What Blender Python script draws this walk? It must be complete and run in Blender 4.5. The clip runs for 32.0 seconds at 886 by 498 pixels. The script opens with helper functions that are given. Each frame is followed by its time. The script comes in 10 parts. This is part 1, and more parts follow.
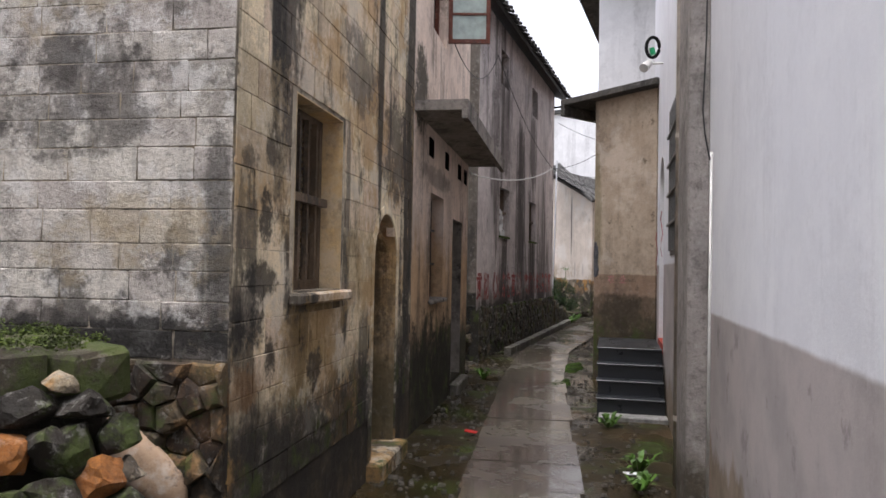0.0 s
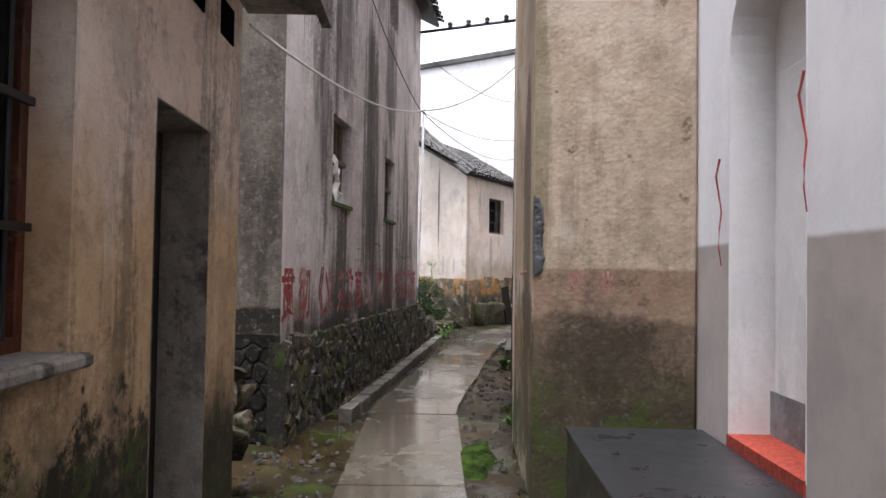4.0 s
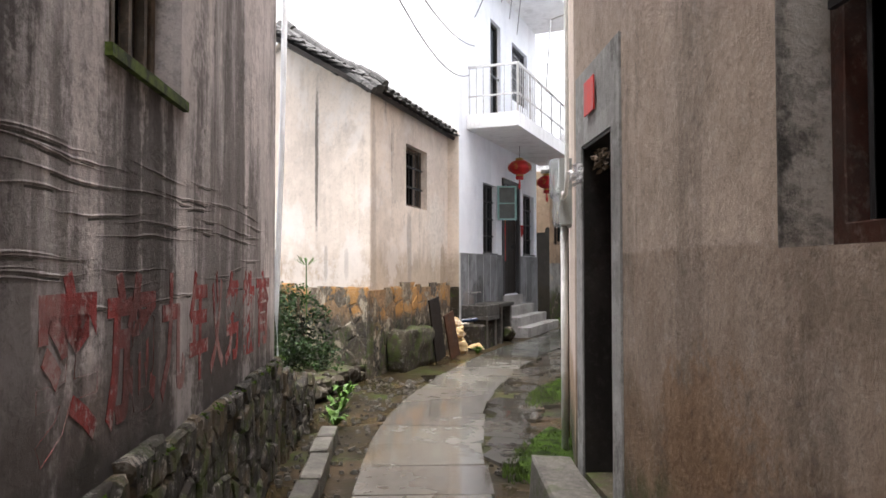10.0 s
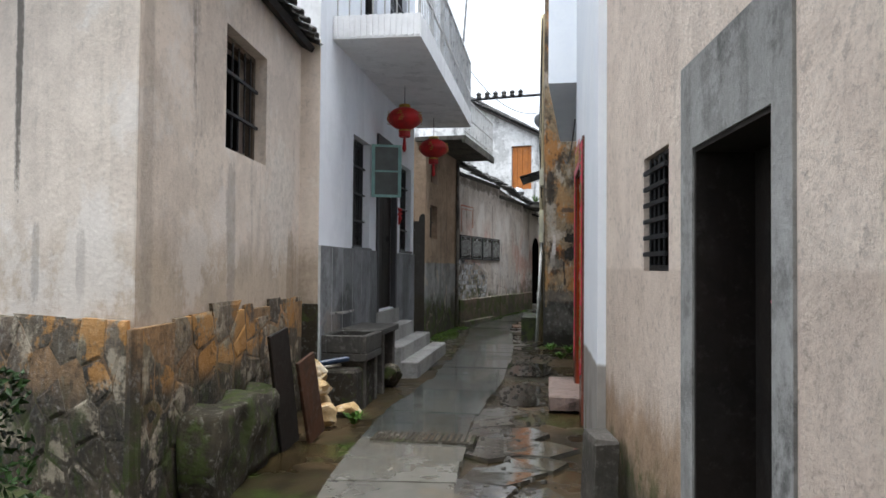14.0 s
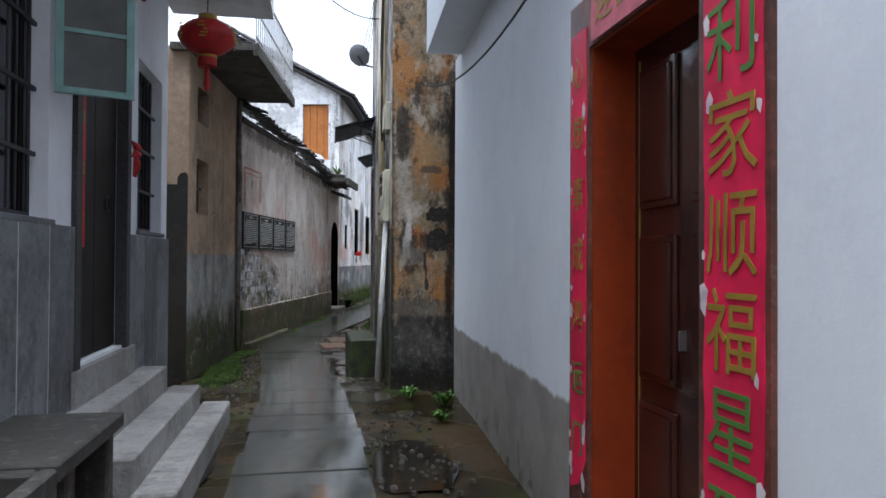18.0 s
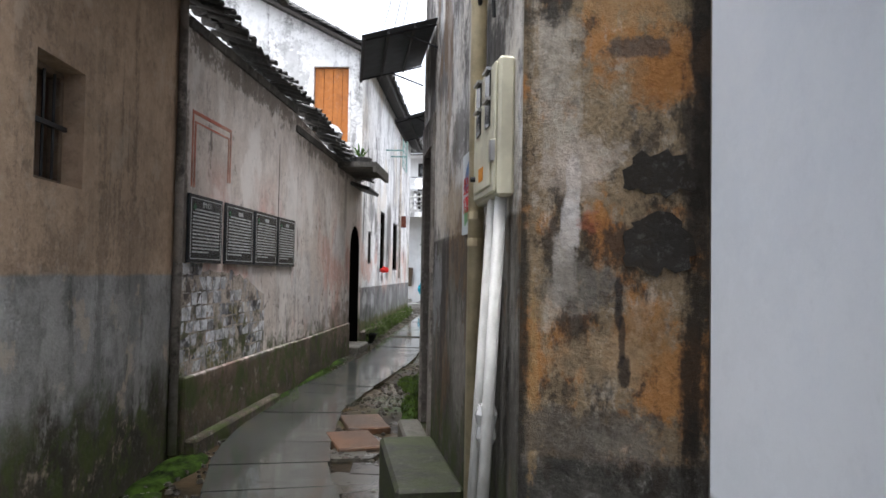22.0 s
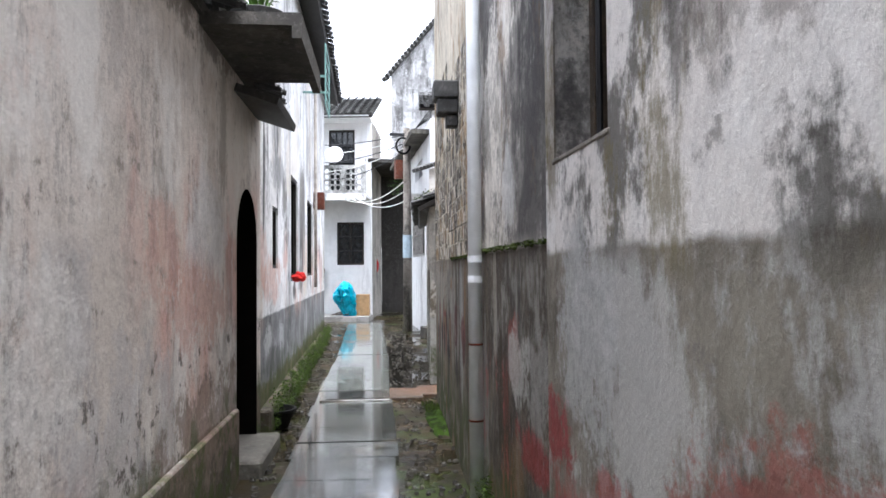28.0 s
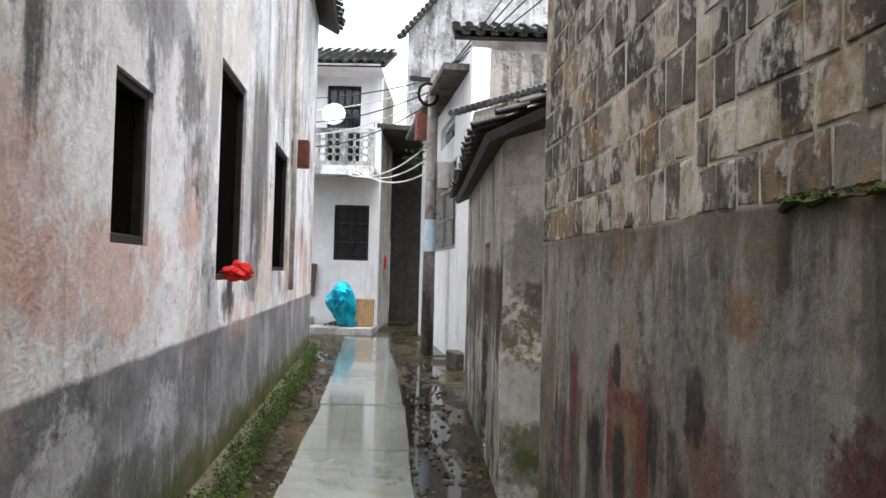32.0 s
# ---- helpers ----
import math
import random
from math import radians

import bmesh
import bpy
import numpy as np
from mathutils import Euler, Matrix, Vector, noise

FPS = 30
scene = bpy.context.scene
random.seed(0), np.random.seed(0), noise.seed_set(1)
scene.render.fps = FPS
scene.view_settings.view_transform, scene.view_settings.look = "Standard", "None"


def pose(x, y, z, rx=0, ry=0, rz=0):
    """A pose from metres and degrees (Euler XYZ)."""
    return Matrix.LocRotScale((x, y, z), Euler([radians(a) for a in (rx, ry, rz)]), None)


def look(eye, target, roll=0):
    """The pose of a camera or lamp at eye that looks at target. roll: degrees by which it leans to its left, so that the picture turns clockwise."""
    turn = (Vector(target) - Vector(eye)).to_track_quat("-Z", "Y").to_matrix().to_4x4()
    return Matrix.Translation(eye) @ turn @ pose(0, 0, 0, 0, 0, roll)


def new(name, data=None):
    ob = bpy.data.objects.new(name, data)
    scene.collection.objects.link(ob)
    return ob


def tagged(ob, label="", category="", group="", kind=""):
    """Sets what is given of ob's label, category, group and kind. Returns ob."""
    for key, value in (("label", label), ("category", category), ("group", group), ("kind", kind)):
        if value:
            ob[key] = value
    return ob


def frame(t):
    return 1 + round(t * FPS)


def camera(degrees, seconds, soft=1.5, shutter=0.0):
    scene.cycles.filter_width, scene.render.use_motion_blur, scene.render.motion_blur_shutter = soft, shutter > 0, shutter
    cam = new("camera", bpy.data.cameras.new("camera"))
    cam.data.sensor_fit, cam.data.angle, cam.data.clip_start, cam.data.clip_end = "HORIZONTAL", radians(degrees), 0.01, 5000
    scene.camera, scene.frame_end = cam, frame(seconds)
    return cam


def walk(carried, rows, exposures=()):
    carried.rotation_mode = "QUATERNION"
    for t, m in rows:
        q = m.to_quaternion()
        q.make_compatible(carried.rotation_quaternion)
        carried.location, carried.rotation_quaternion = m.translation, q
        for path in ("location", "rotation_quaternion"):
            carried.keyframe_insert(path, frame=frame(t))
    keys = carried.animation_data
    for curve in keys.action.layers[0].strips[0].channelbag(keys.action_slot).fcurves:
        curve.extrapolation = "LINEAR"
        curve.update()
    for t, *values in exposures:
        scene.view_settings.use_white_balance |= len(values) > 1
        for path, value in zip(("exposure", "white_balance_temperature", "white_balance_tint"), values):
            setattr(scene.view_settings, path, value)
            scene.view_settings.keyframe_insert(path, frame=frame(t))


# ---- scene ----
cam = camera(62.92, 32.0, soft=1.6)
# seconds, x, y, z, yaw, pitch, roll
PATH = [
    (0, -0.015, 0.001, 1.573, 44.47, 1.58, -1.03),
    (0.5, -0.584, 0.548, 1.553, 43.42, 1.79, -0.62),
    (1, -1.117, 1.111, 1.543, 41.18, 1.90, -0.08),
    (1.5, -1.585, 1.721, 1.541, 38.40, 1.58, -0.36),
    (2, -2.056, 2.330, 1.532, 36.24, 1.35, -0.42),
    (2.5, -2.509, 2.999, 1.514, 35.35, 1.53, -0.82),
    (3, -2.992, 3.590, 1.515, 34.37, 1.58, -0.43),
    (3.5, -3.428, 4.230, 1.512, 33.30, 1.75, -0.54),
    (5.5, -4.968, 6.670, 1.557, 32.14, 1.39, -1.34),
    (6, -5.371, 7.272, 1.537, 31.43, 1.80, -1.67),
    (6.5, -5.796, 7.862, 1.534, 30.06, 1.70, -1.51),
    (7, -6.180, 8.465, 1.507, 30.17, 2.13, -0.50),
    (7.5, -6.572, 9.015, 1.527, 30.37, 2.09, -0.99),
    (8, -6.963, 9.516, 1.519, 29.69, 2.20, -0.42),
    (8.5, -7.372, 10.012, 1.539, 28.30, 2.05, -0.99),
    (9, -7.754, 10.504, 1.537, 27.13, 2.33, -0.43),
    (9.5, -8.112, 10.991, 1.541, 24.79, 1.82, -0.06),
    (10, -8.408, 11.514, 1.538, 22.28, 1.63, 0.06),
    (10.5, -8.708, 12.061, 1.555, 19.35, 1.81, -0.53),
    (11, -8.966, 12.673, 1.558, 17.09, 2.08, -1.03),
    (11.5, -9.258, 13.257, 1.569, 15.80, 1.96, -1.04),
    (12, -9.528, 13.847, 1.578, 15.75, 2.10, -0.93),
    (12.5, -9.842, 14.422, 1.606, 13.82, 1.89, -0.55),
    (13, -10.102, 14.964, 1.622, 11.25, 1.65, -0.73),
    (13.5, -10.401, 15.537, 1.620, 9.13, 1.51, -0.42),
    (14, -10.597, 16.151, 1.620, 8.29, 1.43, -0.50),
    (14.5, -10.806, 16.728, 1.635, 5.91, 1.43, -0.34),
    (16.5, -11.370, 19.371, 1.654, -2.50, 1.92, -0.59),
    (17, -11.484, 19.980, 1.658, -5.68, 1.78, -0.36),
    (17.5, -11.494, 20.607, 1.633, -8.48, 1.39, 0.01),
    (18, -11.527, 21.190, 1.655, -10.13, 0.83, -0.32),
    (18.5, -11.477, 21.820, 1.600, -10.87, 1.23, -0.31),
    (19, -11.462, 22.454, 1.662, -10.81, 1.34, -0.71),
    (19.5, -11.425, 23.107, 1.685, -10.60, 1.88, -0.58),
    (20, -11.419, 23.729, 1.709, -11.09, 2.33, -0.59),
    (20.5, -11.407, 24.357, 1.714, -10.95, 2.45, -0.60),
    (21, -11.419, 25.017, 1.723, -10.49, 2.26, -0.64),
    (21.5, -11.407, 25.678, 1.735, -9.37, 1.93, -0.78),
    (22, -11.431, 26.343, 1.742, -8.80, 1.98, -1.00),
    (22.5, -11.456, 27.026, 1.741, -8.82, 2.24, -1.18),
    (23, -11.566, 27.626, 1.740, -8.57, 2.66, -1.20),
    (23.5, -11.645, 28.194, 1.721, -8.30, 2.94, -0.56),
    (24, -11.796, 28.692, 1.730, -8.37, 2.69, -0.76),
    (24.5, -11.850, 29.222, 1.739, -8.09, 2.36, -0.68),
    (25, -11.891, 29.778, 1.760, -8.23, 2.05, -0.77),
    (25.5, -11.858, 30.400, 1.797, -8.91, 2.02, -1.29),
    (26, -11.808, 30.999, 1.816, -10.57, 2.26, -0.84),
    (26.5, -11.684, 31.580, 1.853, -13.15, 2.13, -0.06),
    (28.5, -11.101, 33.861, 1.907, -17.41, 1.69, 0.39),
    (29, -10.973, 34.478, 1.919, -17.11, 2.11, 0.73),
    (29.5, -10.876, 35.132, 1.914, -16.87, 2.31, 0.50),
    (30, -10.808, 35.745, 1.897, -16.73, 2.36, -0.30),
    (30.5, -10.711, 36.398, 1.888, -16.53, 1.94, -0.42),
    (31, -10.573, 37.024, 1.873, -16.08, 1.90, -0.98),
    (31.5, -10.460, 37.640, 1.868, -16.65, 1.73, -0.78),
    (32, -10.291, 38.231, 1.849, -16.96, 1.83, -1.45),
]
EXPOSURES = [(0, 1.55, 6350, 16), (1.5, 2.2, 6200, 16), (3, 2.2, 6200, 16), (6, 1.95, 6500, 14), (8, 2.2, 6650, 14), (9, 2.35, 6750, 14), (10.5, 2.52, 6450, 14), (11.2, 2.3, 6400, 14), (12, 1.9, 6250, 12), (14, 1.8, 6100, 8), (16.5, 1.5, 5450, 4), (17, 1.65, 5500, 4), (18, 1.9, 5700, 10), (19, 2.35, 5850, 8), (20, 2.35, 5900, 8), (21, 2.25, 5950, 6), (22, 2.25, 6200, 12), (24, 2.6, 6450, 16), (26, 2.75, 6250, 14), (29, 2.4, 5900, 12), (30, 2.25, 5850, 12), (31, 2.4, 6300, 10), (32, 2.2, 6350, 12)]
walk(cam, [(t, pose(x, y, z, 90 + pitch, roll, yaw)) for t, x, y, z, yaw, pitch, roll in PATH], EXPOSURES)

# ---- sky, sun ----
world = bpy.data.worlds.new("overcast")
scene.world = world
world.use_nodes = True
wn, wl = world.node_tree.nodes, world.node_tree.links
sky = wn.new("ShaderNodeTexSky")
sky.sky_type, sky.sun_disc = "NISHITA", False
sky.sun_elevation, sky.sun_rotation = radians(81), radians(165)
sky.air_density, sky.dust_density = 1.0, 4.0
dull = wn.new("ShaderNodeHueSaturation")
dull.inputs["Saturation"].default_value = 0.25
bg = next(n for n in wn if n.type == "BACKGROUND")
bg.inputs["Strength"].default_value = 0.14
wl.new(sky.outputs["Color"], dull.inputs["Color"])
wl.new(dull.outputs["Color"], bg.inputs["Color"])
sun = new("sun", bpy.data.lights.new("sun", "SUN"))
sun.data.energy, sun.data.angle, sun.data.color = 1.0, radians(40), (1.0, 0.98, 0.95)
sun.matrix_world = look((0.8, -3, 20), (0, 0, 0))

# ---- materials ----


class Mat:
    """A node material, built up step by step. Places are in metres of the world, so that stains run on across joints."""

    def __init__(self, name):
        self.m = bpy.data.materials.new(name)
        self.m.use_nodes = True
        self.t = self.m.node_tree
        self.p = next(n for n in self.t.nodes if n.type == "BSDF_PRINCIPLED")
        self.pos = self.t.nodes.new("ShaderNodeNewGeometry").outputs["Position"]
        self.sep = self.t.nodes.new("ShaderNodeSeparateXYZ")
        self.t.links.new(self.pos, self.sep.inputs[0])
        self.z = self.sep.outputs["Z"]

    def put(self, value, socket):
        if isinstance(value, bpy.types.NodeSocket):
            self.t.links.new(value, socket)
        elif isinstance(value, (tuple, list)) and socket.type == "RGBA":
            socket.default_value = (*value[:3], 1)
        else:
            socket.default_value = value

    def noise(self, scale, detail=4, stretch=(1, 1, 1), rough=0.6, shift=(0, 0, 0), warp=0.0):
        mp = self.t.nodes.new("ShaderNodeMapping")
        mp.inputs["Scale"].default_value = stretch
        mp.inputs["Location"].default_value = shift
        self.t.links.new(self.pos, mp.inputs["Vector"])
        n = self.t.nodes.new("ShaderNodeTexNoise")
        n.inputs["Scale"].default_value, n.inputs["Detail"].default_value = scale, detail
        n.inputs["Roughness"].default_value, n.inputs["Distortion"].default_value = rough, warp
        self.t.links.new(mp.outputs["Vector"], n.inputs["Vector"])
        return n.outputs["Fac"]

    def cells(self, scale, stretch=(1, 1, 1), feature="F1", out="Color"):
        mp = self.t.nodes.new("ShaderNodeMapping")
        mp.inputs["Scale"].default_value = stretch
        self.t.links.new(self.pos, mp.inputs["Vector"])
        n = self.t.nodes.new("ShaderNodeTexVoronoi")
        n.feature = feature
        n.inputs["Scale"].default_value = scale
        self.t.links.new(mp.outputs["Vector"], n.inputs["Vector"])
        return n.outputs[out]

    def step(self, value, lo, hi, a=0.0, b=1.0):
        n = self.t.nodes.new("ShaderNodeMapRange")
        n.interpolation_type = "SMOOTHSTEP"
        self.put(value, n.inputs["Value"])
        for key, v in (("From Min", lo), ("From Max", hi), ("To Min", a), ("To Max", b)):
            self.put(v, n.inputs[key])
        return n.outputs["Result"]

    def math(self, op, a, b=0.0):
        n = self.t.nodes.new("ShaderNodeMath")
        n.operation = op
        self.put(a, n.inputs[0])
        self.put(b, n.inputs[1])
        return n.outputs[0]

    def mix(self, fac, a, b, blend="MIX"):
        n = self.t.nodes.new("ShaderNodeMix")
        n.data_type, n.blend_type = "RGBA", blend
        self.put(fac, n.inputs[0])
        self.put(a, n.inputs[6])
        self.put(b, n.inputs[7])
        return n.outputs[2]

    def rand(self):
        return self.t.nodes.new("ShaderNodeObjectInfo").outputs["Random"]

    def island(self):
        return self.t.nodes.new("ShaderNodeNewGeometry").outputs["Random Per Island"]

    def vary(self, col, value, hue=0.02, val=0.25):
        n = self.t.nodes.new("ShaderNodeHueSaturation")
        self.put(col, n.inputs["Color"])
        self.put(self.step(value, 0, 1, 1 - val, 1 + val), n.inputs["Value"])
        self.put(self.step(value, 0, 1, 0.5 - hue, 0.5 + hue), n.inputs["Hue"])
        return n.outputs["Color"]

    def bump(self, height, strength=0.4, dist=0.01):
        n = self.t.nodes.new("ShaderNodeBump")
        n.inputs["Strength"].default_value, n.inputs["Distance"].default_value = strength, dist
        self.t.links.new(height, n.inputs["Height"])
        self.t.links.new(n.outputs["Normal"], self.p.inputs["Normal"])
        return self

    def done(self, col, rough=0.85, metal=0.0, spec=0.4):
        self.put(col, self.p.inputs["Base Color"])
        self.put(rough, self.p.inputs["Roughness"])
        self.put(metal, self.p.inputs["Metallic"])
        self.put(spec, self.p.inputs["Specular IOR Level"])
        return self.m


def plain(name, col, rough=0.6, metal=0.0, grain=0.12, scale=9.0, bump=0.15, spec=0.4):
    k = Mat(name)
    n = k.noise(scale, 6)
    f = k.noise(scale * 7, 3)
    dark = tuple(c * (1 - grain * 1.6) for c in col)
    light = tuple(min(1, c * (1 + grain)) for c in col)
    c = k.mix(k.step(n, 0.3, 0.7), dark, light)
    if bump:
        k.bump(f, bump, 0.004)
    return k.done(c, k.step(n, 0.2, 0.8, max(0.03, rough - 0.08), min(1, rough + 0.08)), metal, spec)


def masonry(name, base, base2, stain=(0.03, 0.028, 0.025), streak=0.5, blotch=0.4, bands=(), spots=(), moss=None, grit=0.35,
            seed=0.0, wash=None, piece=False, streak_at=0.55, rough=0.9, at=None, patches=()):
    """Old plaster or stone. bands: (height, colour, second colour, raggedness), each covers what lies below its height.
    spots: (colour, scale, threshold, strength). moss: (height, threshold). wash: (colour, low, high, threshold), a stain of its own between two heights.
    patches: (distance along the wall, height, half width, half height, colour, strength), single stains on the wall that starts at at[0] and runs along at[1]."""
    k = Mat(name)
    big = k.noise(0.55, 5, shift=(seed, seed * 2, seed))
    mid = k.noise(2.6, 6, shift=(seed * 3, 0, seed))
    fine = k.noise(38, 4)
    c = k.mix(k.step(k.math("ADD", k.math("MULTIPLY", big, 0.5), k.math("MULTIPLY", k.noise(3.1, 9, rough=0.72, shift=(seed, seed, 1)), 0.5)), 0.42, 0.58), base, base2)
    if piece:
        c = k.vary(c, k.rand(), 0.012, 0.22 if piece is True else piece)
        if piece is not True and piece > 0.4:
            c = k.mix(k.step(k.math("FRACT", k.math("MULTIPLY", k.rand(), 7.31)), 0.62, 0.70, 0.0, 0.85), c, k.mix(0.72, c, stain))
    edge = k.noise(3.2, 6, stretch=(1, 1, 0.35), shift=(seed, 5, seed))
    fuzzy = k.noise(11, 4, shift=(seed, 2, seed))
    for height, one, two, rag in bands:
        soft = rag * (0.45 if rag >= 0.3 else 0.15)
        lo = k.math("SUBTRACT", k.z, k.math("ADD", k.math("MULTIPLY", edge, 2 * rag), k.math("MULTIPLY", fuzzy, rag * 0.6)))
        below = k.step(lo, height - rag * 1.3 - 0.012 - soft, height - rag * 1.3 + 0.012 + soft, 1.0, 0.0)
        c = k.mix(below, c, k.mix(k.step(mid, 0.35, 0.65), one, two))
    if wash:
        col, lo, hi, thr = wash
        m = k.math("MULTIPLY", k.step(k.noise(1.1, 6, stretch=(1, 1, 0.6), shift=(seed, 9, 4)), thr, thr + 0.16), k.step(k.z, lo - 0.25, lo + 0.2))
        m = k.math("MULTIPLY", m, k.step(k.z, hi - 0.3, hi + 0.3, 1, 0))
        c = k.mix(k.math("MULTIPLY", m, 0.8), c, col)
    grain = k.noise(22, 8, rough=0.75, shift=(seed, 4, 0))
    def torn(n, weight):
        return k.math("ADD", n, k.math("MULTIPLY", k.math("SUBTRACT", grain, 0.5), weight))
    run = k.noise(1.5, 8, stretch=(1.9, 1.9, 0.2), shift=(seed, 3, seed * 5), rough=0.66)
    run2 = k.noise(6.0, 7, stretch=(1.5, 1.5, 0.12), shift=(seed, 1, seed * 4), rough=0.66)
    dirty = k.step(torn(k.noise(0.75, 6, stretch=(1, 1, 0.7), shift=(seed * 2, 4, seed * 3), rough=0.6), 0.1), 0.43, 0.57)
    c = k.mix(k.math("MULTIPLY", k.step(torn(run, 0.22), streak_at - 0.03, streak_at + 0.045), k.step(dirty, 0, 1, streak * 0.35, min(1, streak * 1.35))), c, k.mix(0.88, c, stain))
    c = k.mix(k.math("MULTIPLY", k.step(torn(run2, 0.25), 0.51, 0.59), k.step(dirty, 0, 1, streak * 0.06, streak * 0.55)), c, k.mix(0.7, c, stain))
    cloud = k.noise(1.0, 8, stretch=(1, 1, 0.55), shift=(seed * 5, 2, seed), rough=0.66)
    c = k.mix(k.math("MULTIPLY", k.step(torn(cloud, 0.22), 0.545, 0.62), min(0.9, blotch * 1.3)), c, k.mix(0.86, c, stain))
    spread = k.noise(1.5, 9, rough=0.74, shift=(seed * 2, 7, seed))
    c = k.mix(k.math("MULTIPLY", k.step(torn(spread, 0.2), 0.51, 0.57), blotch), c, k.mix(0.72, c, stain))
    blot = k.noise(5.5, 9, rough=0.74, shift=(seed * 4, 2, seed))
    c = k.mix(k.math("MULTIPLY", k.step(torn(blot, 0.2), 0.52, 0.59), blotch * 0.6), c, k.mix(0.6, c, stain))
    speck = k.noise(17, 8, rough=0.78, shift=(seed, 0, 0))
    pits = k.noise(70, 4, rough=0.7)
    c = k.mix(k.math("MULTIPLY", k.step(speck, 0.525, 0.625), grit), c, k.mix(0.45, c, stain))
    c = k.mix(k.math("MULTIPLY", k.step(pits, 0.54, 0.64), grit * 0.7), c, k.mix(0.4, c, stain))
    c = k.mix(k.math("MULTIPLY", k.step(speck, 0.47, 0.36), grit * 0.5), c, k.mix(0.4, c, (0.72, 0.70, 0.65)))
    for col, scale, thr, strength, *more in spots:
        tall, lo, hi = more + [1.0, -9.0, 99.0][len(more):]
        f = k.step(torn(k.noise(scale, 8, stretch=(1, 1, tall), shift=(seed, scale, 3), rough=0.68), 0.16), thr - 0.06, thr + 0.025)
        if more[1:]:
            f = k.math("MULTIPLY", f, k.math("MULTIPLY", k.step(k.z, lo - 0.08, lo + 0.08), k.step(k.z, hi - 0.08, hi + 0.08, 1, 0)))
        c = k.mix(k.math("MULTIPLY", f, strength), c, col)
    if patches:
        (ox, oy), (dx, dy) = at
        run_s = k.math("ADD", k.math("MULTIPLY", k.math("SUBTRACT", k.sep.outputs["X"], ox), dx), k.math("MULTIPLY", k.math("SUBTRACT", k.sep.outputs["Y"], oy), dy))
        drip = k.noise(4.0, 6, stretch=(1.6, 1.6, 0.14), shift=(seed, 6, 1), rough=0.65)
        lumpy = k.noise(3.4, 7, shift=(seed, 8, 2), rough=0.7)
        frayed = k.math("ADD", k.math("MULTIPLY", k.math("SUBTRACT", lumpy, 0.5), 6.5), k.math("MULTIPLY", k.math("SUBTRACT", grain, 0.5), 4.0))
        runny = k.math("ADD", k.math("MULTIPLY", k.math("SUBTRACT", drip, 0.5), 6.0), k.math("MULTIPLY", k.math("SUBTRACT", grain, 0.5), 3.4))
        for s0, z0, rs, rz, col, strength in patches:
            u = k.math("ABSOLUTE", k.math("DIVIDE", k.math("SUBTRACT", run_s, s0), rs))
            v = k.math("ABSOLUTE", k.math("DIVIDE", k.math("SUBTRACT", k.z, z0), rz))
            tall = rz > rs * 1.6
            d = k.math("ADD", k.math("POWER", u, 2.0), k.math("POWER", v, 4.0 if tall else 2.0))
            d = k.math("ADD", d, runny if tall else frayed)
            c = k.mix(k.step(d, 0.35, 1.5, strength, 0.0), c, k.mix(k.step(speck, 0.4, 0.62), col, tuple(q * 0.72 for q in col)))
    if moss:
        height, thr = moss
        g = k.math("MULTIPLY", k.step(k.noise(4.5, 6, shift=(2, seed, 1), rough=0.7), thr, thr + 0.14),
                   k.step(k.math("ADD", k.z, k.math("MULTIPLY", edge, 0.5)), height, height + 0.5, 1, 0))
        c = k.mix(k.math("MULTIPLY", g, 0.85), c, k.mix(fuzzy, (0.025, 0.042, 0.010), (0.08, 0.10, 0.024)))
    k.bump(k.math("ADD", k.math("MULTIPLY", fine, 0.4), k.math("ADD", k.math("MULTIPLY", speck, 0.8), k.math("MULTIPLY", mid, 0.8))), 0.1 + min(0.9, grit * 1.1), 0.018)
    return k.done(c, rough, 0, 0.25)


M = {}
SOOT = (0.03, 0.028, 0.025)
SMOKE = (0.075, 0.068, 0.06)
OLD_RED, TAR = (0.17, 0.05, 0.045), (0.026, 0.023, 0.022)
# the lines of the plan along which the walls with stains of their own run
UA, A0 = (-0.566, 0.824), (-2.975, 1.66)
UC, C0 = (-0.4361, 0.8999), (-8.38, 9.36)
UQ, Q0 = (-0.521, 0.8535), (-1.96, 4.35)
UE, E0 = (-0.421, 0.907), (-6.89, 10.79)
UL, L0 = (0.1961, 0.9806), (-10.9, 40.15)
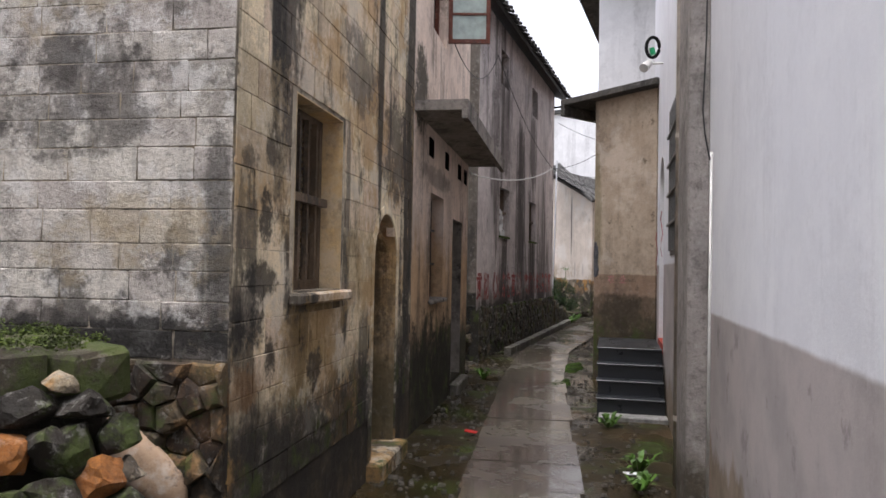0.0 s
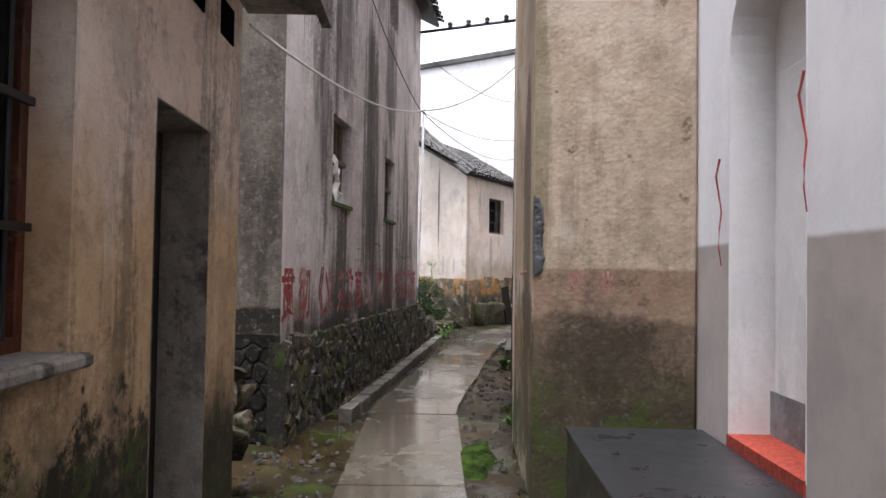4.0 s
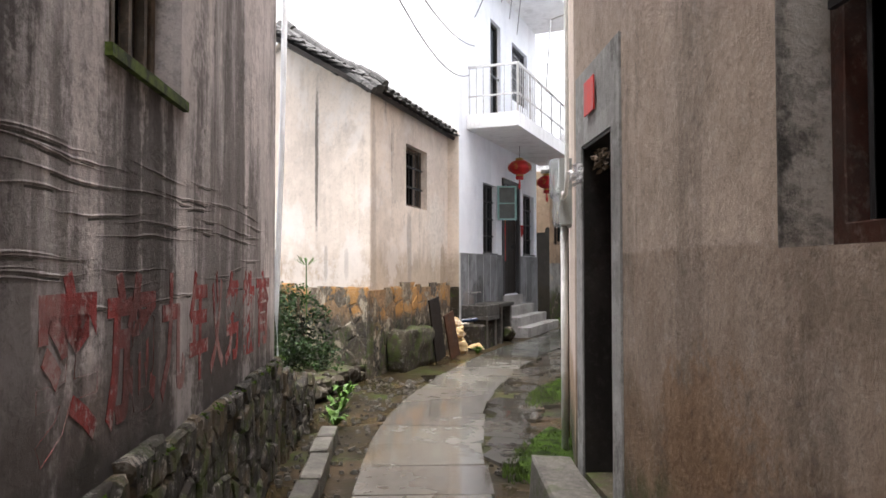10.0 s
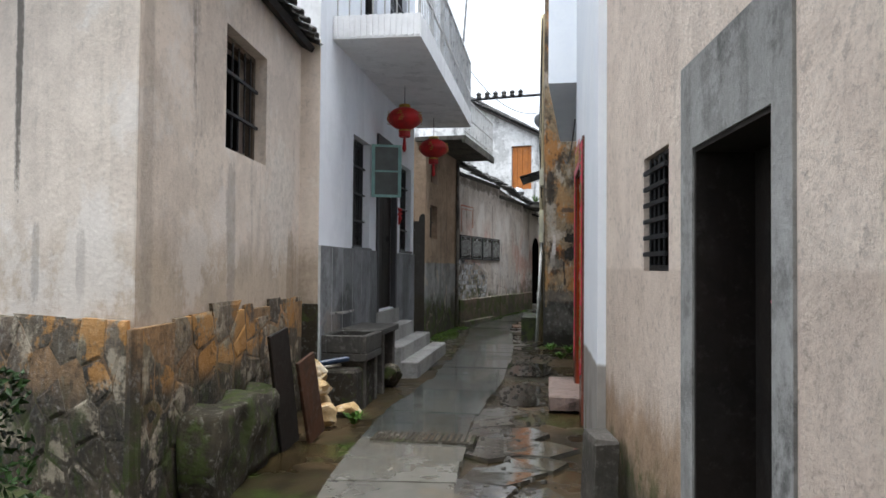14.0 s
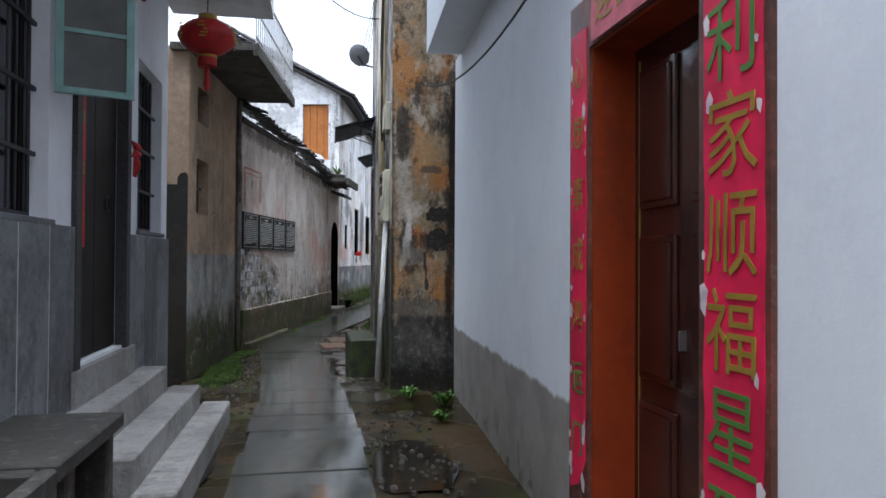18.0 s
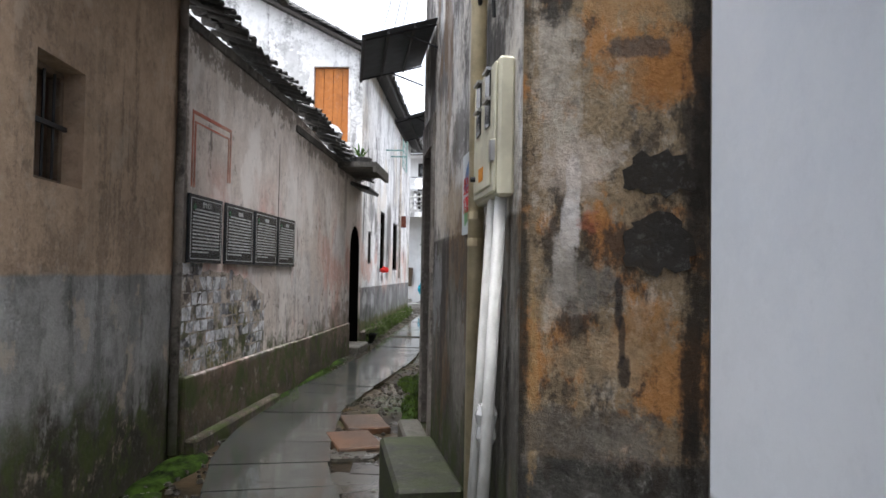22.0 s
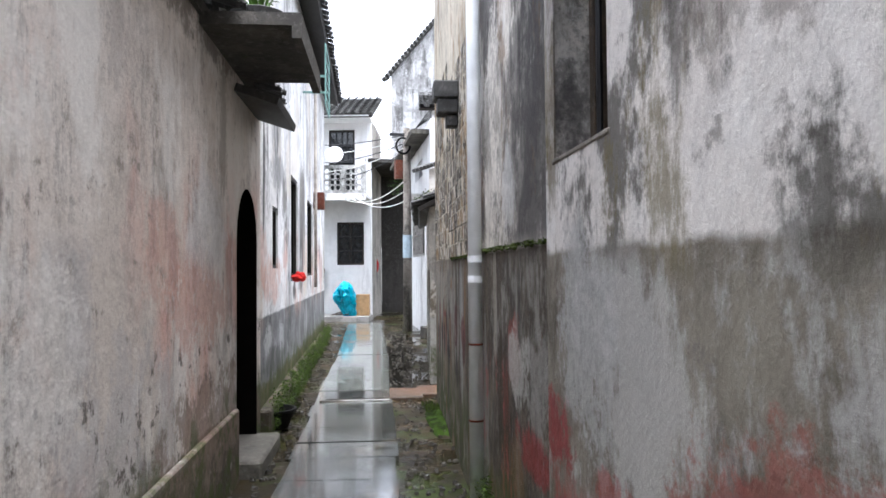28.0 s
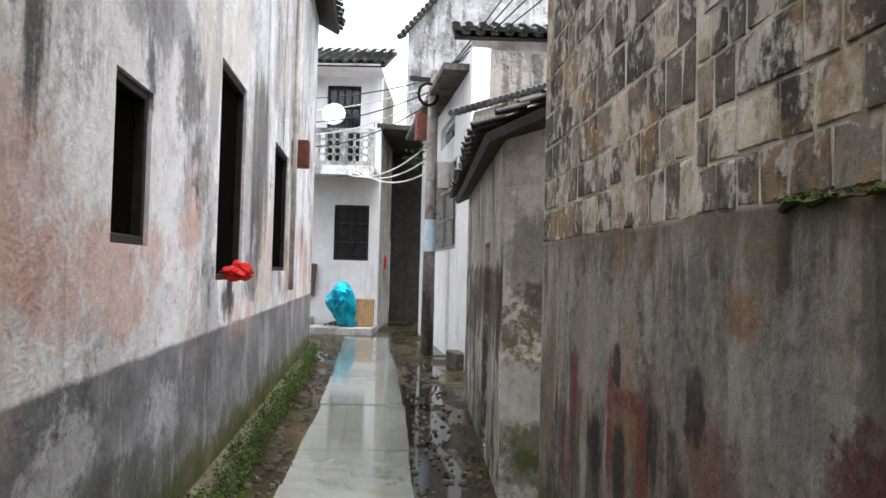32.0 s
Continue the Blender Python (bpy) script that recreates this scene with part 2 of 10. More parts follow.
# stone-block house at the start
ASHLAR_STAINS = ((3.5, 2.7, 0.24, 1.9, SOOT, 0.92), (3.05, 2.55, 0.42, 0.42, SMOKE, 0.8), (2.5, 3.2, 0.11, 1.2, SOOT, 0.9), (0.47, 3.5, 0.09, 1.15, SOOT, 0.95), (0.12, 1.45, 0.12, 0.55, SOOT, 0.8),
                 (0.86, 1.2, 0.13, 0.28, SOOT, 0.85), (2.12, 0.8, 0.15, 0.45, SOOT, 0.75), (3.4, 0.85, 0.32, 0.45, SOOT, 0.8), (1.9, 2.95, 0.4, 0.3, SMOKE, 0.65), (1.66, 1.9, 0.06, 0.8, SMOKE, 0.7), (1.3, 0.55, 1.6, 0.35, SOOT, 0.75), (1.0, 1.1, 0.6, 0.3, (0.34, 0.23, 0.10), 0.6), (2.0, 1.6, 0.3, 0.4, (0.36, 0.26, 0.13), 0.55), (0.3, 2.2, 0.3, 0.4, (0.40, 0.31, 0.18), 0.5),
                 (0.36, 1.84, 0.09, 0.14, SOOT, 0.88), (0.42, 2.2, 0.1, 0.14, SOOT, 0.8), (0.16, 2.05, 0.1, 0.1, SOOT, 0.7), (0.3, 1.5, 0.17, 0.08, SOOT, 0.85), (0.2, 1.27, 0.2, 0.12, SOOT, 0.88), (0.44, 1.1, 0.08, 0.12, SOOT, 0.85), (0.9, 1.38, 0.06, 0.06, SOOT, 0.85), (1.1, 0.95, 0.12, 0.14, SOOT, 0.8), (0.15, 1.0, 0.2, 0.1, (0.22, 0.12, 0.05), 0.6))
M["ashlar"] = masonry("ashlar", (0.80, 0.66, 0.47), (0.68, 0.55, 0.38), streak=0.5, blotch=0.32, grit=0.6, seed=1.3, piece=0.1, streak_at=0.55, at=(A0, UA), patches=ASHLAR_STAINS,
                      spots=(((0.62, 0.56, 0.46), 2.2, 0.56, 0.6), ((0.42, 0.25, 0.09), 1.5, 0.58, 0.6), ((0.035, 0.03, 0.025), 1.3, 0.60, 0.85, 0.35)), moss=(0.75, 0.5),
                      bands=((0.85, (0.075, 0.062, 0.042), (0.13, 0.105, 0.065), 0.5),))
M["ashlar_end"] = masonry("ashlar_end", (0.60, 0.555, 0.49), (0.43, 0.39, 0.34), streak=0.4, blotch=0.5, grit=0.75, seed=1.9, piece=0.1, at=(A0, (-0.824, -0.566)), patches=((0.3, 1.22, 1.5, 0.1, SOOT, 0.9), (0.06, 1.7, 0.09, 0.5, SOOT, 0.7), (0.75, 2.3, 0.3, 0.22, SMOKE, 0.7), (0.45, 1.75, 0.3, 0.14, (0.42, 0.33, 0.2), 0.5)), streak_at=0.54,
                          spots=(((0.64, 0.62, 0.58), 5.0, 0.57, 0.6), ((0.05, 0.045, 0.04), 1.7, 0.60, 0.8), ((0.36, 0.29, 0.18), 1.6, 0.60, 0.5)), moss=(1.2, 0.56),
                          bands=((1.32, (0.07, 0.062, 0.055), (0.14, 0.125, 0.11), 0.25),))
M["mortar"] = masonry("mortar", (0.56, 0.48, 0.36), (0.40, 0.34, 0.26), streak=0.5, blotch=0.4, seed=1.3, streak_at=0.5, at=(A0, UA), patches=ASHLAR_STAINS,
                      spots=(((0.035, 0.03, 0.025), 1.7, 0.55, 0.85, 0.3),), bands=((1.12, (0.10, 0.075, 0.045), (0.06, 0.048, 0.03), 0.3),))
M["reveal"] = masonry("reveal", (0.62, 0.42, 0.20), (0.56, 0.45, 0.30), streak=0.4, blotch=0.4, seed=2.0, bands=((0.9, (0.12, 0.10, 0.06), (0.18, 0.14, 0.08), 0.5),))
M["plaster_a"] = masonry("plaster_a", (0.76, 0.63, 0.53), (0.66, 0.53, 0.44), streak=0.4, blotch=0.3, seed=3.1, moss=(0.95, 0.52), at=(A0, UA), patches=((4.05, 3.35, 0.35, 0.4, (0.035, 0.034, 0.022), 0.9), (4.5, 0.5, 1.0, 0.55, (0.022, 0.02, 0.012), 0.95), (5.8, 0.4, 1.0, 0.5, (0.022, 0.02, 0.012), 0.95), (5.05, 2.6, 0.8, 0.1, SMOKE, 0.5)),
                         bands=((1.9, (0.58, 0.40, 0.24), (0.48, 0.325, 0.19), 0.8), (0.85, (0.055, 0.047, 0.025), (0.03, 0.027, 0.016), 0.5)))
M["concrete"] = masonry("concrete", (0.30, 0.27, 0.24), (0.22, 0.195, 0.17), streak=0.6, blotch=0.6, seed=4.4, grit=0.5)
M["sink_stone"] = masonry("sink_stone", (0.066, 0.063, 0.056), (0.04, 0.038, 0.034), streak=0.5, blotch=0.5, seed=4.7, grit=0.5, rough=0.6)
M["concrete_dark"] = masonry("concrete_dark", (0.13, 0.12, 0.10), (0.07, 0.065, 0.058), streak=0.5, blotch=0.5, seed=4.9, grit=0.5, moss=(9, 0.6))
# white house
WHITE_DADO = ((0.44, 0.395, 0.375), (0.36, 0.33, 0.315))
M["white_q"] = masonry("white_q", (0.80, 0.81, 0.83), (0.75, 0.76, 0.79), streak=0.05, blotch=0.03, grit=0.04, seed=5.2,
                       bands=((1.67, *WHITE_DADO, 0.012), (0.42, (0.26, 0.21, 0.16), (0.15, 0.125, 0.09), 0.3)))
M["white_q_near"] = masonry("white_q_near", (0.80, 0.81, 0.83), (0.75, 0.76, 0.79), streak=0.05, blotch=0.04, grit=0.04, seed=5.4,
                            bands=((1.33, *WHITE_DADO, 0.012), (0.55, (0.34, 0.27, 0.21), (0.22, 0.18, 0.13), 0.25)), spots=(((0.18, 0.16, 0.15), 4.0, 0.63, 0.5, 1.0, 0.6, 1.3),))
M["white"] = masonry("white", (0.80, 0.80, 0.80), (0.72, 0.72, 0.72), streak=0.14, blotch=0.07, grit=0.06, seed=5.7)
M["white_r"] = masonry("white_r", (0.84, 0.87, 0.90), (0.80, 0.835, 0.88), streak=0.0, blotch=0.03, grit=0.03, seed=6.1,
                       bands=((0.93, (0.36, 0.335, 0.305), (0.28, 0.26, 0.235), 0.05),), moss=(0.4, 0.52))
M["roughcast"] = masonry("roughcast", (0.40, 0.365, 0.335), (0.32, 0.29, 0.27), streak=0.3, blotch=0.25, grit=0.8, seed=7.3, bands=((0.35, (0.10, 0.085, 0.06), (0.16, 0.135, 0.1), 0.3),))
# ochre house
M["ochre"] = masonry("ochre", (0.46, 0.37, 0.275), (0.39, 0.305, 0.22), streak=0.25, blotch=0.2, grit=0.4, seed=8.8, moss=(0.8, 0.46),
                     bands=((1.54, (0.25, 0.168, 0.113), (0.31, 0.22, 0.155), 0.02), (1.25, (0.11, 0.078, 0.05), (0.155, 0.113, 0.075), 0.12), (0.85, (0.045, 0.036, 0.022), (0.08, 0.062, 0.036), 0.3)),
                     at=((-5.92, 9.2), (0.9878, -0.1554)), patches=((0.02, 2.4, 0.1, 0.9, (0.17, 0.15, 0.07), 0.55), (0.5, 1.0, 0.5, 0.2, (0.05, 0.04, 0.025), 0.7)),
                     spots=(((0.09, 0.072, 0.045), 5.0, 0.66, 0.8), ((0.62, 0.54, 0.45), 1.4, 0.60, 0.4, 1.0, 1.65, 9)))
M["ochre_e"] = masonry("ochre_e", (0.76, 0.65, 0.55), (0.67, 0.56, 0.47), streak=0.06, blotch=0.08, grit=0.6, seed=9.4, moss=(0.55, 0.48),
                       bands=((1.62, (0.66, 0.55, 0.46), (0.58, 0.475, 0.39), 0.012), (0.85, (0.42, 0.29, 0.19), (0.30, 0.21, 0.14), 0.3), (0.45, (0.06, 0.052, 0.035), (0.10, 0.085, 0.05), 0.3)))
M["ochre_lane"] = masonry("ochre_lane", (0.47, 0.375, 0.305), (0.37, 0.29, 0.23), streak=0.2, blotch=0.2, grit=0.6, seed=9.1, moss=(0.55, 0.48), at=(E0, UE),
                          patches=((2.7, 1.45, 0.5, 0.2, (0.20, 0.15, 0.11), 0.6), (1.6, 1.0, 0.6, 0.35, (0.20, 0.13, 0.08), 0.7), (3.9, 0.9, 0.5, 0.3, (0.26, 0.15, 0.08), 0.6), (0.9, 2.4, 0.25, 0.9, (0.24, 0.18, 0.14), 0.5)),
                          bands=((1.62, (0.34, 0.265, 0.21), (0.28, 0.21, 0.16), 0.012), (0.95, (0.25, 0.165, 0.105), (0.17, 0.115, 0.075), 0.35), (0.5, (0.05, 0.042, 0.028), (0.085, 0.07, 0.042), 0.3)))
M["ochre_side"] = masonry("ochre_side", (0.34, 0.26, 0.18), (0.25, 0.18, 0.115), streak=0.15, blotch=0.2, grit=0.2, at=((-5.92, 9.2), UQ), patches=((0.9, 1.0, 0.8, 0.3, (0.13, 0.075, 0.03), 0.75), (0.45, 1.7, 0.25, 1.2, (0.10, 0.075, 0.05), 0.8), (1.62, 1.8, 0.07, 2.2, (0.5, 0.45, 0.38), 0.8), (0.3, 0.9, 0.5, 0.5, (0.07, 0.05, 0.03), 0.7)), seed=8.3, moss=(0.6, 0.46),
                          bands=((1.2, (0.22, 0.155, 0.095), (0.27, 0.20, 0.13), 0.3), (0.6, (0.06, 0.05, 0.03), (0.10, 0.08, 0.045), 0.3)), spots=(((0.40, 0.335, 0.26), 1.1, 0.57, 0.6),))
# slogan house
SOOTY_RUN = (0.062, 0.052, 0.047)
M["slogan_wall"] = masonry("slogan_wall", (0.66, 0.59, 0.565), (0.52, 0.465, 0.445), streak=0.4, blotch=0.3, grit=0.6, seed=10.1, streak_at=0.53, at=(C0, UC),
                           patches=((1.93, 1.6, 0.34, 0.72, SOOTY_RUN, 0.88), (3.35, 2.9, 0.4, 1.8, SOOTY_RUN, 0.85), (4.68, 1.65, 0.3, 0.65, SOOTY_RUN, 0.88), (4.7, 4.3, 0.35, 0.9, SOOTY_RUN, 0.7), (2.0, 4.4, 0.4, 0.9, SOOTY_RUN, 0.6), (2.75, 1.1, 0.7, 0.16, SOOTY_RUN, 0.7), (5.9, 1.1, 0.9, 0.14, SOOTY_RUN, 0.6)),
                           bands=((1.2, (0.22, 0.175, 0.155), (0.145, 0.118, 0.104), 0.3), (0.98, (0.06, 0.05, 0.04), (0.04, 0.034, 0.027), 0.2)), spots=(((0.07, 0.06, 0.055), 1.15, 0.57, 0.75, 0.12), ((0.60, 0.55, 0.53), 0.9, 0.58, 0.5, 0.2)))
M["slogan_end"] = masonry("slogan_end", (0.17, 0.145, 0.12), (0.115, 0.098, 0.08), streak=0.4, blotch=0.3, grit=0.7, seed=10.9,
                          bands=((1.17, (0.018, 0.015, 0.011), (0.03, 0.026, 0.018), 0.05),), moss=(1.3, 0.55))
M["rubble"] = masonry("rubble", (0.05, 0.043, 0.034), (0.024, 0.021, 0.017), streak=0.5, blotch=0.6, grit=0.9, seed=11.3, piece=True, moss=(0.9, 0.5), rough=0.85,
                      spots=(((0.34, 0.31, 0.27), 9.0, 0.63, 0.85), ((0.10, 0.075, 0.045), 3.0, 0.57, 0.7), ((0.42, 0.39, 0.35), 24.0, 0.66, 0.7)))
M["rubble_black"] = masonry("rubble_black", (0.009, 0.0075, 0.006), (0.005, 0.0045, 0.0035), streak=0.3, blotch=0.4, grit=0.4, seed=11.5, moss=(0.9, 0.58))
M["rubble_bed"] = masonry("rubble_bed", (0.022, 0.019, 0.014), (0.036, 0.03, 0.022), seed=11.8, moss=(0.9, 0.52))
# cream house with the rubble foot
M["cream"] = masonry("cream", (0.72, 0.63, 0.54), (0.63, 0.545, 0.465), streak=0.14, blotch=0.14, grit=0.3, seed=12.5, streak_at=0.58,
                     bands=((1.75, (0.52, 0.43, 0.335), (0.45, 0.37, 0.29), 0.4),), at=((-12.832, 19.836), (-0.0797, 0.9968)), patches=((2.75, 2.2, 0.5, 0.55, (0.72, 0.67, 0.60), 0.6), (3.1, 1.55, 0.14, 0.4, (0.34, 0.26, 0.18), 0.65), (1.45, 1.75, 0.1, 0.6, (0.34, 0.3, 0.26), 0.6), (0.12, 2.4, 0.08, 1.2, (0.4, 0.34, 0.28), 0.5)),
                     spots=(((0.14, 0.125, 0.11), 1.5, 0.66, 0.6, 0.16), ((0.74, 0.70, 0.66), 1.0, 0.58, 0.45)))
M["cream_gable"] = masonry("cream_gable", (0.72, 0.63, 0.54), (0.63, 0.545, 0.465), streak=0.1, blotch=0.12, grit=0.3, seed=12.5, streak_at=0.58, at=((-12.836, 19.832), (-0.9213, 0.3888)),
                           patches=((1.2, 3.05, 0.04, 1.05, (0.10, 0.09, 0.08), 0.85), (0.98, 1.62, 0.04, 0.24, (0.3, 0.27, 0.24), 0.5), (0.5, 1.6, 0.05, 0.2, (0.32, 0.28, 0.25), 0.4), (2.95, 1.7, 0.25, 0.4, (0.22, 0.2, 0.17), 0.7)),
                           bands=((1.75, (0.52, 0.43, 0.335), (0.45, 0.37, 0.29), 0.4),), spots=(((0.74, 0.70, 0.66), 1.0, 0.58, 0.45),))
M["rubble_warm"] = masonry("rubble_warm", (0.30, 0.235, 0.155), (0.19, 0.155, 0.115), streak=0.3, blotch=0.6, grit=0.8, seed=13.2, piece=0.5, moss=(0.8, 0.5),
                           spots=(((0.42, 0.36, 0.27), 3.5, 0.58, 0.7), ((0.42, 0.21, 0.06), 2.6, 0.55, 0.8, 1.0, 0.9, 9)), bands=((0.9, (0.05, 0.041, 0.028), (0.095, 0.075, 0.052), 0.6),))
M["rubble_warm_bed"] = masonry("rubble_warm_bed", (0.36, 0.215, 0.105), (0.23, 0.15, 0.085), grit=0.8, blotch=0.5, seed=13.9, bands=((0.9, (0.065, 0.054, 0.038), (0.11, 0.088, 0.062), 0.6),), moss=(0.8, 0.46))
M["foundation"] = masonry("foundation", (0.20, 0.12, 0.055), (0.08, 0.055, 0.033), streak=0.4, blotch=0.6, grit=0.9, seed=13.5, piece=0.35, moss=(1.1, 0.52),
                          spots=(((0.32, 0.19, 0.085), 2.4, 0.57, 0.8), ((0.03, 0.026, 0.02), 1.8, 0.57, 0.8)))
M["granite"] = masonry("granite", (0.215, 0.225, 0.235), (0.15, 0.157, 0.167), at=((-12.9, 23.2), (0.0, 1.0)), patches=((0.95, 1.05, 0.36, 0.3, (0.05, 0.05, 0.05), 0.8), (0.4, 1.0, 0.3, 0.15, (0.25, 0.2, 0.16), 0.6)), streak=0.35, blotch=0.4, grit=0.5, seed=14.4, rough=0.55, piece=True)
M["whitewash_f"] = masonry("whitewash_f", (0.79, 0.81, 0.84), (0.74, 0.76, 0.80), streak=0.06, blotch=0.04, grit=0.05, seed=15.1)
# brown house and the plaque wall
M["brown"] = masonry("brown", (0.47, 0.345, 0.24), (0.38, 0.275, 0.19), streak=0.3, blotch=0.25, grit=0.45, seed=16.2, moss=(0.95, 0.46),
                     bands=((1.7, (0.32, 0.32, 0.315), (0.24, 0.238, 0.23), 0.015), (0.95, (0.035, 0.031, 0.02), (0.065, 0.056, 0.038), 0.45)), spots=(((0.48, 0.39, 0.30), 2.4, 0.62, 0.5), ((0.36, 0.355, 0.34), 2.0, 0.6, 0.5, 0.6, 0.7, 1.68)))
M["plaque_wall"] = masonry("plaque_wall", (0.68, 0.62, 0.57), (0.56, 0.495, 0.44), streak=0.3, blotch=0.2, grit=0.36, seed=17.4, moss=(1.0, 0.46), at=((-12.6, 32.33), (0.217, 0.976)),
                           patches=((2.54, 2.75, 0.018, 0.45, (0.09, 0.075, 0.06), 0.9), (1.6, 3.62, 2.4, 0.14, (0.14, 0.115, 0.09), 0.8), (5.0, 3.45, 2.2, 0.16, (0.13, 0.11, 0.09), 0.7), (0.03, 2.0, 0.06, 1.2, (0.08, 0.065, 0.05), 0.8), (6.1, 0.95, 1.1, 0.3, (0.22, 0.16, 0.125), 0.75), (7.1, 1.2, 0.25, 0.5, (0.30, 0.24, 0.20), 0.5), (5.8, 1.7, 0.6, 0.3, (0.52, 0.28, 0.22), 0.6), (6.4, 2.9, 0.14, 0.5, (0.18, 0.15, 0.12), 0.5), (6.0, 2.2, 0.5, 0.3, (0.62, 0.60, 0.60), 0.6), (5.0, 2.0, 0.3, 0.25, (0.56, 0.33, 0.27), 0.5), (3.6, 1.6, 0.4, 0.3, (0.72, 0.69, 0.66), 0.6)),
                           wash=((0.60, 0.36, 0.30), 0.95, 2.6, 0.47), streak_at=0.57,
                           bands=((0.88, (0.125, 0.095, 0.062), (0.06, 0.05, 0.033), 0.06),),
                           spots=(((0.26, 0.225, 0.19), 6.0, 0.65, 0.85), ((0.74, 0.71, 0.67), 1.4, 0.56, 0.6, 0.5, 0.9, 9), ((0.12, 0.10, 0.085), 2.6, 0.66, 0.8, 0.3), ((0.40, 0.385, 0.39), 1.2, 0.57, 0.5, 0.7, 0.9, 2.0), ((0.09, 0.075, 0.065), 7.0, 0.615, 0.85, 1.0, 0.85, 1.5)))
M["limewash"] = masonry("limewash", (0.83, 0.825, 0.82), (0.72, 0.71, 0.70), streak=0.35, blotch=0.35, grit=0.4, seed=18.8, streak_at=0.56,
                        wash=((0.64, 0.40, 0.32), 1.4, 2.4, 0.5),
                        at=(L0, UL), patches=((0.4, 2.8, 0.07, 0.7, SOOT, 0.85), (1.0, 1.8, 0.8, 0.22, (0.60, 0.30, 0.21), 0.55), (0.3, 2.0, 0.3, 0.3, (0.62, 0.36, 0.28), 0.5), (2.3, 2.05, 0.3, 0.1, (0.62, 0.38, 0.32), 0.6), (2.2, 2.75, 0.3, 0.25, SMOKE, 0.7), (4.6, 2.7, 0.4, 0.8, SMOKE, 0.75), (1.6, 3.0, 0.6, 0.2, (0.2, 0.2, 0.2), 0.6), (4.3, 1.8, 0.3, 0.2, SMOKE, 0.6), (3.35, 1.65, 0.2, 0.16, SOOT, 0.8), (0.7, 1.15, 0.25, 0.2, (0.55, 0.55, 0.55), 0.7), (1.8, 1.1, 0.3, 0.2, (0.50, 0.5, 0.5), 0.6), (1.2, 0.95, 0.8, 0.15, (0.07, 0.07, 0.065), 0.7)),
                        bands=((1.45, (0.25, 0.25, 0.255), (0.18, 0.18, 0.182), 0.02), (0.78, (0.14, 0.13, 0.06), (0.08, 0.075, 0.03), 0.25)), moss=(0.85, 0.42),
                        spots=(((0.07, 0.07, 0.072), 1.7, 0.60, 0.85, 0.4, 1.6, 9), ((0.62, 0.55, 0.45), 0.8, 0.58, 0.5, 0.8, 1.5, 9), ((0.30, 0.295, 0.29), 0.9, 0.60, 0.5, 0.5, 1.6, 9), ((0.45, 0.45, 0.45), 2.5, 0.6, 0.6, 0.25, 0.75, 1.4)))
M["grey_gable"] = masonry("grey_gable", (0.52, 0.52, 0.52), (0.36, 0.36, 0.36), streak=0.6, blotch=0.5, grit=0.2, seed=19.7, streak_at=0.53)
M["limewash_up"] = masonry("limewash_up", (0.78, 0.78, 0.78), (0.66, 0.66, 0.65), streak=0.5, blotch=0.45, grit=0.2, seed=19.3, streak_at=0.57)
M["lime_h"] = masonry("lime_h", (0.84, 0.815, 0.785), (0.78, 0.74, 0.70), at=((-10.6, 32.95), (0.196, 0.9806)), patches=((2.45, 1.65, 0.3, 0.35, (0.5, 0.5, 0.49), 0.8), (2.8, 1.3, 0.22, 0.13, (0.33, 0.05, 0.05), 0.8), (2.2, 1.2, 0.2, 0.1, (0.36, 0.06, 0.05), 0.6), (1.2, 1.35, 0.5, 0.25, (0.34, 0.09, 0.07), 0.65), (0.6, 2.7, 0.3, 0.4, SMOKE, 0.75), (1.4, 2.5, 0.4, 0.25, (0.2, 0.17, 0.14), 0.6), (1.7, 3.0, 0.2, 0.7, SMOKE, 0.7), (2.85, 2.6, 0.08, 0.5, (0.3, 0.27, 0.24), 0.6), (0.25, 2.9, 0.1, 0.7, (0.16, 0.13, 0.07), 0.6), (0.5, 1.6, 0.12, 0.4, (0.46, 0.45, 0.42), 0.7)), streak=0.08, blotch=0.12, grit=0.28, seed=31.3, streak_at=0.57, moss=(0.95, 0.40),
                      bands=((1.96, (0.29, 0.265, 0.22), (0.17, 0.15, 0.12), 0.03),),
                      spots=(((0.20, 0.18, 0.165), 5.0, 0.64, 0.7), ((0.07, 0.065, 0.055), 1.5, 0.575, 0.85, 0.6, 1.9, 9), ((0.16, 0.13, 0.05), 2.2, 0.62, 0.7, 0.3, 1.9, 9), ((0.52, 0.515, 0.50), 1.7, 0.57, 0.7, 0.5, 0.7, 1.94), ((0.11, 0.095, 0.08), 1.4, 0.58, 0.75, 0.5, 0.3, 1.94), ((0.38, 0.08, 0.07), 2.0, 0.56, 0.75, 0.6, 0.4, 1.15)))
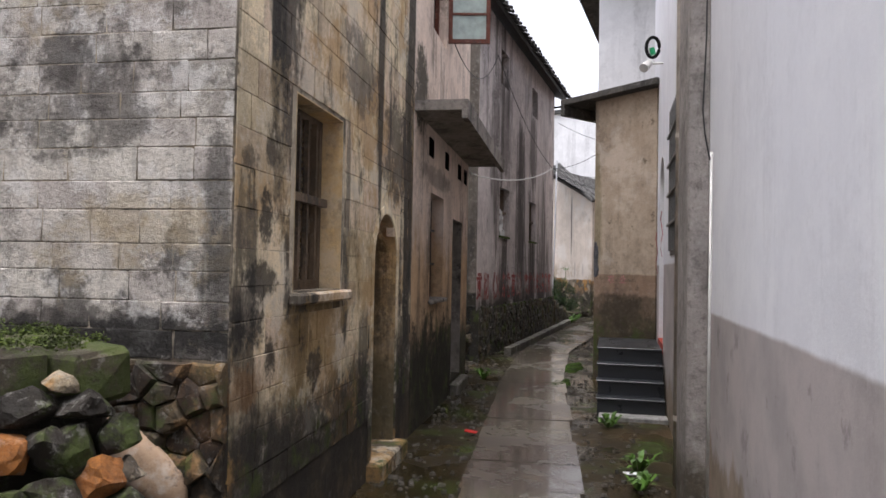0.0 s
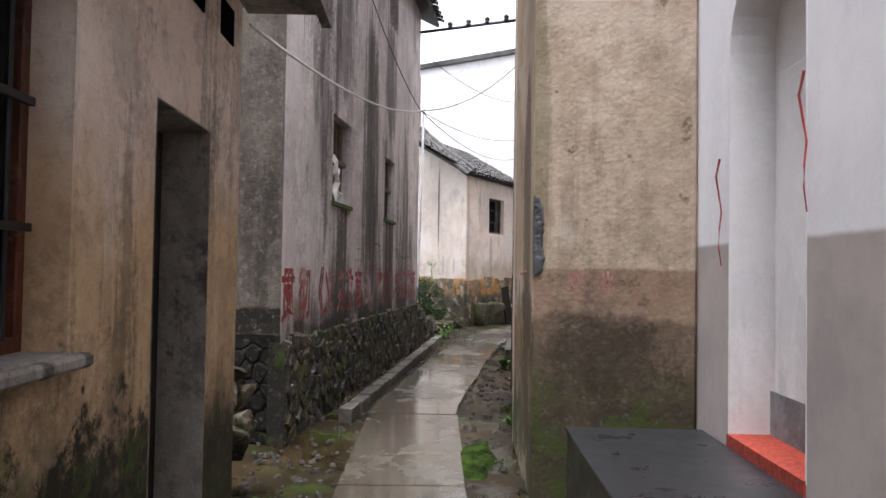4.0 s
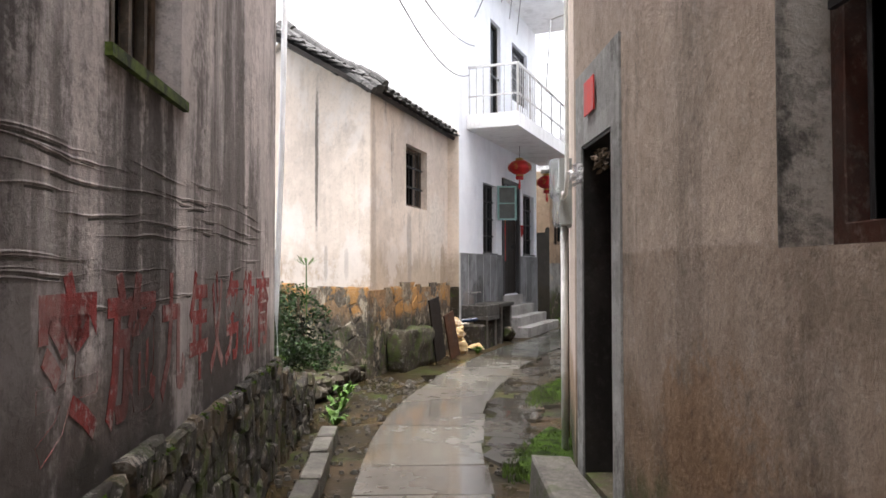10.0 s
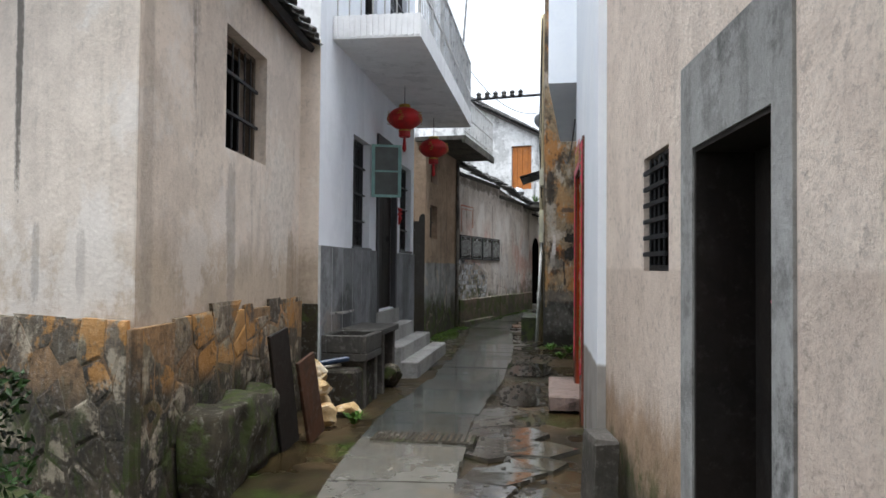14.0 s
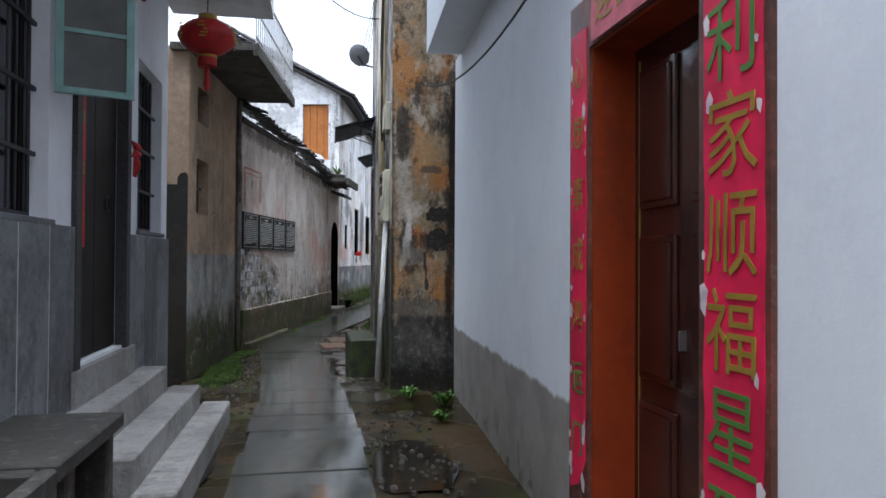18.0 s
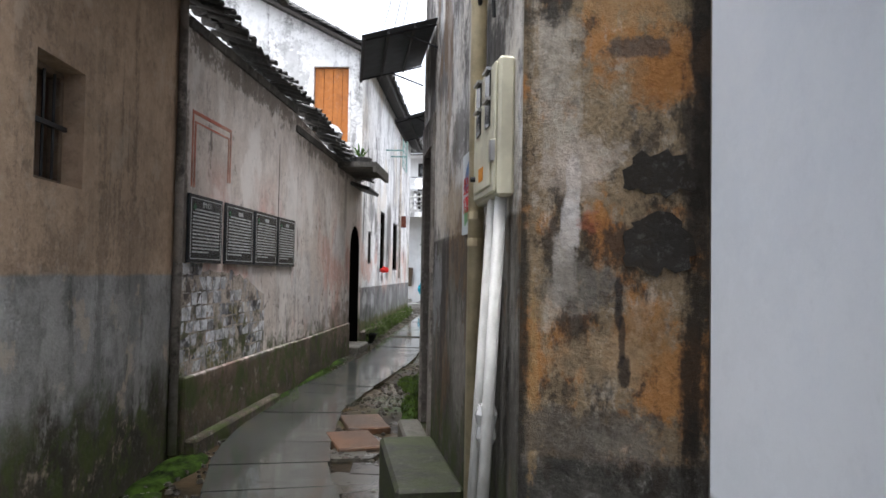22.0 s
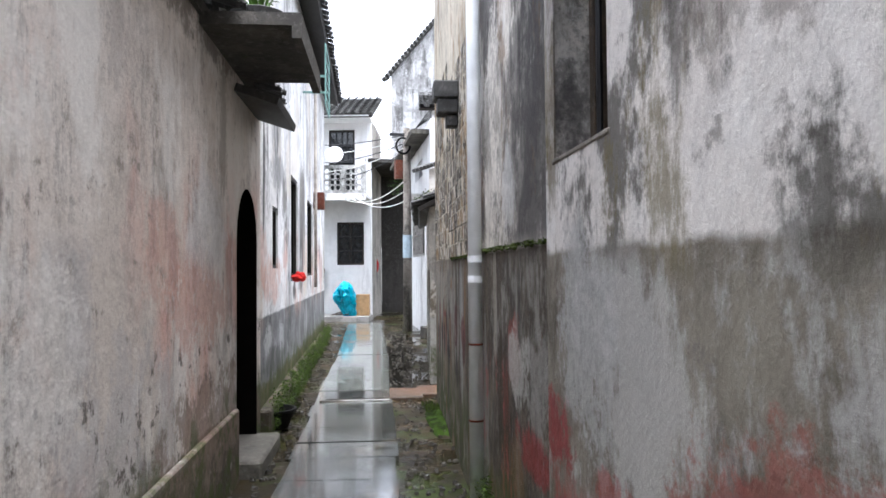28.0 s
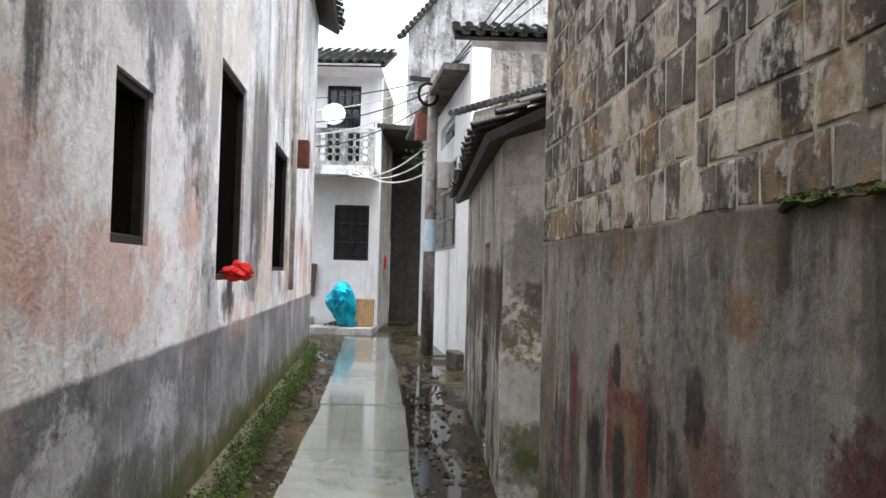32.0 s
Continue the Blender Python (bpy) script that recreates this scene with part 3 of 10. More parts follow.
# stained corner house and the rest of the right-hand side
M["rusty"] = masonry("rusty", (0.29, 0.215, 0.13), (0.17, 0.12, 0.072), streak=0.4, blotch=0.6, grit=0.85, seed=20.5, streak_at=0.55, at=((-10.69, 29.15), (0.9205, -0.3905)),
                     patches=((0.46, 2.52, 0.16, 0.12, (0.40, 0.17, 0.045), 0.65), (0.5, 1.5, 0.16, 0.14, (0.38, 0.2, 0.075), 0.6), (0.12, 2.45, 0.12, 0.35, (0.44, 0.40, 0.34), 0.6), (0.3, 2.2, 0.12, 0.1, (0.55, 0.49, 0.42), 0.55), (0.21, 2.1, 0.028, 0.12, (0.74, 0.71, 0.68), 0.85), (0.2, 1.95, 0.04, 0.1, (0.70, 0.66, 0.62), 0.8), (0.22, 2.12, 0.14, 0.13, (0.56, 0.47, 0.39), 0.55),
                              (0.17, 1.78, 0.05, 0.16, (0.58, 0.53, 0.47), 0.6), (0.28, 1.95, 0.06, 0.05, (0.36, 0.10, 0.05), 0.6), (0.26, 1.7, 0.14, 0.1, (0.22, 0.2, 0.17), 0.6), (0.06, 1.35, 0.03, 0.5, (0.46, 0.30, 0.13), 0.7), (0.3, 1.42, 0.2, 0.1, (0.45, 0.33, 0.2), 0.5), (0.3, 1.12, 0.4, 0.1, (0.13, 0.115, 0.095), 0.8), (0.45, 2.9, 0.2, 0.2, (0.42, 0.30, 0.16), 0.5),
                              (0.72, 1.9, 0.1, 1.7, (0.022, 0.018, 0.014), 0.92), (0.02, 2.2, 0.035, 1.5, (0.03, 0.027, 0.02), 0.85), (0.385, 1.64, 0.016, 0.1, TAR, 0.85), (0.4, 1.5, 0.013, 0.09, TAR, 0.75), (0.41, 1.38, 0.024, 0.06, TAR, 0.85), (0.44, 2.63, 0.1, 0.045, (0.09, 0.08, 0.07), 0.8), (0.1, 3.05, 0.12, 0.3, SOOT, 0.85), (0.3, 0.38, 0.6, 0.16, (0.02, 0.018, 0.013), 0.85)),
                     bands=((1.04, (0.115, 0.108, 0.092), (0.07, 0.066, 0.055), 0.012), (0.42, (0.04, 0.035, 0.028), (0.08, 0.068, 0.05), 0.1)),
                     spots=(((0.45, 0.19, 0.045), 3.0, 0.565, 0.7, 0.7, 1.04, 9), ((0.52, 0.46, 0.38), 4.4, 0.59, 0.6, 0.5, 1.04, 9), ((0.03, 0.025, 0.02), 3.2, 0.575, 0.85, 0.5), ((0.05, 0.04, 0.03), 9.0, 0.60, 0.7, 0.7)))
M["mildew"] = masonry("mildew", (0.70, 0.665, 0.605), (0.55, 0.51, 0.45), streak=0.3, blotch=0.4, grit=0.5, seed=21.9, streak_at=0.53, at=((-10.6, 32.95), (0.196, 0.9806)), patches=((3.35, 2.6, 0.5, 0.5, (0.07, 0.067, 0.067), 0.7), (3.75, 2.3, 0.15, 0.22, (0.6, 0.6, 0.59), 0.7), (3.6, 1.5, 0.15, 0.15, (0.35, 0.06, 0.05), 0.6), (3.5, 1.45, 0.22, 0.16, (0.46, 0.45, 0.42), 0.8), (4.15, 1.7, 0.06, 0.3, (0.36, 0.33, 0.28), 0.7), (3.1, 1.4, 0.3, 0.2, (0.38, 0.37, 0.35), 0.6), (3.3, 1.1, 0.4, 0.1, (0.30, 0.04, 0.04), 0.7), (3.9, 1.3, 0.2, 0.4, (0.05, 0.035, 0.025), 0.7)),
                      bands=((2.0, (0.15, 0.125, 0.095), (0.075, 0.062, 0.046), 0.012),), moss=(0.85, 0.42),
                      spots=(((0.085, 0.08, 0.08), 1.25, 0.525, 0.85, 0.65, 2.0, 9), ((0.70, 0.695, 0.68), 1.6, 0.58, 0.75, 0.4, 2.0, 9), ((0.30, 0.29, 0.265), 1.9, 0.56, 0.75, 0.35, 0.5, 1.95), ((0.17, 0.10, 0.045), 1.6, 0.58, 0.65, 0.5),
                             ((0.40, 0.10, 0.08), 2.1, 0.60, 0.75, 0.5, 0.6, 1.42), ((0.045, 0.04, 0.035), 2.4, 0.60, 0.75, 0.3)))
M["mildew_g"] = masonry("mildew_g", (0.70, 0.665, 0.605), (0.55, 0.51, 0.45), streak=0.3, blotch=0.4, grit=0.6, seed=21.2, streak_at=0.53, at=((-10.69, 29.15), (0.0225, 0.9997)), patches=((1.15, 1.6, 0.12, 0.3, (0.36, 0.34, 0.3), 0.7), (1.5, 1.15, 0.3, 0.35, (0.30, 0.28, 0.25), 0.6), (2.7, 1.6, 0.25, 0.3, (0.34, 0.35, 0.36), 0.65), (1.9, 2.2, 0.5, 0.18, (0.50, 0.40, 0.28), 0.6), (2.6, 2.6, 0.25, 0.5, (0.66, 0.62, 0.56), 0.7), (1.7, 2.6, 0.3, 0.2, SMOKE, 0.7), (0.48, 1.2, 0.16, 1.1, (0.018, 0.016, 0.013), 0.95)),
                      bands=((2.0, (0.115, 0.104, 0.086), (0.062, 0.055, 0.044), 0.012),), moss=(0.85, 0.42),
                      spots=(((0.085, 0.08, 0.08), 1.25, 0.525, 0.85, 0.65, 2.0, 9), ((0.70, 0.695, 0.68), 1.6, 0.58, 0.75, 0.4, 2.0, 9), ((0.26, 0.245, 0.215), 1.9, 0.57, 0.5, 0.35, 0.5, 1.95), ((0.17, 0.10, 0.045), 1.6, 0.58, 0.65, 0.5),
                             ((0.07, 0.064, 0.055), 0.9, 0.53, 0.7, 0.7, 0.4, 1.98), ((0.045, 0.04, 0.035), 2.4, 0.60, 0.75, 0.3)))
M["fieldstone"] = masonry("fieldstone", (0.40, 0.345, 0.265), (0.235, 0.205, 0.165), streak=0.25, blotch=0.4, grit=0.9, seed=22.6, piece=0.75, streak_at=0.56,
                          spots=(((0.33, 0.21, 0.10), 2.2, 0.57, 0.65), ((0.05, 0.047, 0.045), 2.4, 0.58, 0.8, 0.6), ((0.62, 0.57, 0.49), 6.0, 0.58, 0.75, 0.7), ((0.66, 0.62, 0.55), 13.0, 0.60, 0.65)))
M["field_wall"] = masonry("field_wall", (0.68, 0.62, 0.51), (0.54, 0.485, 0.39), streak=0.3, blotch=0.3, streak_at=0.53, at=((-9.69, 37.5), (0.2206, 0.9754)),
                          patches=((1.2, 1.4, 0.14, 0.55, (0.34, 0.345, 0.335), 0.75), (2.1, 1.6, 0.5, 0.25, (0.30, 0.285, 0.255), 0.6), (3.2, 1.65, 0.5, 0.25, (0.33, 0.31, 0.27), 0.65), (0.6, 1.3, 0.16, 0.6, (0.05, 0.04, 0.03), 0.85), (0.3, 1.2, 0.14, 0.7, (0.085, 0.05, 0.03), 0.8),
                                   (1.6, 1.7, 0.12, 0.3, (0.075, 0.06, 0.042), 0.7), (0.95, 1.65, 0.03, 0.3, (0.26, 0.12, 0.04), 0.7), (2.08, 1.78, 0.09, 0.07, (0.25, 0.13, 0.055), 0.7), (2.3, 1.85, 0.05, 0.09, (0.13, 0.125, 0.115), 0.7),
                                   (3.44, 1.4, 0.045, 0.16, OLD_RED, 0.85), (3.58, 1.14, 0.06, 0.16, OLD_RED, 0.7), (2.98, 1.36, 0.05, 0.24, OLD_RED, 0.9), (2.8, 1.46, 0.16, 0.04, OLD_RED, 0.9), (2.66, 1.28, 0.05, 0.22, OLD_RED, 0.85),
                                   (2.2, 1.4, 0.13, 0.13, (0.15, 0.075, 0.05), 0.7), (1.62, 1.42, 0.14, 0.2, (0.10, 0.04, 0.036), 0.9), (1.08, 1.42, 0.15, 0.15, (0.16, 0.06, 0.055), 0.85), (1.05, 1.28, 0.1, 0.12, (0.09, 0.035, 0.03), 0.8),
                                   (2.91, 1.56, 0.04, 0.07, TAR, 0.85), (3.14, 1.24, 0.08, 0.1, TAR, 0.9), (2.88, 1.2, 0.07, 0.16, TAR, 0.85), (2.56, 1.38, 0.06, 0.13, TAR, 0.85), (2.3, 1.53, 0.06, 0.1, TAR, 0.8), (2.35, 1.15, 0.16, 0.14, TAR, 0.8), (3.7, 1.15, 0.1, 0.2, TAR, 0.7), (1.6, 1.1, 0.14, 0.16, TAR, 0.7), (3.7, 0.8, 0.3, 0.2, TAR, 0.6)),
                          grit=0.5, seed=22.2, moss=(0.9, 0.42), bands=((2.0, (0.235, 0.205, 0.165), (0.14, 0.115, 0.085), 0.012),),
                          spots=(((0.40, 0.385, 0.35), 2.2, 0.55, 0.7, 0.3, 0.4, 1.96), ((0.045, 0.036, 0.027), 3.0, 0.565, 0.75, 0.16, 0.3, 1.94), ((0.24, 0.13, 0.055), 3.4, 0.60, 0.6, 0.25)))
M["hut"] = masonry("hut", (0.74, 0.69, 0.61), (0.60, 0.55, 0.48), streak=0.35, blotch=0.35, grit=0.4, seed=23.3,
                   bands=((1.9, (0.16, 0.135, 0.105), (0.24, 0.205, 0.165), 0.2), (1.25, (0.46, 0.445, 0.41), (0.36, 0.345, 0.315), 0.02)), moss=(0.8, 0.46),
                   spots=(((0.72, 0.69, 0.63), 2.0, 0.57, 0.7, 0.8), ((0.05, 0.043, 0.035), 2.4, 0.58, 0.8, 0.5, 0.5, 1.9), ((0.04, 0.036, 0.03), 3.0, 0.6, 0.75, 0.3)))


M["hut_end"] = masonry("hut_end", (0.72, 0.67, 0.59), (0.58, 0.53, 0.46), streak=0.25, blotch=0.3, grit=0.4, seed=23.8, at=((-8.5, 42.75), (0.93, -0.37)),
                       patches=((0.25, 1.95, 0.18, 0.3, (0.22, 0.2, 0.18), 0.8), (0.55, 1.5, 0.7, 0.24, (0.12, 0.095, 0.065), 0.9), (0.6, 2.3, 0.3, 0.2, (0.30, 0.27, 0.23), 0.5), (0.3, 0.65, 0.5, 0.2, (0.10, 0.10, 0.05), 0.8)),
                       bands=((1.27, (0.48, 0.465, 0.43), (0.38, 0.365, 0.335), 0.015),), moss=(0.8, 0.46))


def wet(name, a, b, rough, seed, green=0.5, ruddy=0.0):
    k = Mat(name)
    big, mid, fine = k.noise(0.9, 5, shift=(seed, 0, 0)), k.noise(5, 6, shift=(seed, 2, 0)), k.noise(45, 4)
    c = k.mix(k.step(mid, 0.3, 0.7), a, b)
    c = k.mix(k.math("MULTIPLY", k.step(big, 0.5, 0.62), ruddy), c, (0.06, 0.04, 0.02))
    c = k.mix(k.math("MULTIPLY", k.step(k.noise(1.6, 7, shift=(4, seed, 0), rough=0.7), green, green + 0.12), 0.85), c, k.mix(fine, (0.016, 0.026, 0.006), (0.045, 0.065, 0.012)))
    puddle = k.step(k.noise(1.1, 4, shift=(9, seed, 0)), 0.46, 0.56)
    k.bump(k.math("ADD", k.math("MULTIPLY", fine, 0.6), mid), 0.35, 0.012)
    return k.done(c, k.math("MULTIPLY", k.step(puddle, 0, 1, 1.0, 0.22), k.step(mid, 0.2, 0.8, rough - 0.08, rough + 0.12)), 0, 0.14)


def slab_stone(name, a, b, wetness):
    k = Mat(name)
    big, mid, fine = k.noise(0.8, 5), k.noise(6, 6), k.noise(60, 3)
    c = k.vary(k.mix(k.step(mid, 0.3, 0.7), a, b), k.rand(), 0.015, 0.16)
    c = k.mix(k.math("MULTIPLY", k.step(k.noise(2.3, 7, rough=0.7), 0.53, 0.68), 0.55), c, (0.13, 0.10, 0.06))
    film = k.step(k.math("ADD", big, k.math("MULTIPLY", mid, 0.35)), 0.56, 0.74)
    k.bump(k.math("ADD", k.math("MULTIPLY", fine, 0.5), mid), 0.10, 0.006)
    k.done(c, k.step(film, 0, 1, 0.44 - wetness * 0.2, 0.045), 0, 0.5)
    k.p.inputs["Coat Weight"].default_value = 0.35 * wetness
    k.p.inputs["Coat Roughness"].default_value = 0.07
    return k.m


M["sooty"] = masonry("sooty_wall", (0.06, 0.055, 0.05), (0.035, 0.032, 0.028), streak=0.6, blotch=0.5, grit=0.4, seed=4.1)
M["earth"] = wet("wet_earth", (0.010, 0.0075, 0.0035), (0.034, 0.025, 0.011), 0.5, 1.0, 0.52, 0.8)
M["slab_dry"] = slab_stone("paving_slab", (0.092, 0.078, 0.06), (0.058, 0.05, 0.04), 0.6)
M["slab_grey"] = slab_stone("grey_paving_slab", (0.13, 0.122, 0.105), (0.085, 0.08, 0.068), 0.7)
M["slab_wet"] = slab_stone("wet_paving_slab", (0.062, 0.066, 0.06), (0.038, 0.041, 0.037), 1.0)
M["slab_smooth"] = slab_stone("smooth_wet_slab", (0.15, 0.16, 0.145), (0.11, 0.118, 0.108), 1.0)
M["pebble"] = wet("pebble", (0.035, 0.032, 0.026), (0.10, 0.092, 0.078), 0.3, 3.0, 0.60)
M["kerb"] = masonry("kerb", (0.15, 0.138, 0.118), (0.09, 0.083, 0.07), streak=0.2, blotch=0.5, grit=0.6, seed=24.4, piece=True, moss=(0.4, 0.52), rough=0.6)
M["step_dark"] = plain("dark_step_stone", (0.02, 0.022, 0.025), 0.32, grain=0.1, scale=5, spec=0.45)
M["step_grey"] = masonry("step_grey", (0.36, 0.355, 0.34), (0.28, 0.275, 0.26), streak=0.15, blotch=0.35, grit=0.6, seed=25.5, rough=0.5)
M["glass_dark"] = plain("dark_glass", (0.012, 0.014, 0.016), 0.08, grain=0.1, bump=0, spec=0.5)
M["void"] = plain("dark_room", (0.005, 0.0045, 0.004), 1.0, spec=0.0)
M["old_wood"] = masonry("old_wood", (0.17, 0.12, 0.08), (0.10, 0.07, 0.045), streak=0.6, blotch=0.4, seed=26.1, rough=0.7)
M["dark_wood"] = masonry("dark_wood", (0.018, 0.013, 0.010), (0.009, 0.007, 0.006), streak=0.5, blotch=0.3, grit=0.1, seed=26.6, rough=0.6)
M["brown_door"] = masonry("brown_door", (0.085, 0.038, 0.02), (0.05, 0.024, 0.014), streak=0.5, blotch=0.4, seed=26.4, rough=0.6)
M["red_wood"] = masonry("red_wood", (0.17, 0.045, 0.02), (0.11, 0.03, 0.016), streak=0.4, blotch=0.3, seed=26.9, rough=0.5)
M["orange_wood"] = masonry("orange_wood", (0.52, 0.19, 0.04), (0.42, 0.145, 0.03), streak=0.3, blotch=0.2, seed=27.3, rough=0.5)
M["tile"] = masonry("roof_tile", (0.085, 0.083, 0.08), (0.05, 0.05, 0.048), streak=0.2, blotch=0.4, grit=0.5, seed=28.2, piece=True, moss=(20, 0.66), rough=0.6)
M["iron"] = plain("dark_iron", (0.03, 0.03, 0.032), 0.5, 0.6)
M["steel"] = plain("stainless_steel", (0.45, 0.44, 0.42), 0.32, 0.9)
M["pvc"] = plain("white_pvc_pipe", (0.62, 0.615, 0.58), 0.35, grain=0.1)
M["pvc_yellow"] = plain("aged_pvc_pipe", (0.52, 0.44, 0.28), 0.4, grain=0.15)
M["pvc_grey"] = plain("grey_pvc_pipe", (0.47, 0.42, 0.36), 0.5, grain=0.2)
M["rubber"] = plain("black_plastic", (0.007, 0.007, 0.007), 0.7, spec=0.12)
M["red_paper"] = plain("red_paper", (0.78, 0.014, 0.08), 0.5, grain=0.18, scale=4)
M["door_red"] = plain("door_red_paper", (0.50, 0.016, 0.014), 0.55, grain=0.3, scale=4)
M["pink_paper"] = plain("faded_red_paper", (0.62, 0.16, 0.20), 0.6, grain=0.25, scale=5)
M["gold"] = plain("gold_ink", (0.36, 0.24, 0.035), 0.45, 0.2)
M["green_ink"] = plain("green_gold_ink", (0.10, 0.22, 0.045), 0.45, 0.1)
M["slogan_red"] = masonry("slogan_red", (0.34, 0.05, 0.045), (0.27, 0.05, 0.045), streak=0.5, blotch=0.4, at=(C0, UC), patches=((3.22, 1.25, 0.28, 0.4, (0.36, 0.29, 0.27), 0.85), (4.65, 1.2, 0.3, 0.5, (0.12, 0.05, 0.045), 0.7)), grit=0.6, seed=29.0,
                        spots=(((0.40, 0.335, 0.315), 9.0, 0.60, 0.7), ((0.34, 0.25, 0.23), 2.0, 0.58, 0.5, 0.2), ((0.38, 0.31, 0.29), 20.0, 0.61, 0.6)))
M["moss"] = plain("moss", (0.06, 0.085, 0.014), 0.95, grain=0.5, scale=14, bump=0.6)
M["leaf"] = plain("leaf", (0.05, 0.10, 0.018), 0.5, grain=0.4)
M["leaf_bright"] = plain("young_leaf", (0.07, 0.155, 0.02), 0.5, grain=0.3)
M["wire"] = plain("black_cable", (0.02, 0.02, 0.02), 0.6, bump=0)
M["wire_white"] = plain("white_cable", (0.65, 0.65, 0.62), 0.5, bump=0)
M["leaf_dark"] = plain("dark_leaf", (0.024, 0.055, 0.012), 0.55, grain=0.6, scale=2.5, spec=0.25)
M["moss_bright"] = plain("bright_moss", (0.055, 0.095, 0.010), 0.9, grain=0.5, scale=10, bump=0.5)
M["pvc_white"] = plain("bright_white_pvc", (0.84, 0.86, 0.88), 0.35, grain=0.06)
M["bank_earth"] = masonry("bank_earth", (0.05, 0.036, 0.018), (0.024, 0.02, 0.011), streak=0, blotch=0.5, grit=0.8, seed=73.5, moss=(1.2, 0.44))
M["bank"] = masonry("bank_rock", (0.036, 0.028, 0.017), (0.02, 0.016, 0.010), streak=0.3, blotch=0.4, grit=0.8, seed=73.0, piece=0.35, moss=(1.2, 0.52))
M["shell"] = masonry("shell", (0.38, 0.35, 0.31), (0.28, 0.26, 0.23), streak=0.5, blotch=0.4, grit=0.4, seed=80.0)
M["old_red"] = plain("faded_ribbon", (0.28, 0.03, 0.035), 0.7, grain=0.3)
M["steel_dark"] = plain("dull_steel", (0.20, 0.195, 0.185), 0.45, 0.7)

# ---- building helpers ----
WORLD = {}


def thing(name, label, category, m=None, group="", kind=""):
    ob = new(name)
    ob.empty_display_size = 0.2
    m = m if m is not None else Matrix.Identity(4)
    ob.matrix_basis = m
    WORLD[ob.name] = m.copy()
    return tagged(ob, label, category, group, kind)


def mesh_of(bm, name, mat, smooth=False):
    me = bpy.data.meshes.new(name)
    bmesh.ops.recalc_face_normals(bm, faces=bm.faces[:])
    bm.to_mesh(me)
    bm.free()
    for k in mat if isinstance(mat, (list, tuple)) else [mat]:
        me.materials.append(k)
    if smooth:
        me.polygons.foreach_set("use_smooth", [True] * len(me.polygons))
    return me


def part(name, bm, mat, parent, label="", m=None, smooth=False):
    """One mesh under a thing or a part. m: its pose in the world; without it, the parent's."""
    me = bm if isinstance(bm, bpy.types.Mesh) else mesh_of(bm, name, mat, smooth)
    ob = new(name, me)
    ob.parent = parent
    pm = WORLD[parent.name]
    wm = m if m is not None else pm
    ob.matrix_basis = pm.inverted() @ wm
    WORLD[ob.name] = wm.copy()
    if label:
        ob["label"] = label
    return ob


def solo(name, bm, mat, label, category, m=None, group="", kind="", smooth=False):
    """A thing that is one mesh."""
    ob = new(name, mesh_of(bm, name, mat, smooth))
    m = m if m is not None else Matrix.Identity(4)
    ob.matrix_basis = m
    WORLD[ob.name] = m.copy()
    return tagged(ob, label, category, group, kind)


def box(bm, x0, x1, y0, y1, z0, z1, bevel=0.0, mat=0):
    vs = [bm.verts.new(c) for c in ((x0, y0, z0), (x1, y0, z0), (x1, y1, z0), (x0, y1, z0), (x0, y0, z1), (x1, y0, z1), (x1, y1, z1), (x0, y1, z1))]
    fs = [bm.faces.new([vs[i] for i in q]) for q in ((0, 3, 2, 1), (4, 5, 6, 7), (0, 1, 5, 4), (1, 2, 6, 5), (2, 3, 7, 6), (3, 0, 4, 7))]
    for f in fs:
        f.material_index = mat
    if bevel:
        es = {e for f in fs for e in f.edges}
        bmesh.ops.bevel(bm, geom=list(es), offset=bevel, segments=1, affect="EDGES", profile=0.5)
    return vs


def boxes(*specs, bevel=0.0):
    bm = bmesh.new()
    for s in specs:
        box(bm, *s, bevel=bevel)
    return bm


def tube(bm, points, r, sides=8, caps=True):
    """A round bar along a line of points."""
    pts = [Vector(p) for p in points]
    rings = []
    for i, p in enumerate(pts):
        d = (pts[min(i + 1, len(pts) - 1)] - pts[max(i - 1, 0)]).normalized()
        q = d.to_track_quat("Z", "Y")
        rr = r[i] if isinstance(r, (list, tuple)) else r
        rings.append([bm.verts.new(p + q @ Vector((rr * math.cos(a), rr * math.sin(a), 0))) for a in (2 * math.pi * k / sides for k in range(sides))])
    for a, b in zip(rings, rings[1:]):
        for k in range(sides):
            bm.faces.new((a[k], a[(k + 1) % sides], b[(k + 1) % sides], b[k]))
    if caps:
        bm.faces.new(rings[0][::-1])
        bm.faces.new(rings[-1])
    return bm


def pipe(points, r, sides=10):
    return tube(bmesh.new(), points, r, sides)


def lathe(profile, sides=24):
    """A turned body from (radius, height) pairs."""
    bm = bmesh.new()
    rings = [[bm.verts.new((r * math.cos(2 * math.pi * k / sides), r * math.sin(2 * math.pi * k / sides), z)) for k in range(sides)] for r, z in profile]
    for a, b in zip(rings, rings[1:]):
        for k in range(sides):
            bm.faces.new((a[k], a[(k + 1) % sides], b[(k + 1) % sides], b[k]))
    bm.faces.new(rings[0][::-1])
    bm.faces.new(rings[-1])
    return bm


def sag(a, b, drop, n=10):
    a, b = Vector(a), Vector(b)
    return [a.lerp(b, k / n) - Vector((0, 0, drop * 4 * (k / n) * (1 - k / n))) for k in range(n + 1)]


def heading(a, b):
    return math.degrees(math.atan2(b[1] - a[1], b[0] - a[0]))


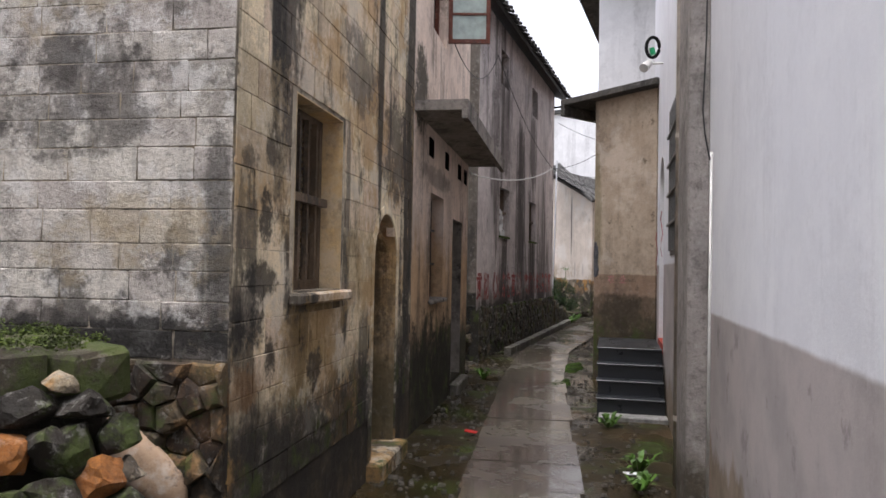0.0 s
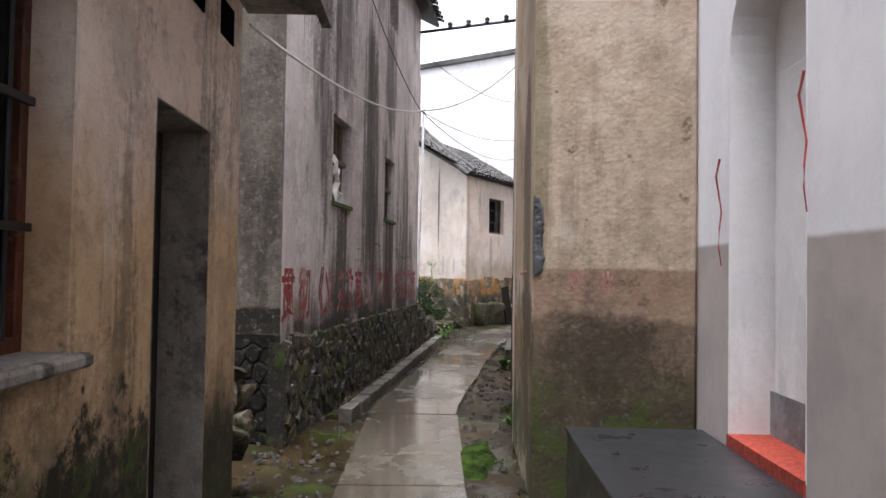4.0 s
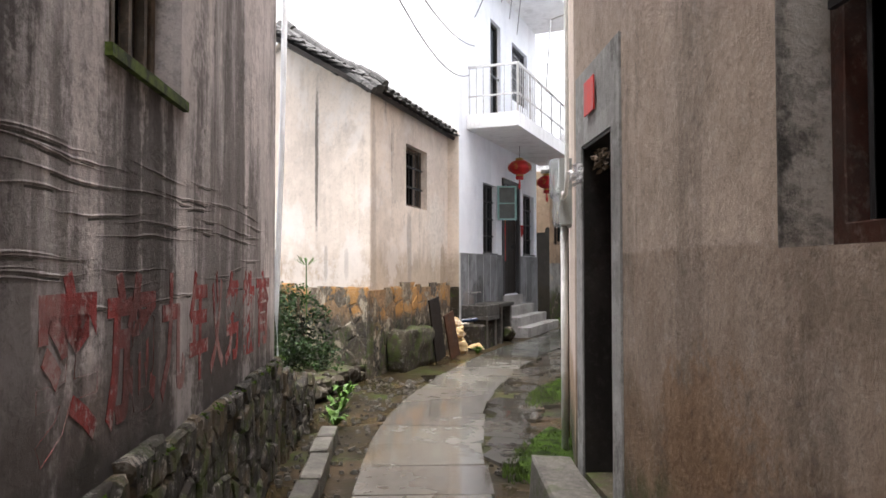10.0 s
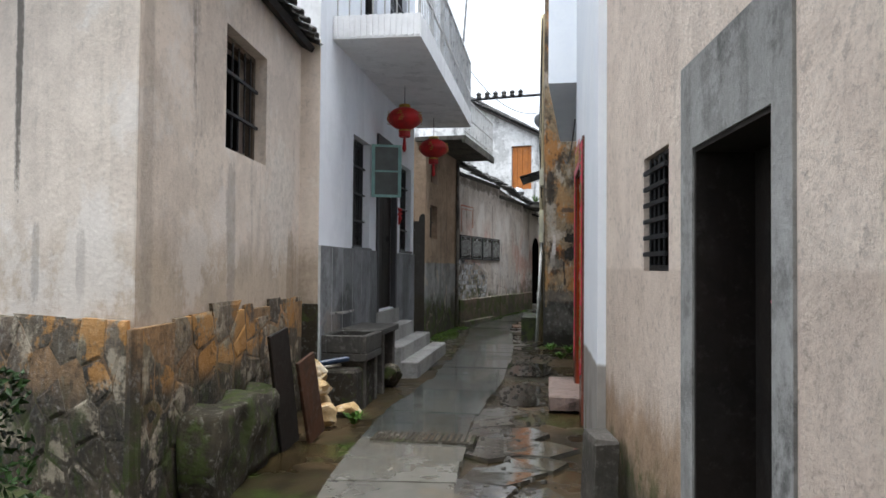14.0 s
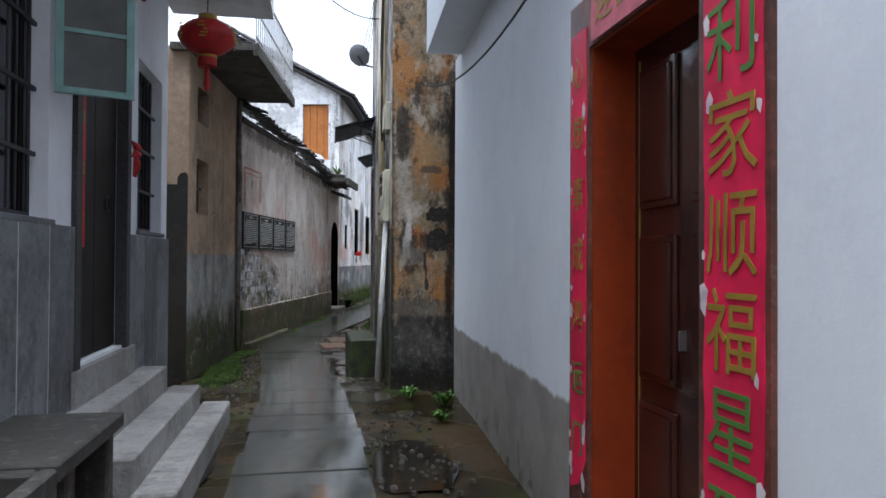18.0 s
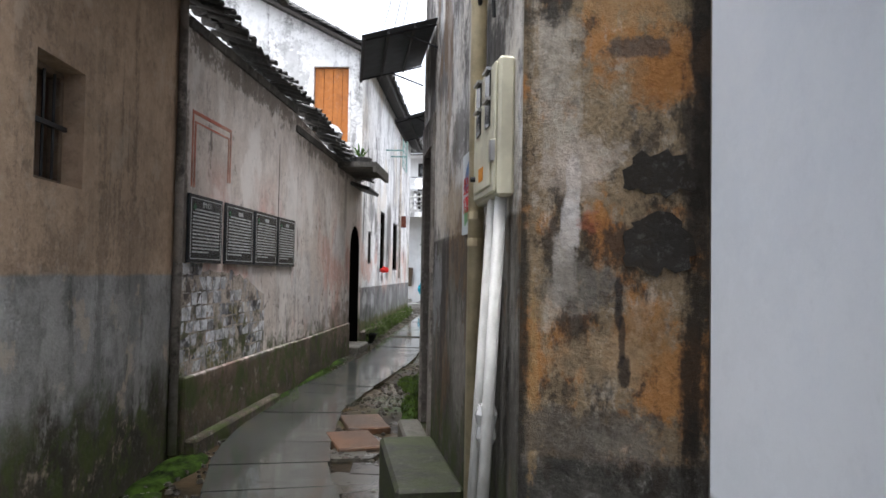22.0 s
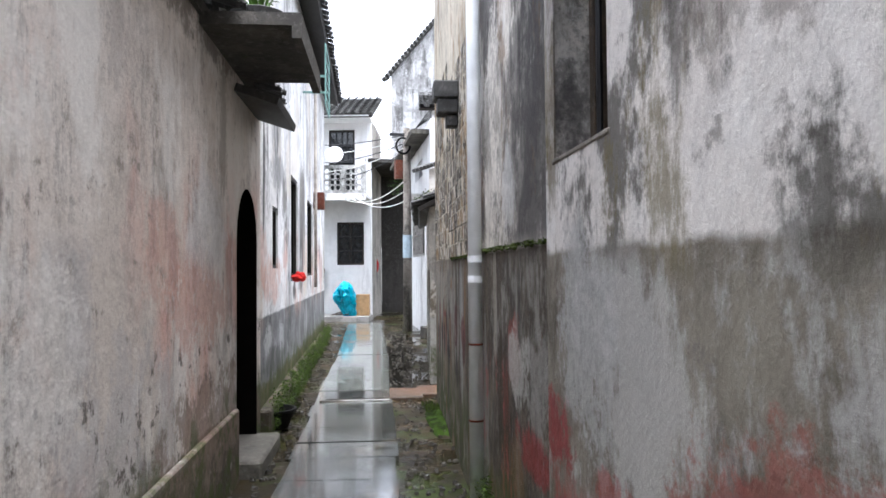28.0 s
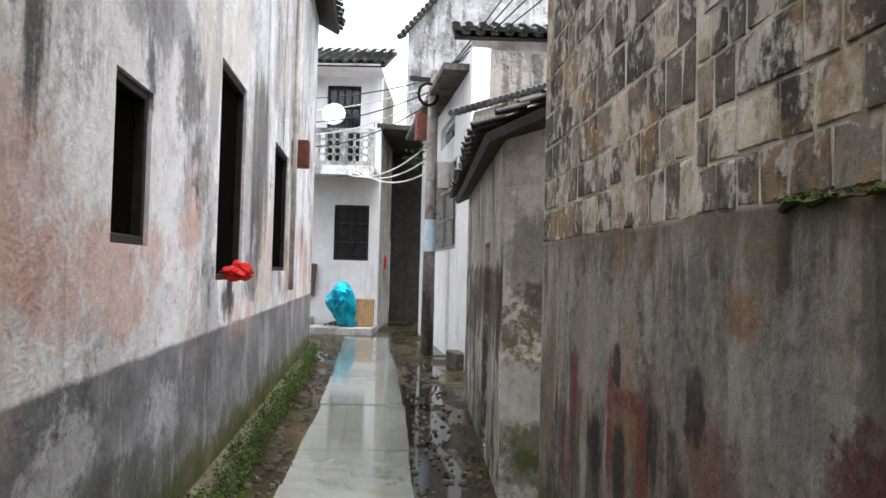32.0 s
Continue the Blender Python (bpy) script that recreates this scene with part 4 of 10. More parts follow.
class Wall:
    """An upright wall along a line of the plan, from a to b. side: -1 if the street lies to the right of that line, 1 if to the left.
    holes: (from, to, sill, head) or with a fifth number, the rise of an arch. top: height along the wall, where it is not level."""

    def __init__(self, parent, name, a, b, z1, side, mat, holes=(), z0=-0.3, thick=0.28, top=None, label="", cuts=(), mitre=0.0):
        self.a, self.b, self.side, self.thick = a, b, side, thick
        self.L = math.hypot(b[0] - a[0], b[1] - a[1])
        self.m = pose(a[0], a[1], 0, 0, 0, heading(a, b))
        top = top or (lambda s: z1)
        us = {0.0, self.L, *cuts}
        for h in holes:
            us |= {h[0], h[1]}
            if len(h) > 4:
                us |= {h[0] + (h[1] - h[0]) * (1 - math.cos(math.pi * k / 14)) / 2 for k in range(15)}
        us = sorted(u for u in us if 0 <= u <= self.L)

        def head(h, u):
            if len(h) < 5:
                return h[3]
            w = (u - (h[0] + h[1]) / 2) / ((h[1] - h[0]) / 2)
            return h[3] - h[4] + h[4] * math.sqrt(max(0, 1 - w * w))
        cols = []
        for ua, ub in zip(us, us[1:]):
            um, lo, col = (ua + ub) / 2, (z0, z0), []
            for h in sorted((h for h in holes if h[0] < um < h[1]), key=lambda h: h[2]):
                if h[2] > lo[0] + 0.001:
                    col.append((lo, (h[2], h[2])))
                lo = (head(h, ua), head(h, ub))
            col.append((lo, (top(ua), top(ub))))
            cols.append((ua, ub, col))
        bm = bmesh.new()
        y1 = -side * thick
        for i, (ua, ub, col) in enumerate(cols):
            for lo, hi in col:
                c = [(ua, 0, lo[0]), (ub, 0, lo[1]), (ub, 0, hi[1]), (ua, 0, hi[0])]
                f = [bm.verts.new(p) for p in c]
                k = [bm.verts.new((p[0] + (mitre if p[0] < 1e-6 else 0), y1, p[2])) for p in c]
                bm.faces.new(f)
                bm.faces.new(k[::-1])
                for e in range(4):
                    if e in (1, 3):
                        j = i + (1 if e == 1 else -1)
                        u = 1 if e == 1 else 0
                        if 0 <= j < len(cols) and any(abs(q[0][1 - u] - lo[u]) < 1e-4 and abs(q[1][1 - u] - hi[u]) < 1e-4 for q in cols[j][2]):
                            continue
                    bm.faces.new((f[e], k[e], k[(e + 1) % 4], f[(e + 1) % 4]))
        bmesh.ops.remove_doubles(bm, verts=bm.verts[:], dist=0.0004)
        self.ob = part(name, bm, mat, parent, label, self.m)

    def on(self, s, z, d=0.0):
        """The pose of a thing on the wall's face, its front towards -y; d: how far it stands out."""
        return self.m @ pose(s, self.side * d, z, 0, 0, 180 if self.side > 0 else 0)

    def xyz(self, s, z, d=0.0):
        return self.m @ Vector((s, self.side * d, z))


def shell(parent, w, depth, z1, mat, near=True, far=True, s0=0.0):
    """The unseen rest of a house behind its front wall: sides, back and flat cover."""
    s, t, L = w.side, w.thick, w.L
    ys = sorted((-s * (t + 0.01), -s * depth))
    specs = [(0.02 + s0, L - 0.02, *sorted((-s * depth, -s * (depth + 0.2))), -0.3, z1 - 0.03)]
    if near:
        specs.append((0.02, 0.2, *ys, -0.3, z1 - 0.03))
    if far:
        specs.append((L - 0.2, L - 0.02, *ys, -0.3, z1 - 0.03))
    for spec in specs:
        part("back_wall", boxes(spec), M["shell"], parent, "", w.m)
    part("roof_slab", boxes((0.03 + s0, L - 0.03, *ys, z1 - 0.2, z1 - 0.04)), M["concrete"], parent, "", w.m)
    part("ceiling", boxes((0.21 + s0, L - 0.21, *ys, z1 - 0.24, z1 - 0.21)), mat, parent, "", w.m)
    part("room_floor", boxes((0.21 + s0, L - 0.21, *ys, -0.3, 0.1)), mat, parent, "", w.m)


def ground_z(y):
    return float(np.interp(y, (-30, 6, 16, 22, 32, 40, 50, 80), (-0.05, -0.02, 0.12, 0.2, 0.28, 0.37, 0.45, 0.5)))


def along(a, d, s, side=0.0):
    return (a[0] + d[0] * s - d[1] * side, a[1] + d[1] * s + d[0] * side)


# ---- the setting: ground and paved path ----
def ground():
    bm = bmesh.new()
    xs = [-300, -120, -50, -25] + [-20 + k * 0.5 for k in range(61)] + [15, 40, 120, 300]
    ys = [-300, -100, -40] + [-10 + k * 0.5 for k in range(141)] + [70, 100, 180, 400]
    grid = []
    for y in ys:
        row = []
        for x in xs:
            near = -21 < x < 11 and -11 < y < 61
            row.append(bm.verts.new((x, y, ground_z(y) - 0.03 + (0.03 * noise.noise((x * 0.9, y * 0.9, 0)) if near else 0))))
        grid.append(row)
    for r0, r1 in zip(grid, grid[1:]):
        for k in range(len(xs) - 1):
            bm.faces.new((r0[k], r0[k + 1], r1[k + 1], r1[k]))
    solo("ground", bm, M["earth"], "wet muddy earth with gravel and patches of moss", "ground", kind="structure", smooth=True)


ground()
PATH_Y = (-6, 0, 4.05, 6.3, 8.3, 11.1, 14.6, 17.1, 18.7, 21, 23, 25, 28.3, 30, 32.4, 34.3, 35.3, 36.2, 38.5, 40.8, 43, 46.4, 47.6, 50.8, 53.2)
PATH_X = (4.3, -0.2, -3.2, -4.85, -6.35, -8.2, -9.8, -10.85, -11.32, -11.66, -11.72, -11.58, -11.6, -11.7, -11.88, -11.68, -11.38, -11.05, -10.42, -9.92, -9.48, -8.7, -8.46, -7.85, -7.35)
PY = np.arange(-6, 53.2, 0.05)
PX = np.convolve(np.pad(np.interp(PY, PATH_Y, PATH_X), 12, mode="edge"), np.ones(25) / 25, "valid")
PX[:12], PX[-12:] = np.interp(PY[:12], PATH_Y, PATH_X), np.interp(PY[-12:], PATH_Y, PATH_X)
PL = np.concatenate(([0], np.cumsum(np.hypot(np.diff(PX), np.diff(PY)))))


def path_at(l):
    x, y = np.interp(l, PL, PX), np.interp(l, PL, PY)
    x2, y2 = np.interp(l + 0.15, PL, PX), np.interp(l + 0.15, PL, PY)
    x1, y1 = np.interp(l - 0.15, PL, PX), np.interp(l - 0.15, PL, PY)
    d = Vector((x2 - x1, y2 - y1)).normalized()
    return Vector((x, y)), d


def path_l(y):
    return float(np.interp(y, PY, PL))


def pave():
    rng = random.Random(5)
    base = thing("pavement", "path of worn rectangular stone slabs, wet with rain", "pavement", kind="structure")
    l, prev = 0.4, None
    while l < PL[-1] - 1:
        y = np.interp(l, PL, PY)
        size = rng.uniform(0.74, 0.96) if y < 10 else rng.uniform(0.5, 0.68)
        if y > 41:
            size *= 1.5
        w0, w1 = (0.44 + rng.uniform(-0.02, 0.02) for _ in range(2))
        tilt = rng.uniform(-0.012, 0.012)
        bm = bmesh.new()
        top, low = [], []
        h = rng.uniform(-0.004, 0.004)
        for q, (ll, ww) in enumerate(((l + 0.007, -w0), (l + 0.007, w1), (l + size - 0.007, w1), (l + size - 0.007, -w0))):
            c, d = path_at(ll)
            n = Vector((d.y, -d.x))
            p = c + n * ww + d * (tilt * (1 if ww > 0 else -1))
            z = ground_z(p.y) + 0.012 + h
            top.append((p.x, p.y, z))
            low.append((p.x, p.y, z - 0.09))
        vt = [bm.verts.new(p) for p in top]
        vl = [bm.verts.new(p) for p in low]
        bm.faces.new(vt)
        bm.faces.new(vl[::-1])
        for q in range(4):
            bm.faces.new((vt[q], vl[q], vl[(q + 1) % 4], vt[(q + 1) % 4]))
        part("slab", bm, M["slab_dry"] if y < 11.5 else M["slab_grey"] if y < 21.5 else M["slab_wet"] if y < 41 else M["slab_smooth"], base)
        l += size


# ---- the houses: walls and openings ----
stone_house = thing("stone_house", "old house of weathered stone blocks with black rain streaks", "house", pose(*A0, 0))
A_HOLES = [(0.72, 1.55, 1.43, 2.54), (2.36, 3.10, 0.08, 2.02, 0.40)]
w_a = Wall(stone_house, "front_wall", along(A0, UA, 0.006), along(A0, UA, 3.73), 6.3, -1, M["mortar"], A_HOLES, thick=0.34)
w_ae = Wall(stone_house, "end_wall", along(A0, UA, 0, 0.006), along(A0, UA, 0, 4.2), 6.3, 1, M["mortar"], thick=0.3)
shell(stone_house, w_a, 3.0, 6.3, M["void"], near=False)

start_house = thing("start_house", "plain plastered house on the near side of the lane", "house", pose(-2.2, -1.6, 0))
w_st = Wall(start_house, "front_wall", (4.6, -10.4), (-2.3, -1.2), 4.2, -1, M["shell"])
Wall(start_house, "side_wall", (-2.306, -1.2), (-6.6, -4.0), 4.2, -1, M["shell"])
part("roof_slab", boxes((0.0, 11.4, 0.0, 3.2, 4.22, 4.35)), M["concrete"], start_house, "", w_st.m)

plaster_house = thing("plaster_house", "old house with stained plaster walls and a concrete door canopy", "house", pose(*along(A0, UA, 3.735), 0))
w_a2 = Wall(plaster_house, "front_wall", along(A0, UA, 3.735), along(A0, UA, 7.5), 6.1, -1, M["plaster_a"],
            [(0.90, 1.71, 1.24, 2.41), (2.41, 3.17, 0.15, 2.22), (0.9, 1.7, 4.2, 5.4)])
shell(plaster_house, w_a2, 3.0, 6.1, M["void"])

slogan_house = thing("slogan_house", "tall two-storey house with streaked grey plaster and a red painted slogan", "house", pose(*C0, 0))
w_c = Wall(slogan_house, "front_wall", along(C0, UC, 0.006), along(C0, UC, 7.41), 6.35, -1, M["slogan_wall"],
           [(1.52, 2.30, 2.24, 3.19), (4.28, 5.05, 2.25, 3.16), (1.52, 2.15, 5.2, 5.88), (4.45, 5.1, 5.2, 5.85)])
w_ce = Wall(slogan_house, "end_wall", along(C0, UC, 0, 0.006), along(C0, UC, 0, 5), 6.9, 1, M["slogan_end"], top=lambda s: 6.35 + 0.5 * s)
shell(slogan_house, w_c, 3.5, 6.35, M["void"], near=False)

D0 = (-12.83, 19.83)
cream_house = thing("cream_house", "low cream plastered house with a rubble foot and tiled roof", "house", pose(*D0, 0))
w_d = Wall(cream_house, "front_wall", (-12.832, 19.836), (-13.1, 23.19), 3.95, -1, M["cream"], [(1.3, 2.25, 2.48, 3.4)], mitre=0.17)
w_dg = Wall(cream_house, "gable_wall", (-12.836, 19.832), (-17.5, 21.8), 3.9, 1, M["cream_gable"], top=lambda s: 3.9 + 0.56 * min(s, 2.05) - 0.36 * max(0, s - 2.05), cuts=(2.05,), mitre=0.17)
shell(cream_house, w_d, 2.2, 3.95, M["void"], near=False, s0=1.4)

F0 = (-12.9, 23.2)
balcony_house = thing("balcony_house", "two-storey whitewashed house with a granite dado, balcony and lanterns", "house", pose(*F0, 0))
w_f = Wall(balcony_house, "front_wall", (-12.9, 23.206), (-12.9, 28.38), 7.75, -1, M["whitewash_f"],
           [(1.28, 2.08, 1.85, 3.2), (2.55, 3.6, 1.02, 3.3), (4.02, 4.92, 1.87, 3.24), (1.75, 2.4, 4.3, 6.5), (3.2, 4.4, 5.2, 6.45)])
w_fe = Wall(balcony_house, "side_wall", (-12.906, 23.2), (-21, 23.2), 7.75, 1, M["white"])
shell(balcony_house, w_f, 3.2, 7.75, M["void"], near=False)

J0 = (-12.95, 29.88)
UJ = (0.1175, 0.9931)
brown_house = thing("brown_house", "brown plastered house with grey cement dado and concrete balcony", "house", pose(*J0, 0))
w_j = Wall(brown_house, "front_wall", along(J0, UJ, 0.006), along(J0, UJ, 2.46), 4.1, -1, M["brown"], [(0.33, 0.86, 2.19, 2.85), (0.36, 0.86, 3.3, 3.72)])
w_je = Wall(brown_house, "end_wall", along(J0, UJ, 0, 0.006), along(J0, UJ, 0, 4), 4.1, 1, M["brown"])
shell(brown_house, w_j, 2.5, 4.1, M["void"], near=False)

K0, K1, K2 = (-12.6, 32.33), (-11.9, 35.42), (-10.875, 40.14)
plaque_yard = thing("courtyard_wall", "flaking plastered courtyard wall with tiled coping and an arched gateway", "wall", pose(*K0, 0))
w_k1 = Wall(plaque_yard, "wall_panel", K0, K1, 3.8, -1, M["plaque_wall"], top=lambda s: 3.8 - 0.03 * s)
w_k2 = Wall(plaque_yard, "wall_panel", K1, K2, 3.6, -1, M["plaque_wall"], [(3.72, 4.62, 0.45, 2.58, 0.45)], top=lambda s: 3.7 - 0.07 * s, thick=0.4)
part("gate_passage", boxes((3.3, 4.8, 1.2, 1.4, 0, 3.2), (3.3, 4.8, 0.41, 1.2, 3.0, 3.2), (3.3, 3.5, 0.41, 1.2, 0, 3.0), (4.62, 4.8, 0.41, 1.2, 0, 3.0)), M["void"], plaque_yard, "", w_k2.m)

lime_house = thing("limewash_house", "tall limewashed house with black mildew and faded red paint", "house", pose(*L0, 0))
w_l = Wall(lime_house, "front_wall", along(L0, UL, 0.006), along(L0, UL, 10.2), 5.95, -1, M["limewash"],
           [(1.04, 1.5, 1.93, 2.6), (2.9, 3.8, 1.76, 3.18), (5.47, 6.6, 1.82, 3.1)])
w_le = Wall(lime_house, "gable_wall", along(L0, UL, 0, 0.006), along(L0, UL, 0, 6.4), 6, 1, M["limewash_up"], [(0.22, 0.95, 4.23, 5.68)],
            top=lambda s: 6.0 + 0.55 * min(s, 3.2) - 0.55 * max(0, s - 3.2), cuts=(3.2,))
shell(lime_house, w_l, 3.0, 5.95, M["void"], near=False)

# the right-hand side
near_house = thing("near_white_house", "plain white-painted house with a grey-pink rendered dado", "house", pose(*along(Q0, UQ, -8), 0))
w_q0 = Wall(near_house, "front_wall", along(Q0, UQ, -9), along(Q0, UQ, 0.05), 8.0, 1, M["white_q_near"])
shell(near_house, w_q0, 3.0, 8.0, M["void"])
white_house = thing("white_house", "white-painted house with a barred steel window and an arched doorway", "house", pose(*along(Q0, UQ, 0.06), 0))
w_q = Wall(white_house, "front_wall", along(Q0, UQ, 0.055), along(Q0, UQ, 6.5), 8.0, 1, M["white_q"],
           [(1.85, 3.16, 1.76, 3.28), (4.17, 4.98, 0.72, 3.02, 0.4)])
shell(white_house, w_q, 3.0, 8.0, M["void"])

B0, B1 = (-5.92, 9.2), (-4.84, 9.03)
ochre_house = thing("ochre_house", "small ochre plastered outbuilding with a flat concrete roof", "house", pose(*B0, 0))
w_b = Wall(ochre_house, "front_wall", along(B0, (0.9878, -0.1554), 0.006), B1, 4.1, -1, M["ochre"], thick=0.2)
w_bs = Wall(ochre_house, "side_wall", along(B0, UQ, 0.006), along(B0, UQ, 1.7), 4.1, 1, M["ochre_side"], thick=0.2)

lane_house = thing("lane_house", "long ochre plastered house with barred windows and dark doorways", "house", pose(*E0, 0))
w_e0 = Wall(lane_house, "end_wall", along(E0, (0.907, 0.421), 0.006), along(E0, (0.907, 0.421), 2.2), 6.8, -1, M["ochre_e"])
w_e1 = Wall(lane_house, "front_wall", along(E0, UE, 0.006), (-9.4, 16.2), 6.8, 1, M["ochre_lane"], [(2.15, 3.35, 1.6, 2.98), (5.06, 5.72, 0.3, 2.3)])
w_e2 = Wall(lane_house, "front_wall", (-9.4, 16.2), (-9.9, 18.3), 6.8, 1, M["ochre_e"])
w_e3 = Wall(lane_house, "front_wall", (-9.9, 18.3), (-10.19, 21.42), 6.8, 1, M["ochre_e"], [(0.17, 1.0, 0.25, 2.13), (1.42, 1.95, 1.61, 2.22)])
shell(lane_house, w_e1, 2.6, 6.8, M["void"])
shell(lane_house, w_e3, 2.2, 6.8, M["void"])

R0, R1 = (-10.25, 21.43), (-10.29, 24.52)
new_house = thing("new_house", "newly whitewashed house with a red-framed doorway", "house", pose(*R0, 0))
w_r = Wall(new_house, "front_wall", R0, R1, 7.0, 1, M["white_r"], [(1.93, 2.86, 0.3, 2.62)], thick=0.3)
w_w2 = Wall(new_house, "front_wall", (-10.25, 24.53), (-10.03, 28.86), 3.8, 1, M["white_r"])
shell(new_house, w_r, 2.6, 7.0, M["void"])
part("overhang", boxes((0.0, 3.9, -0.5, 0.36, 3.75, 6.6)), M["white_r"], new_house, "", w_w2.m)
shell(new_house, w_w2, 2.0, 3.8, M["void"])

G0, G1, G2, H2, M2 = (-10.69, 29.15), (-10.03, 28.87), (-10.6, 32.95), (-9.69, 37.5), (-8.79, 41.48)
rusty_house = thing("stained_house", "old house with rust-brown stained corner and mildewed plaster", "house", pose(*G0, 0))
w_g = Wall(rusty_house, "end_wall", along(G0, (0.9205, -0.3905), 0.006), G1, 6.6, -1, M["rusty"])
w_gs = Wall(rusty_house, "front_wall", along(G0, (0.0225, 0.9997), 0.006), G2, 6.6, 1, M["mildew_g"], [(3.06, 3.67, 0.4, 2.8)])
shell(rusty_house, w_gs, 2.4, 6.6, M["void"])
mildew_house = thing("mildewed_house", "whitewashed house black with mildew above a stained cement dado", "house", pose(*G2, 0))
w_h = Wall(mildew_house, "front_wall", along(G2, (0.196, 0.9806), 0.004), H2, 6.2, 1, M["mildew"], [(2.2, 2.8, 2.3, 3.25)])
HN = (-0.9806 * 0.008, 0.196 * 0.008)
Wall(mildew_house, "plaster_panel", (G2[0] + HN[0], G2[1] + HN[1]), (G2[0] + HN[0] + 0.196 * 2.93, G2[1] + HN[1] + 0.9806 * 2.93), 6.2, 1, M["lime_h"], [(2.2, 2.8, 2.3, 3.25)], thick=0.006, label="paler limewashed panel of plaster")
shell(mildew_house, w_h, 2.4, 6.2, M["void"])
field_house = thing("fieldstone_house", "house of rough squared stones above a cement-rendered base", "house", pose(*H2, 0))
w_m = Wall(field_house, "front_wall", along(H2, (0.2206, 0.9754), 0.004), M2, 6.0, 1, M["field_wall"], thick=0.3)
shell(field_house, w_m, 2.4, 6.0, M["void"])

N0, N1 = (-8.5, 42.75), (-7.5, 46.4)
hut = thing("tiled_hut", "low plastered hut under a mossy tiled roof", "house", pose(*N0, 0))
w_n = Wall(hut, "side_wall", along(N0, (0.264, 0.9644), 0.006), N1, 2.75, 1, M["hut"], [(0.9, 1.35, 0.45, 2.1)])
w_ne = Wall(hut, "end_wall", along(N0, (0.93, -0.37), 0.006), along(N0, (0.93, -0.37), 2.4), 3.2, -1, M["hut_end"], top=lambda s: 2.75 + 0.3 * s)
shell(hut, w_n, 2.0, 2.75, M["void"])

W0, W1 = (-6.85, 48.3), (-5.9, 54.5)
far_white = thing("far_white_house", "white two-storey house with a barred ground-floor window", "house", pose(*W0, 0))
w_w = Wall(far_white, "front_wall", W0, W1, 5.2, 1, M["white"], [(1.15, 3.6, 2.25, 3.75), (1.5, 3.2, 4.15, 4.55)])
shell(far_white, w_w, 2.6, 5.2, M["void"])

Z0, Z1 = (-8.95, 55.6), (-6.82, 54.9)
end_house = thing("end_house", "white house closing the lane, with an ornate balcony and tiled roof", "house", pose(*Z0, 0))
w_z = Wall(end_house, "front_wall", Z0, Z1, 6.6, -1, M["white"], [(1.2, 2.02, 2.07, 3.37), (0.95, 1.75, 4.2, 6.2)])
shell(end_house, w_z, 3.0, 6.6, M["void"])
back_house = thing("back_house", "dark weathered house at the end of a side passage", "house", pose(-6.6, 58, 0))
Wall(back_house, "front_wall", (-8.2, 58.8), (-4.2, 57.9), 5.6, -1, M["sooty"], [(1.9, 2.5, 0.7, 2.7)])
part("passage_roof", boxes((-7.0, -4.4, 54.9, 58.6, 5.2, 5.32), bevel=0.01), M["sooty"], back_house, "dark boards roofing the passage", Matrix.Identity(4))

# ---- kinds of parts ----


def lettering(text, size, mat, name, parent, m, depth=0.003, label="", wide=1.0, tall=1.0, bold=0.0):
    """Written characters as a flat mesh; m: pose of the text's centre, its face towards -y."""
    cu = bpy.data.curves.new(name, "FONT")
    cu.body, cu.size, cu.extrude, cu.align_x, cu.align_y, cu.resolution_u, cu.offset = text, size, depth, "CENTER", "CENTER", 2, bold
    tmp = bpy.data.objects.new(name, cu)
    scene.collection.objects.link(tmp)
    bpy.context.view_layer.update()
    me = bpy.data.meshes.new_from_object(tmp.evaluated_get(bpy.context.evaluated_depsgraph_get()))
    bpy.data.objects.remove(tmp)
    me.transform(pose(0, 0, 0, 90) @ Matrix.Diagonal((wide, tall, 1, 1)))
    me.materials.clear()
    me.materials.append(mat)
    return part(name, me, mat, parent, label, m)


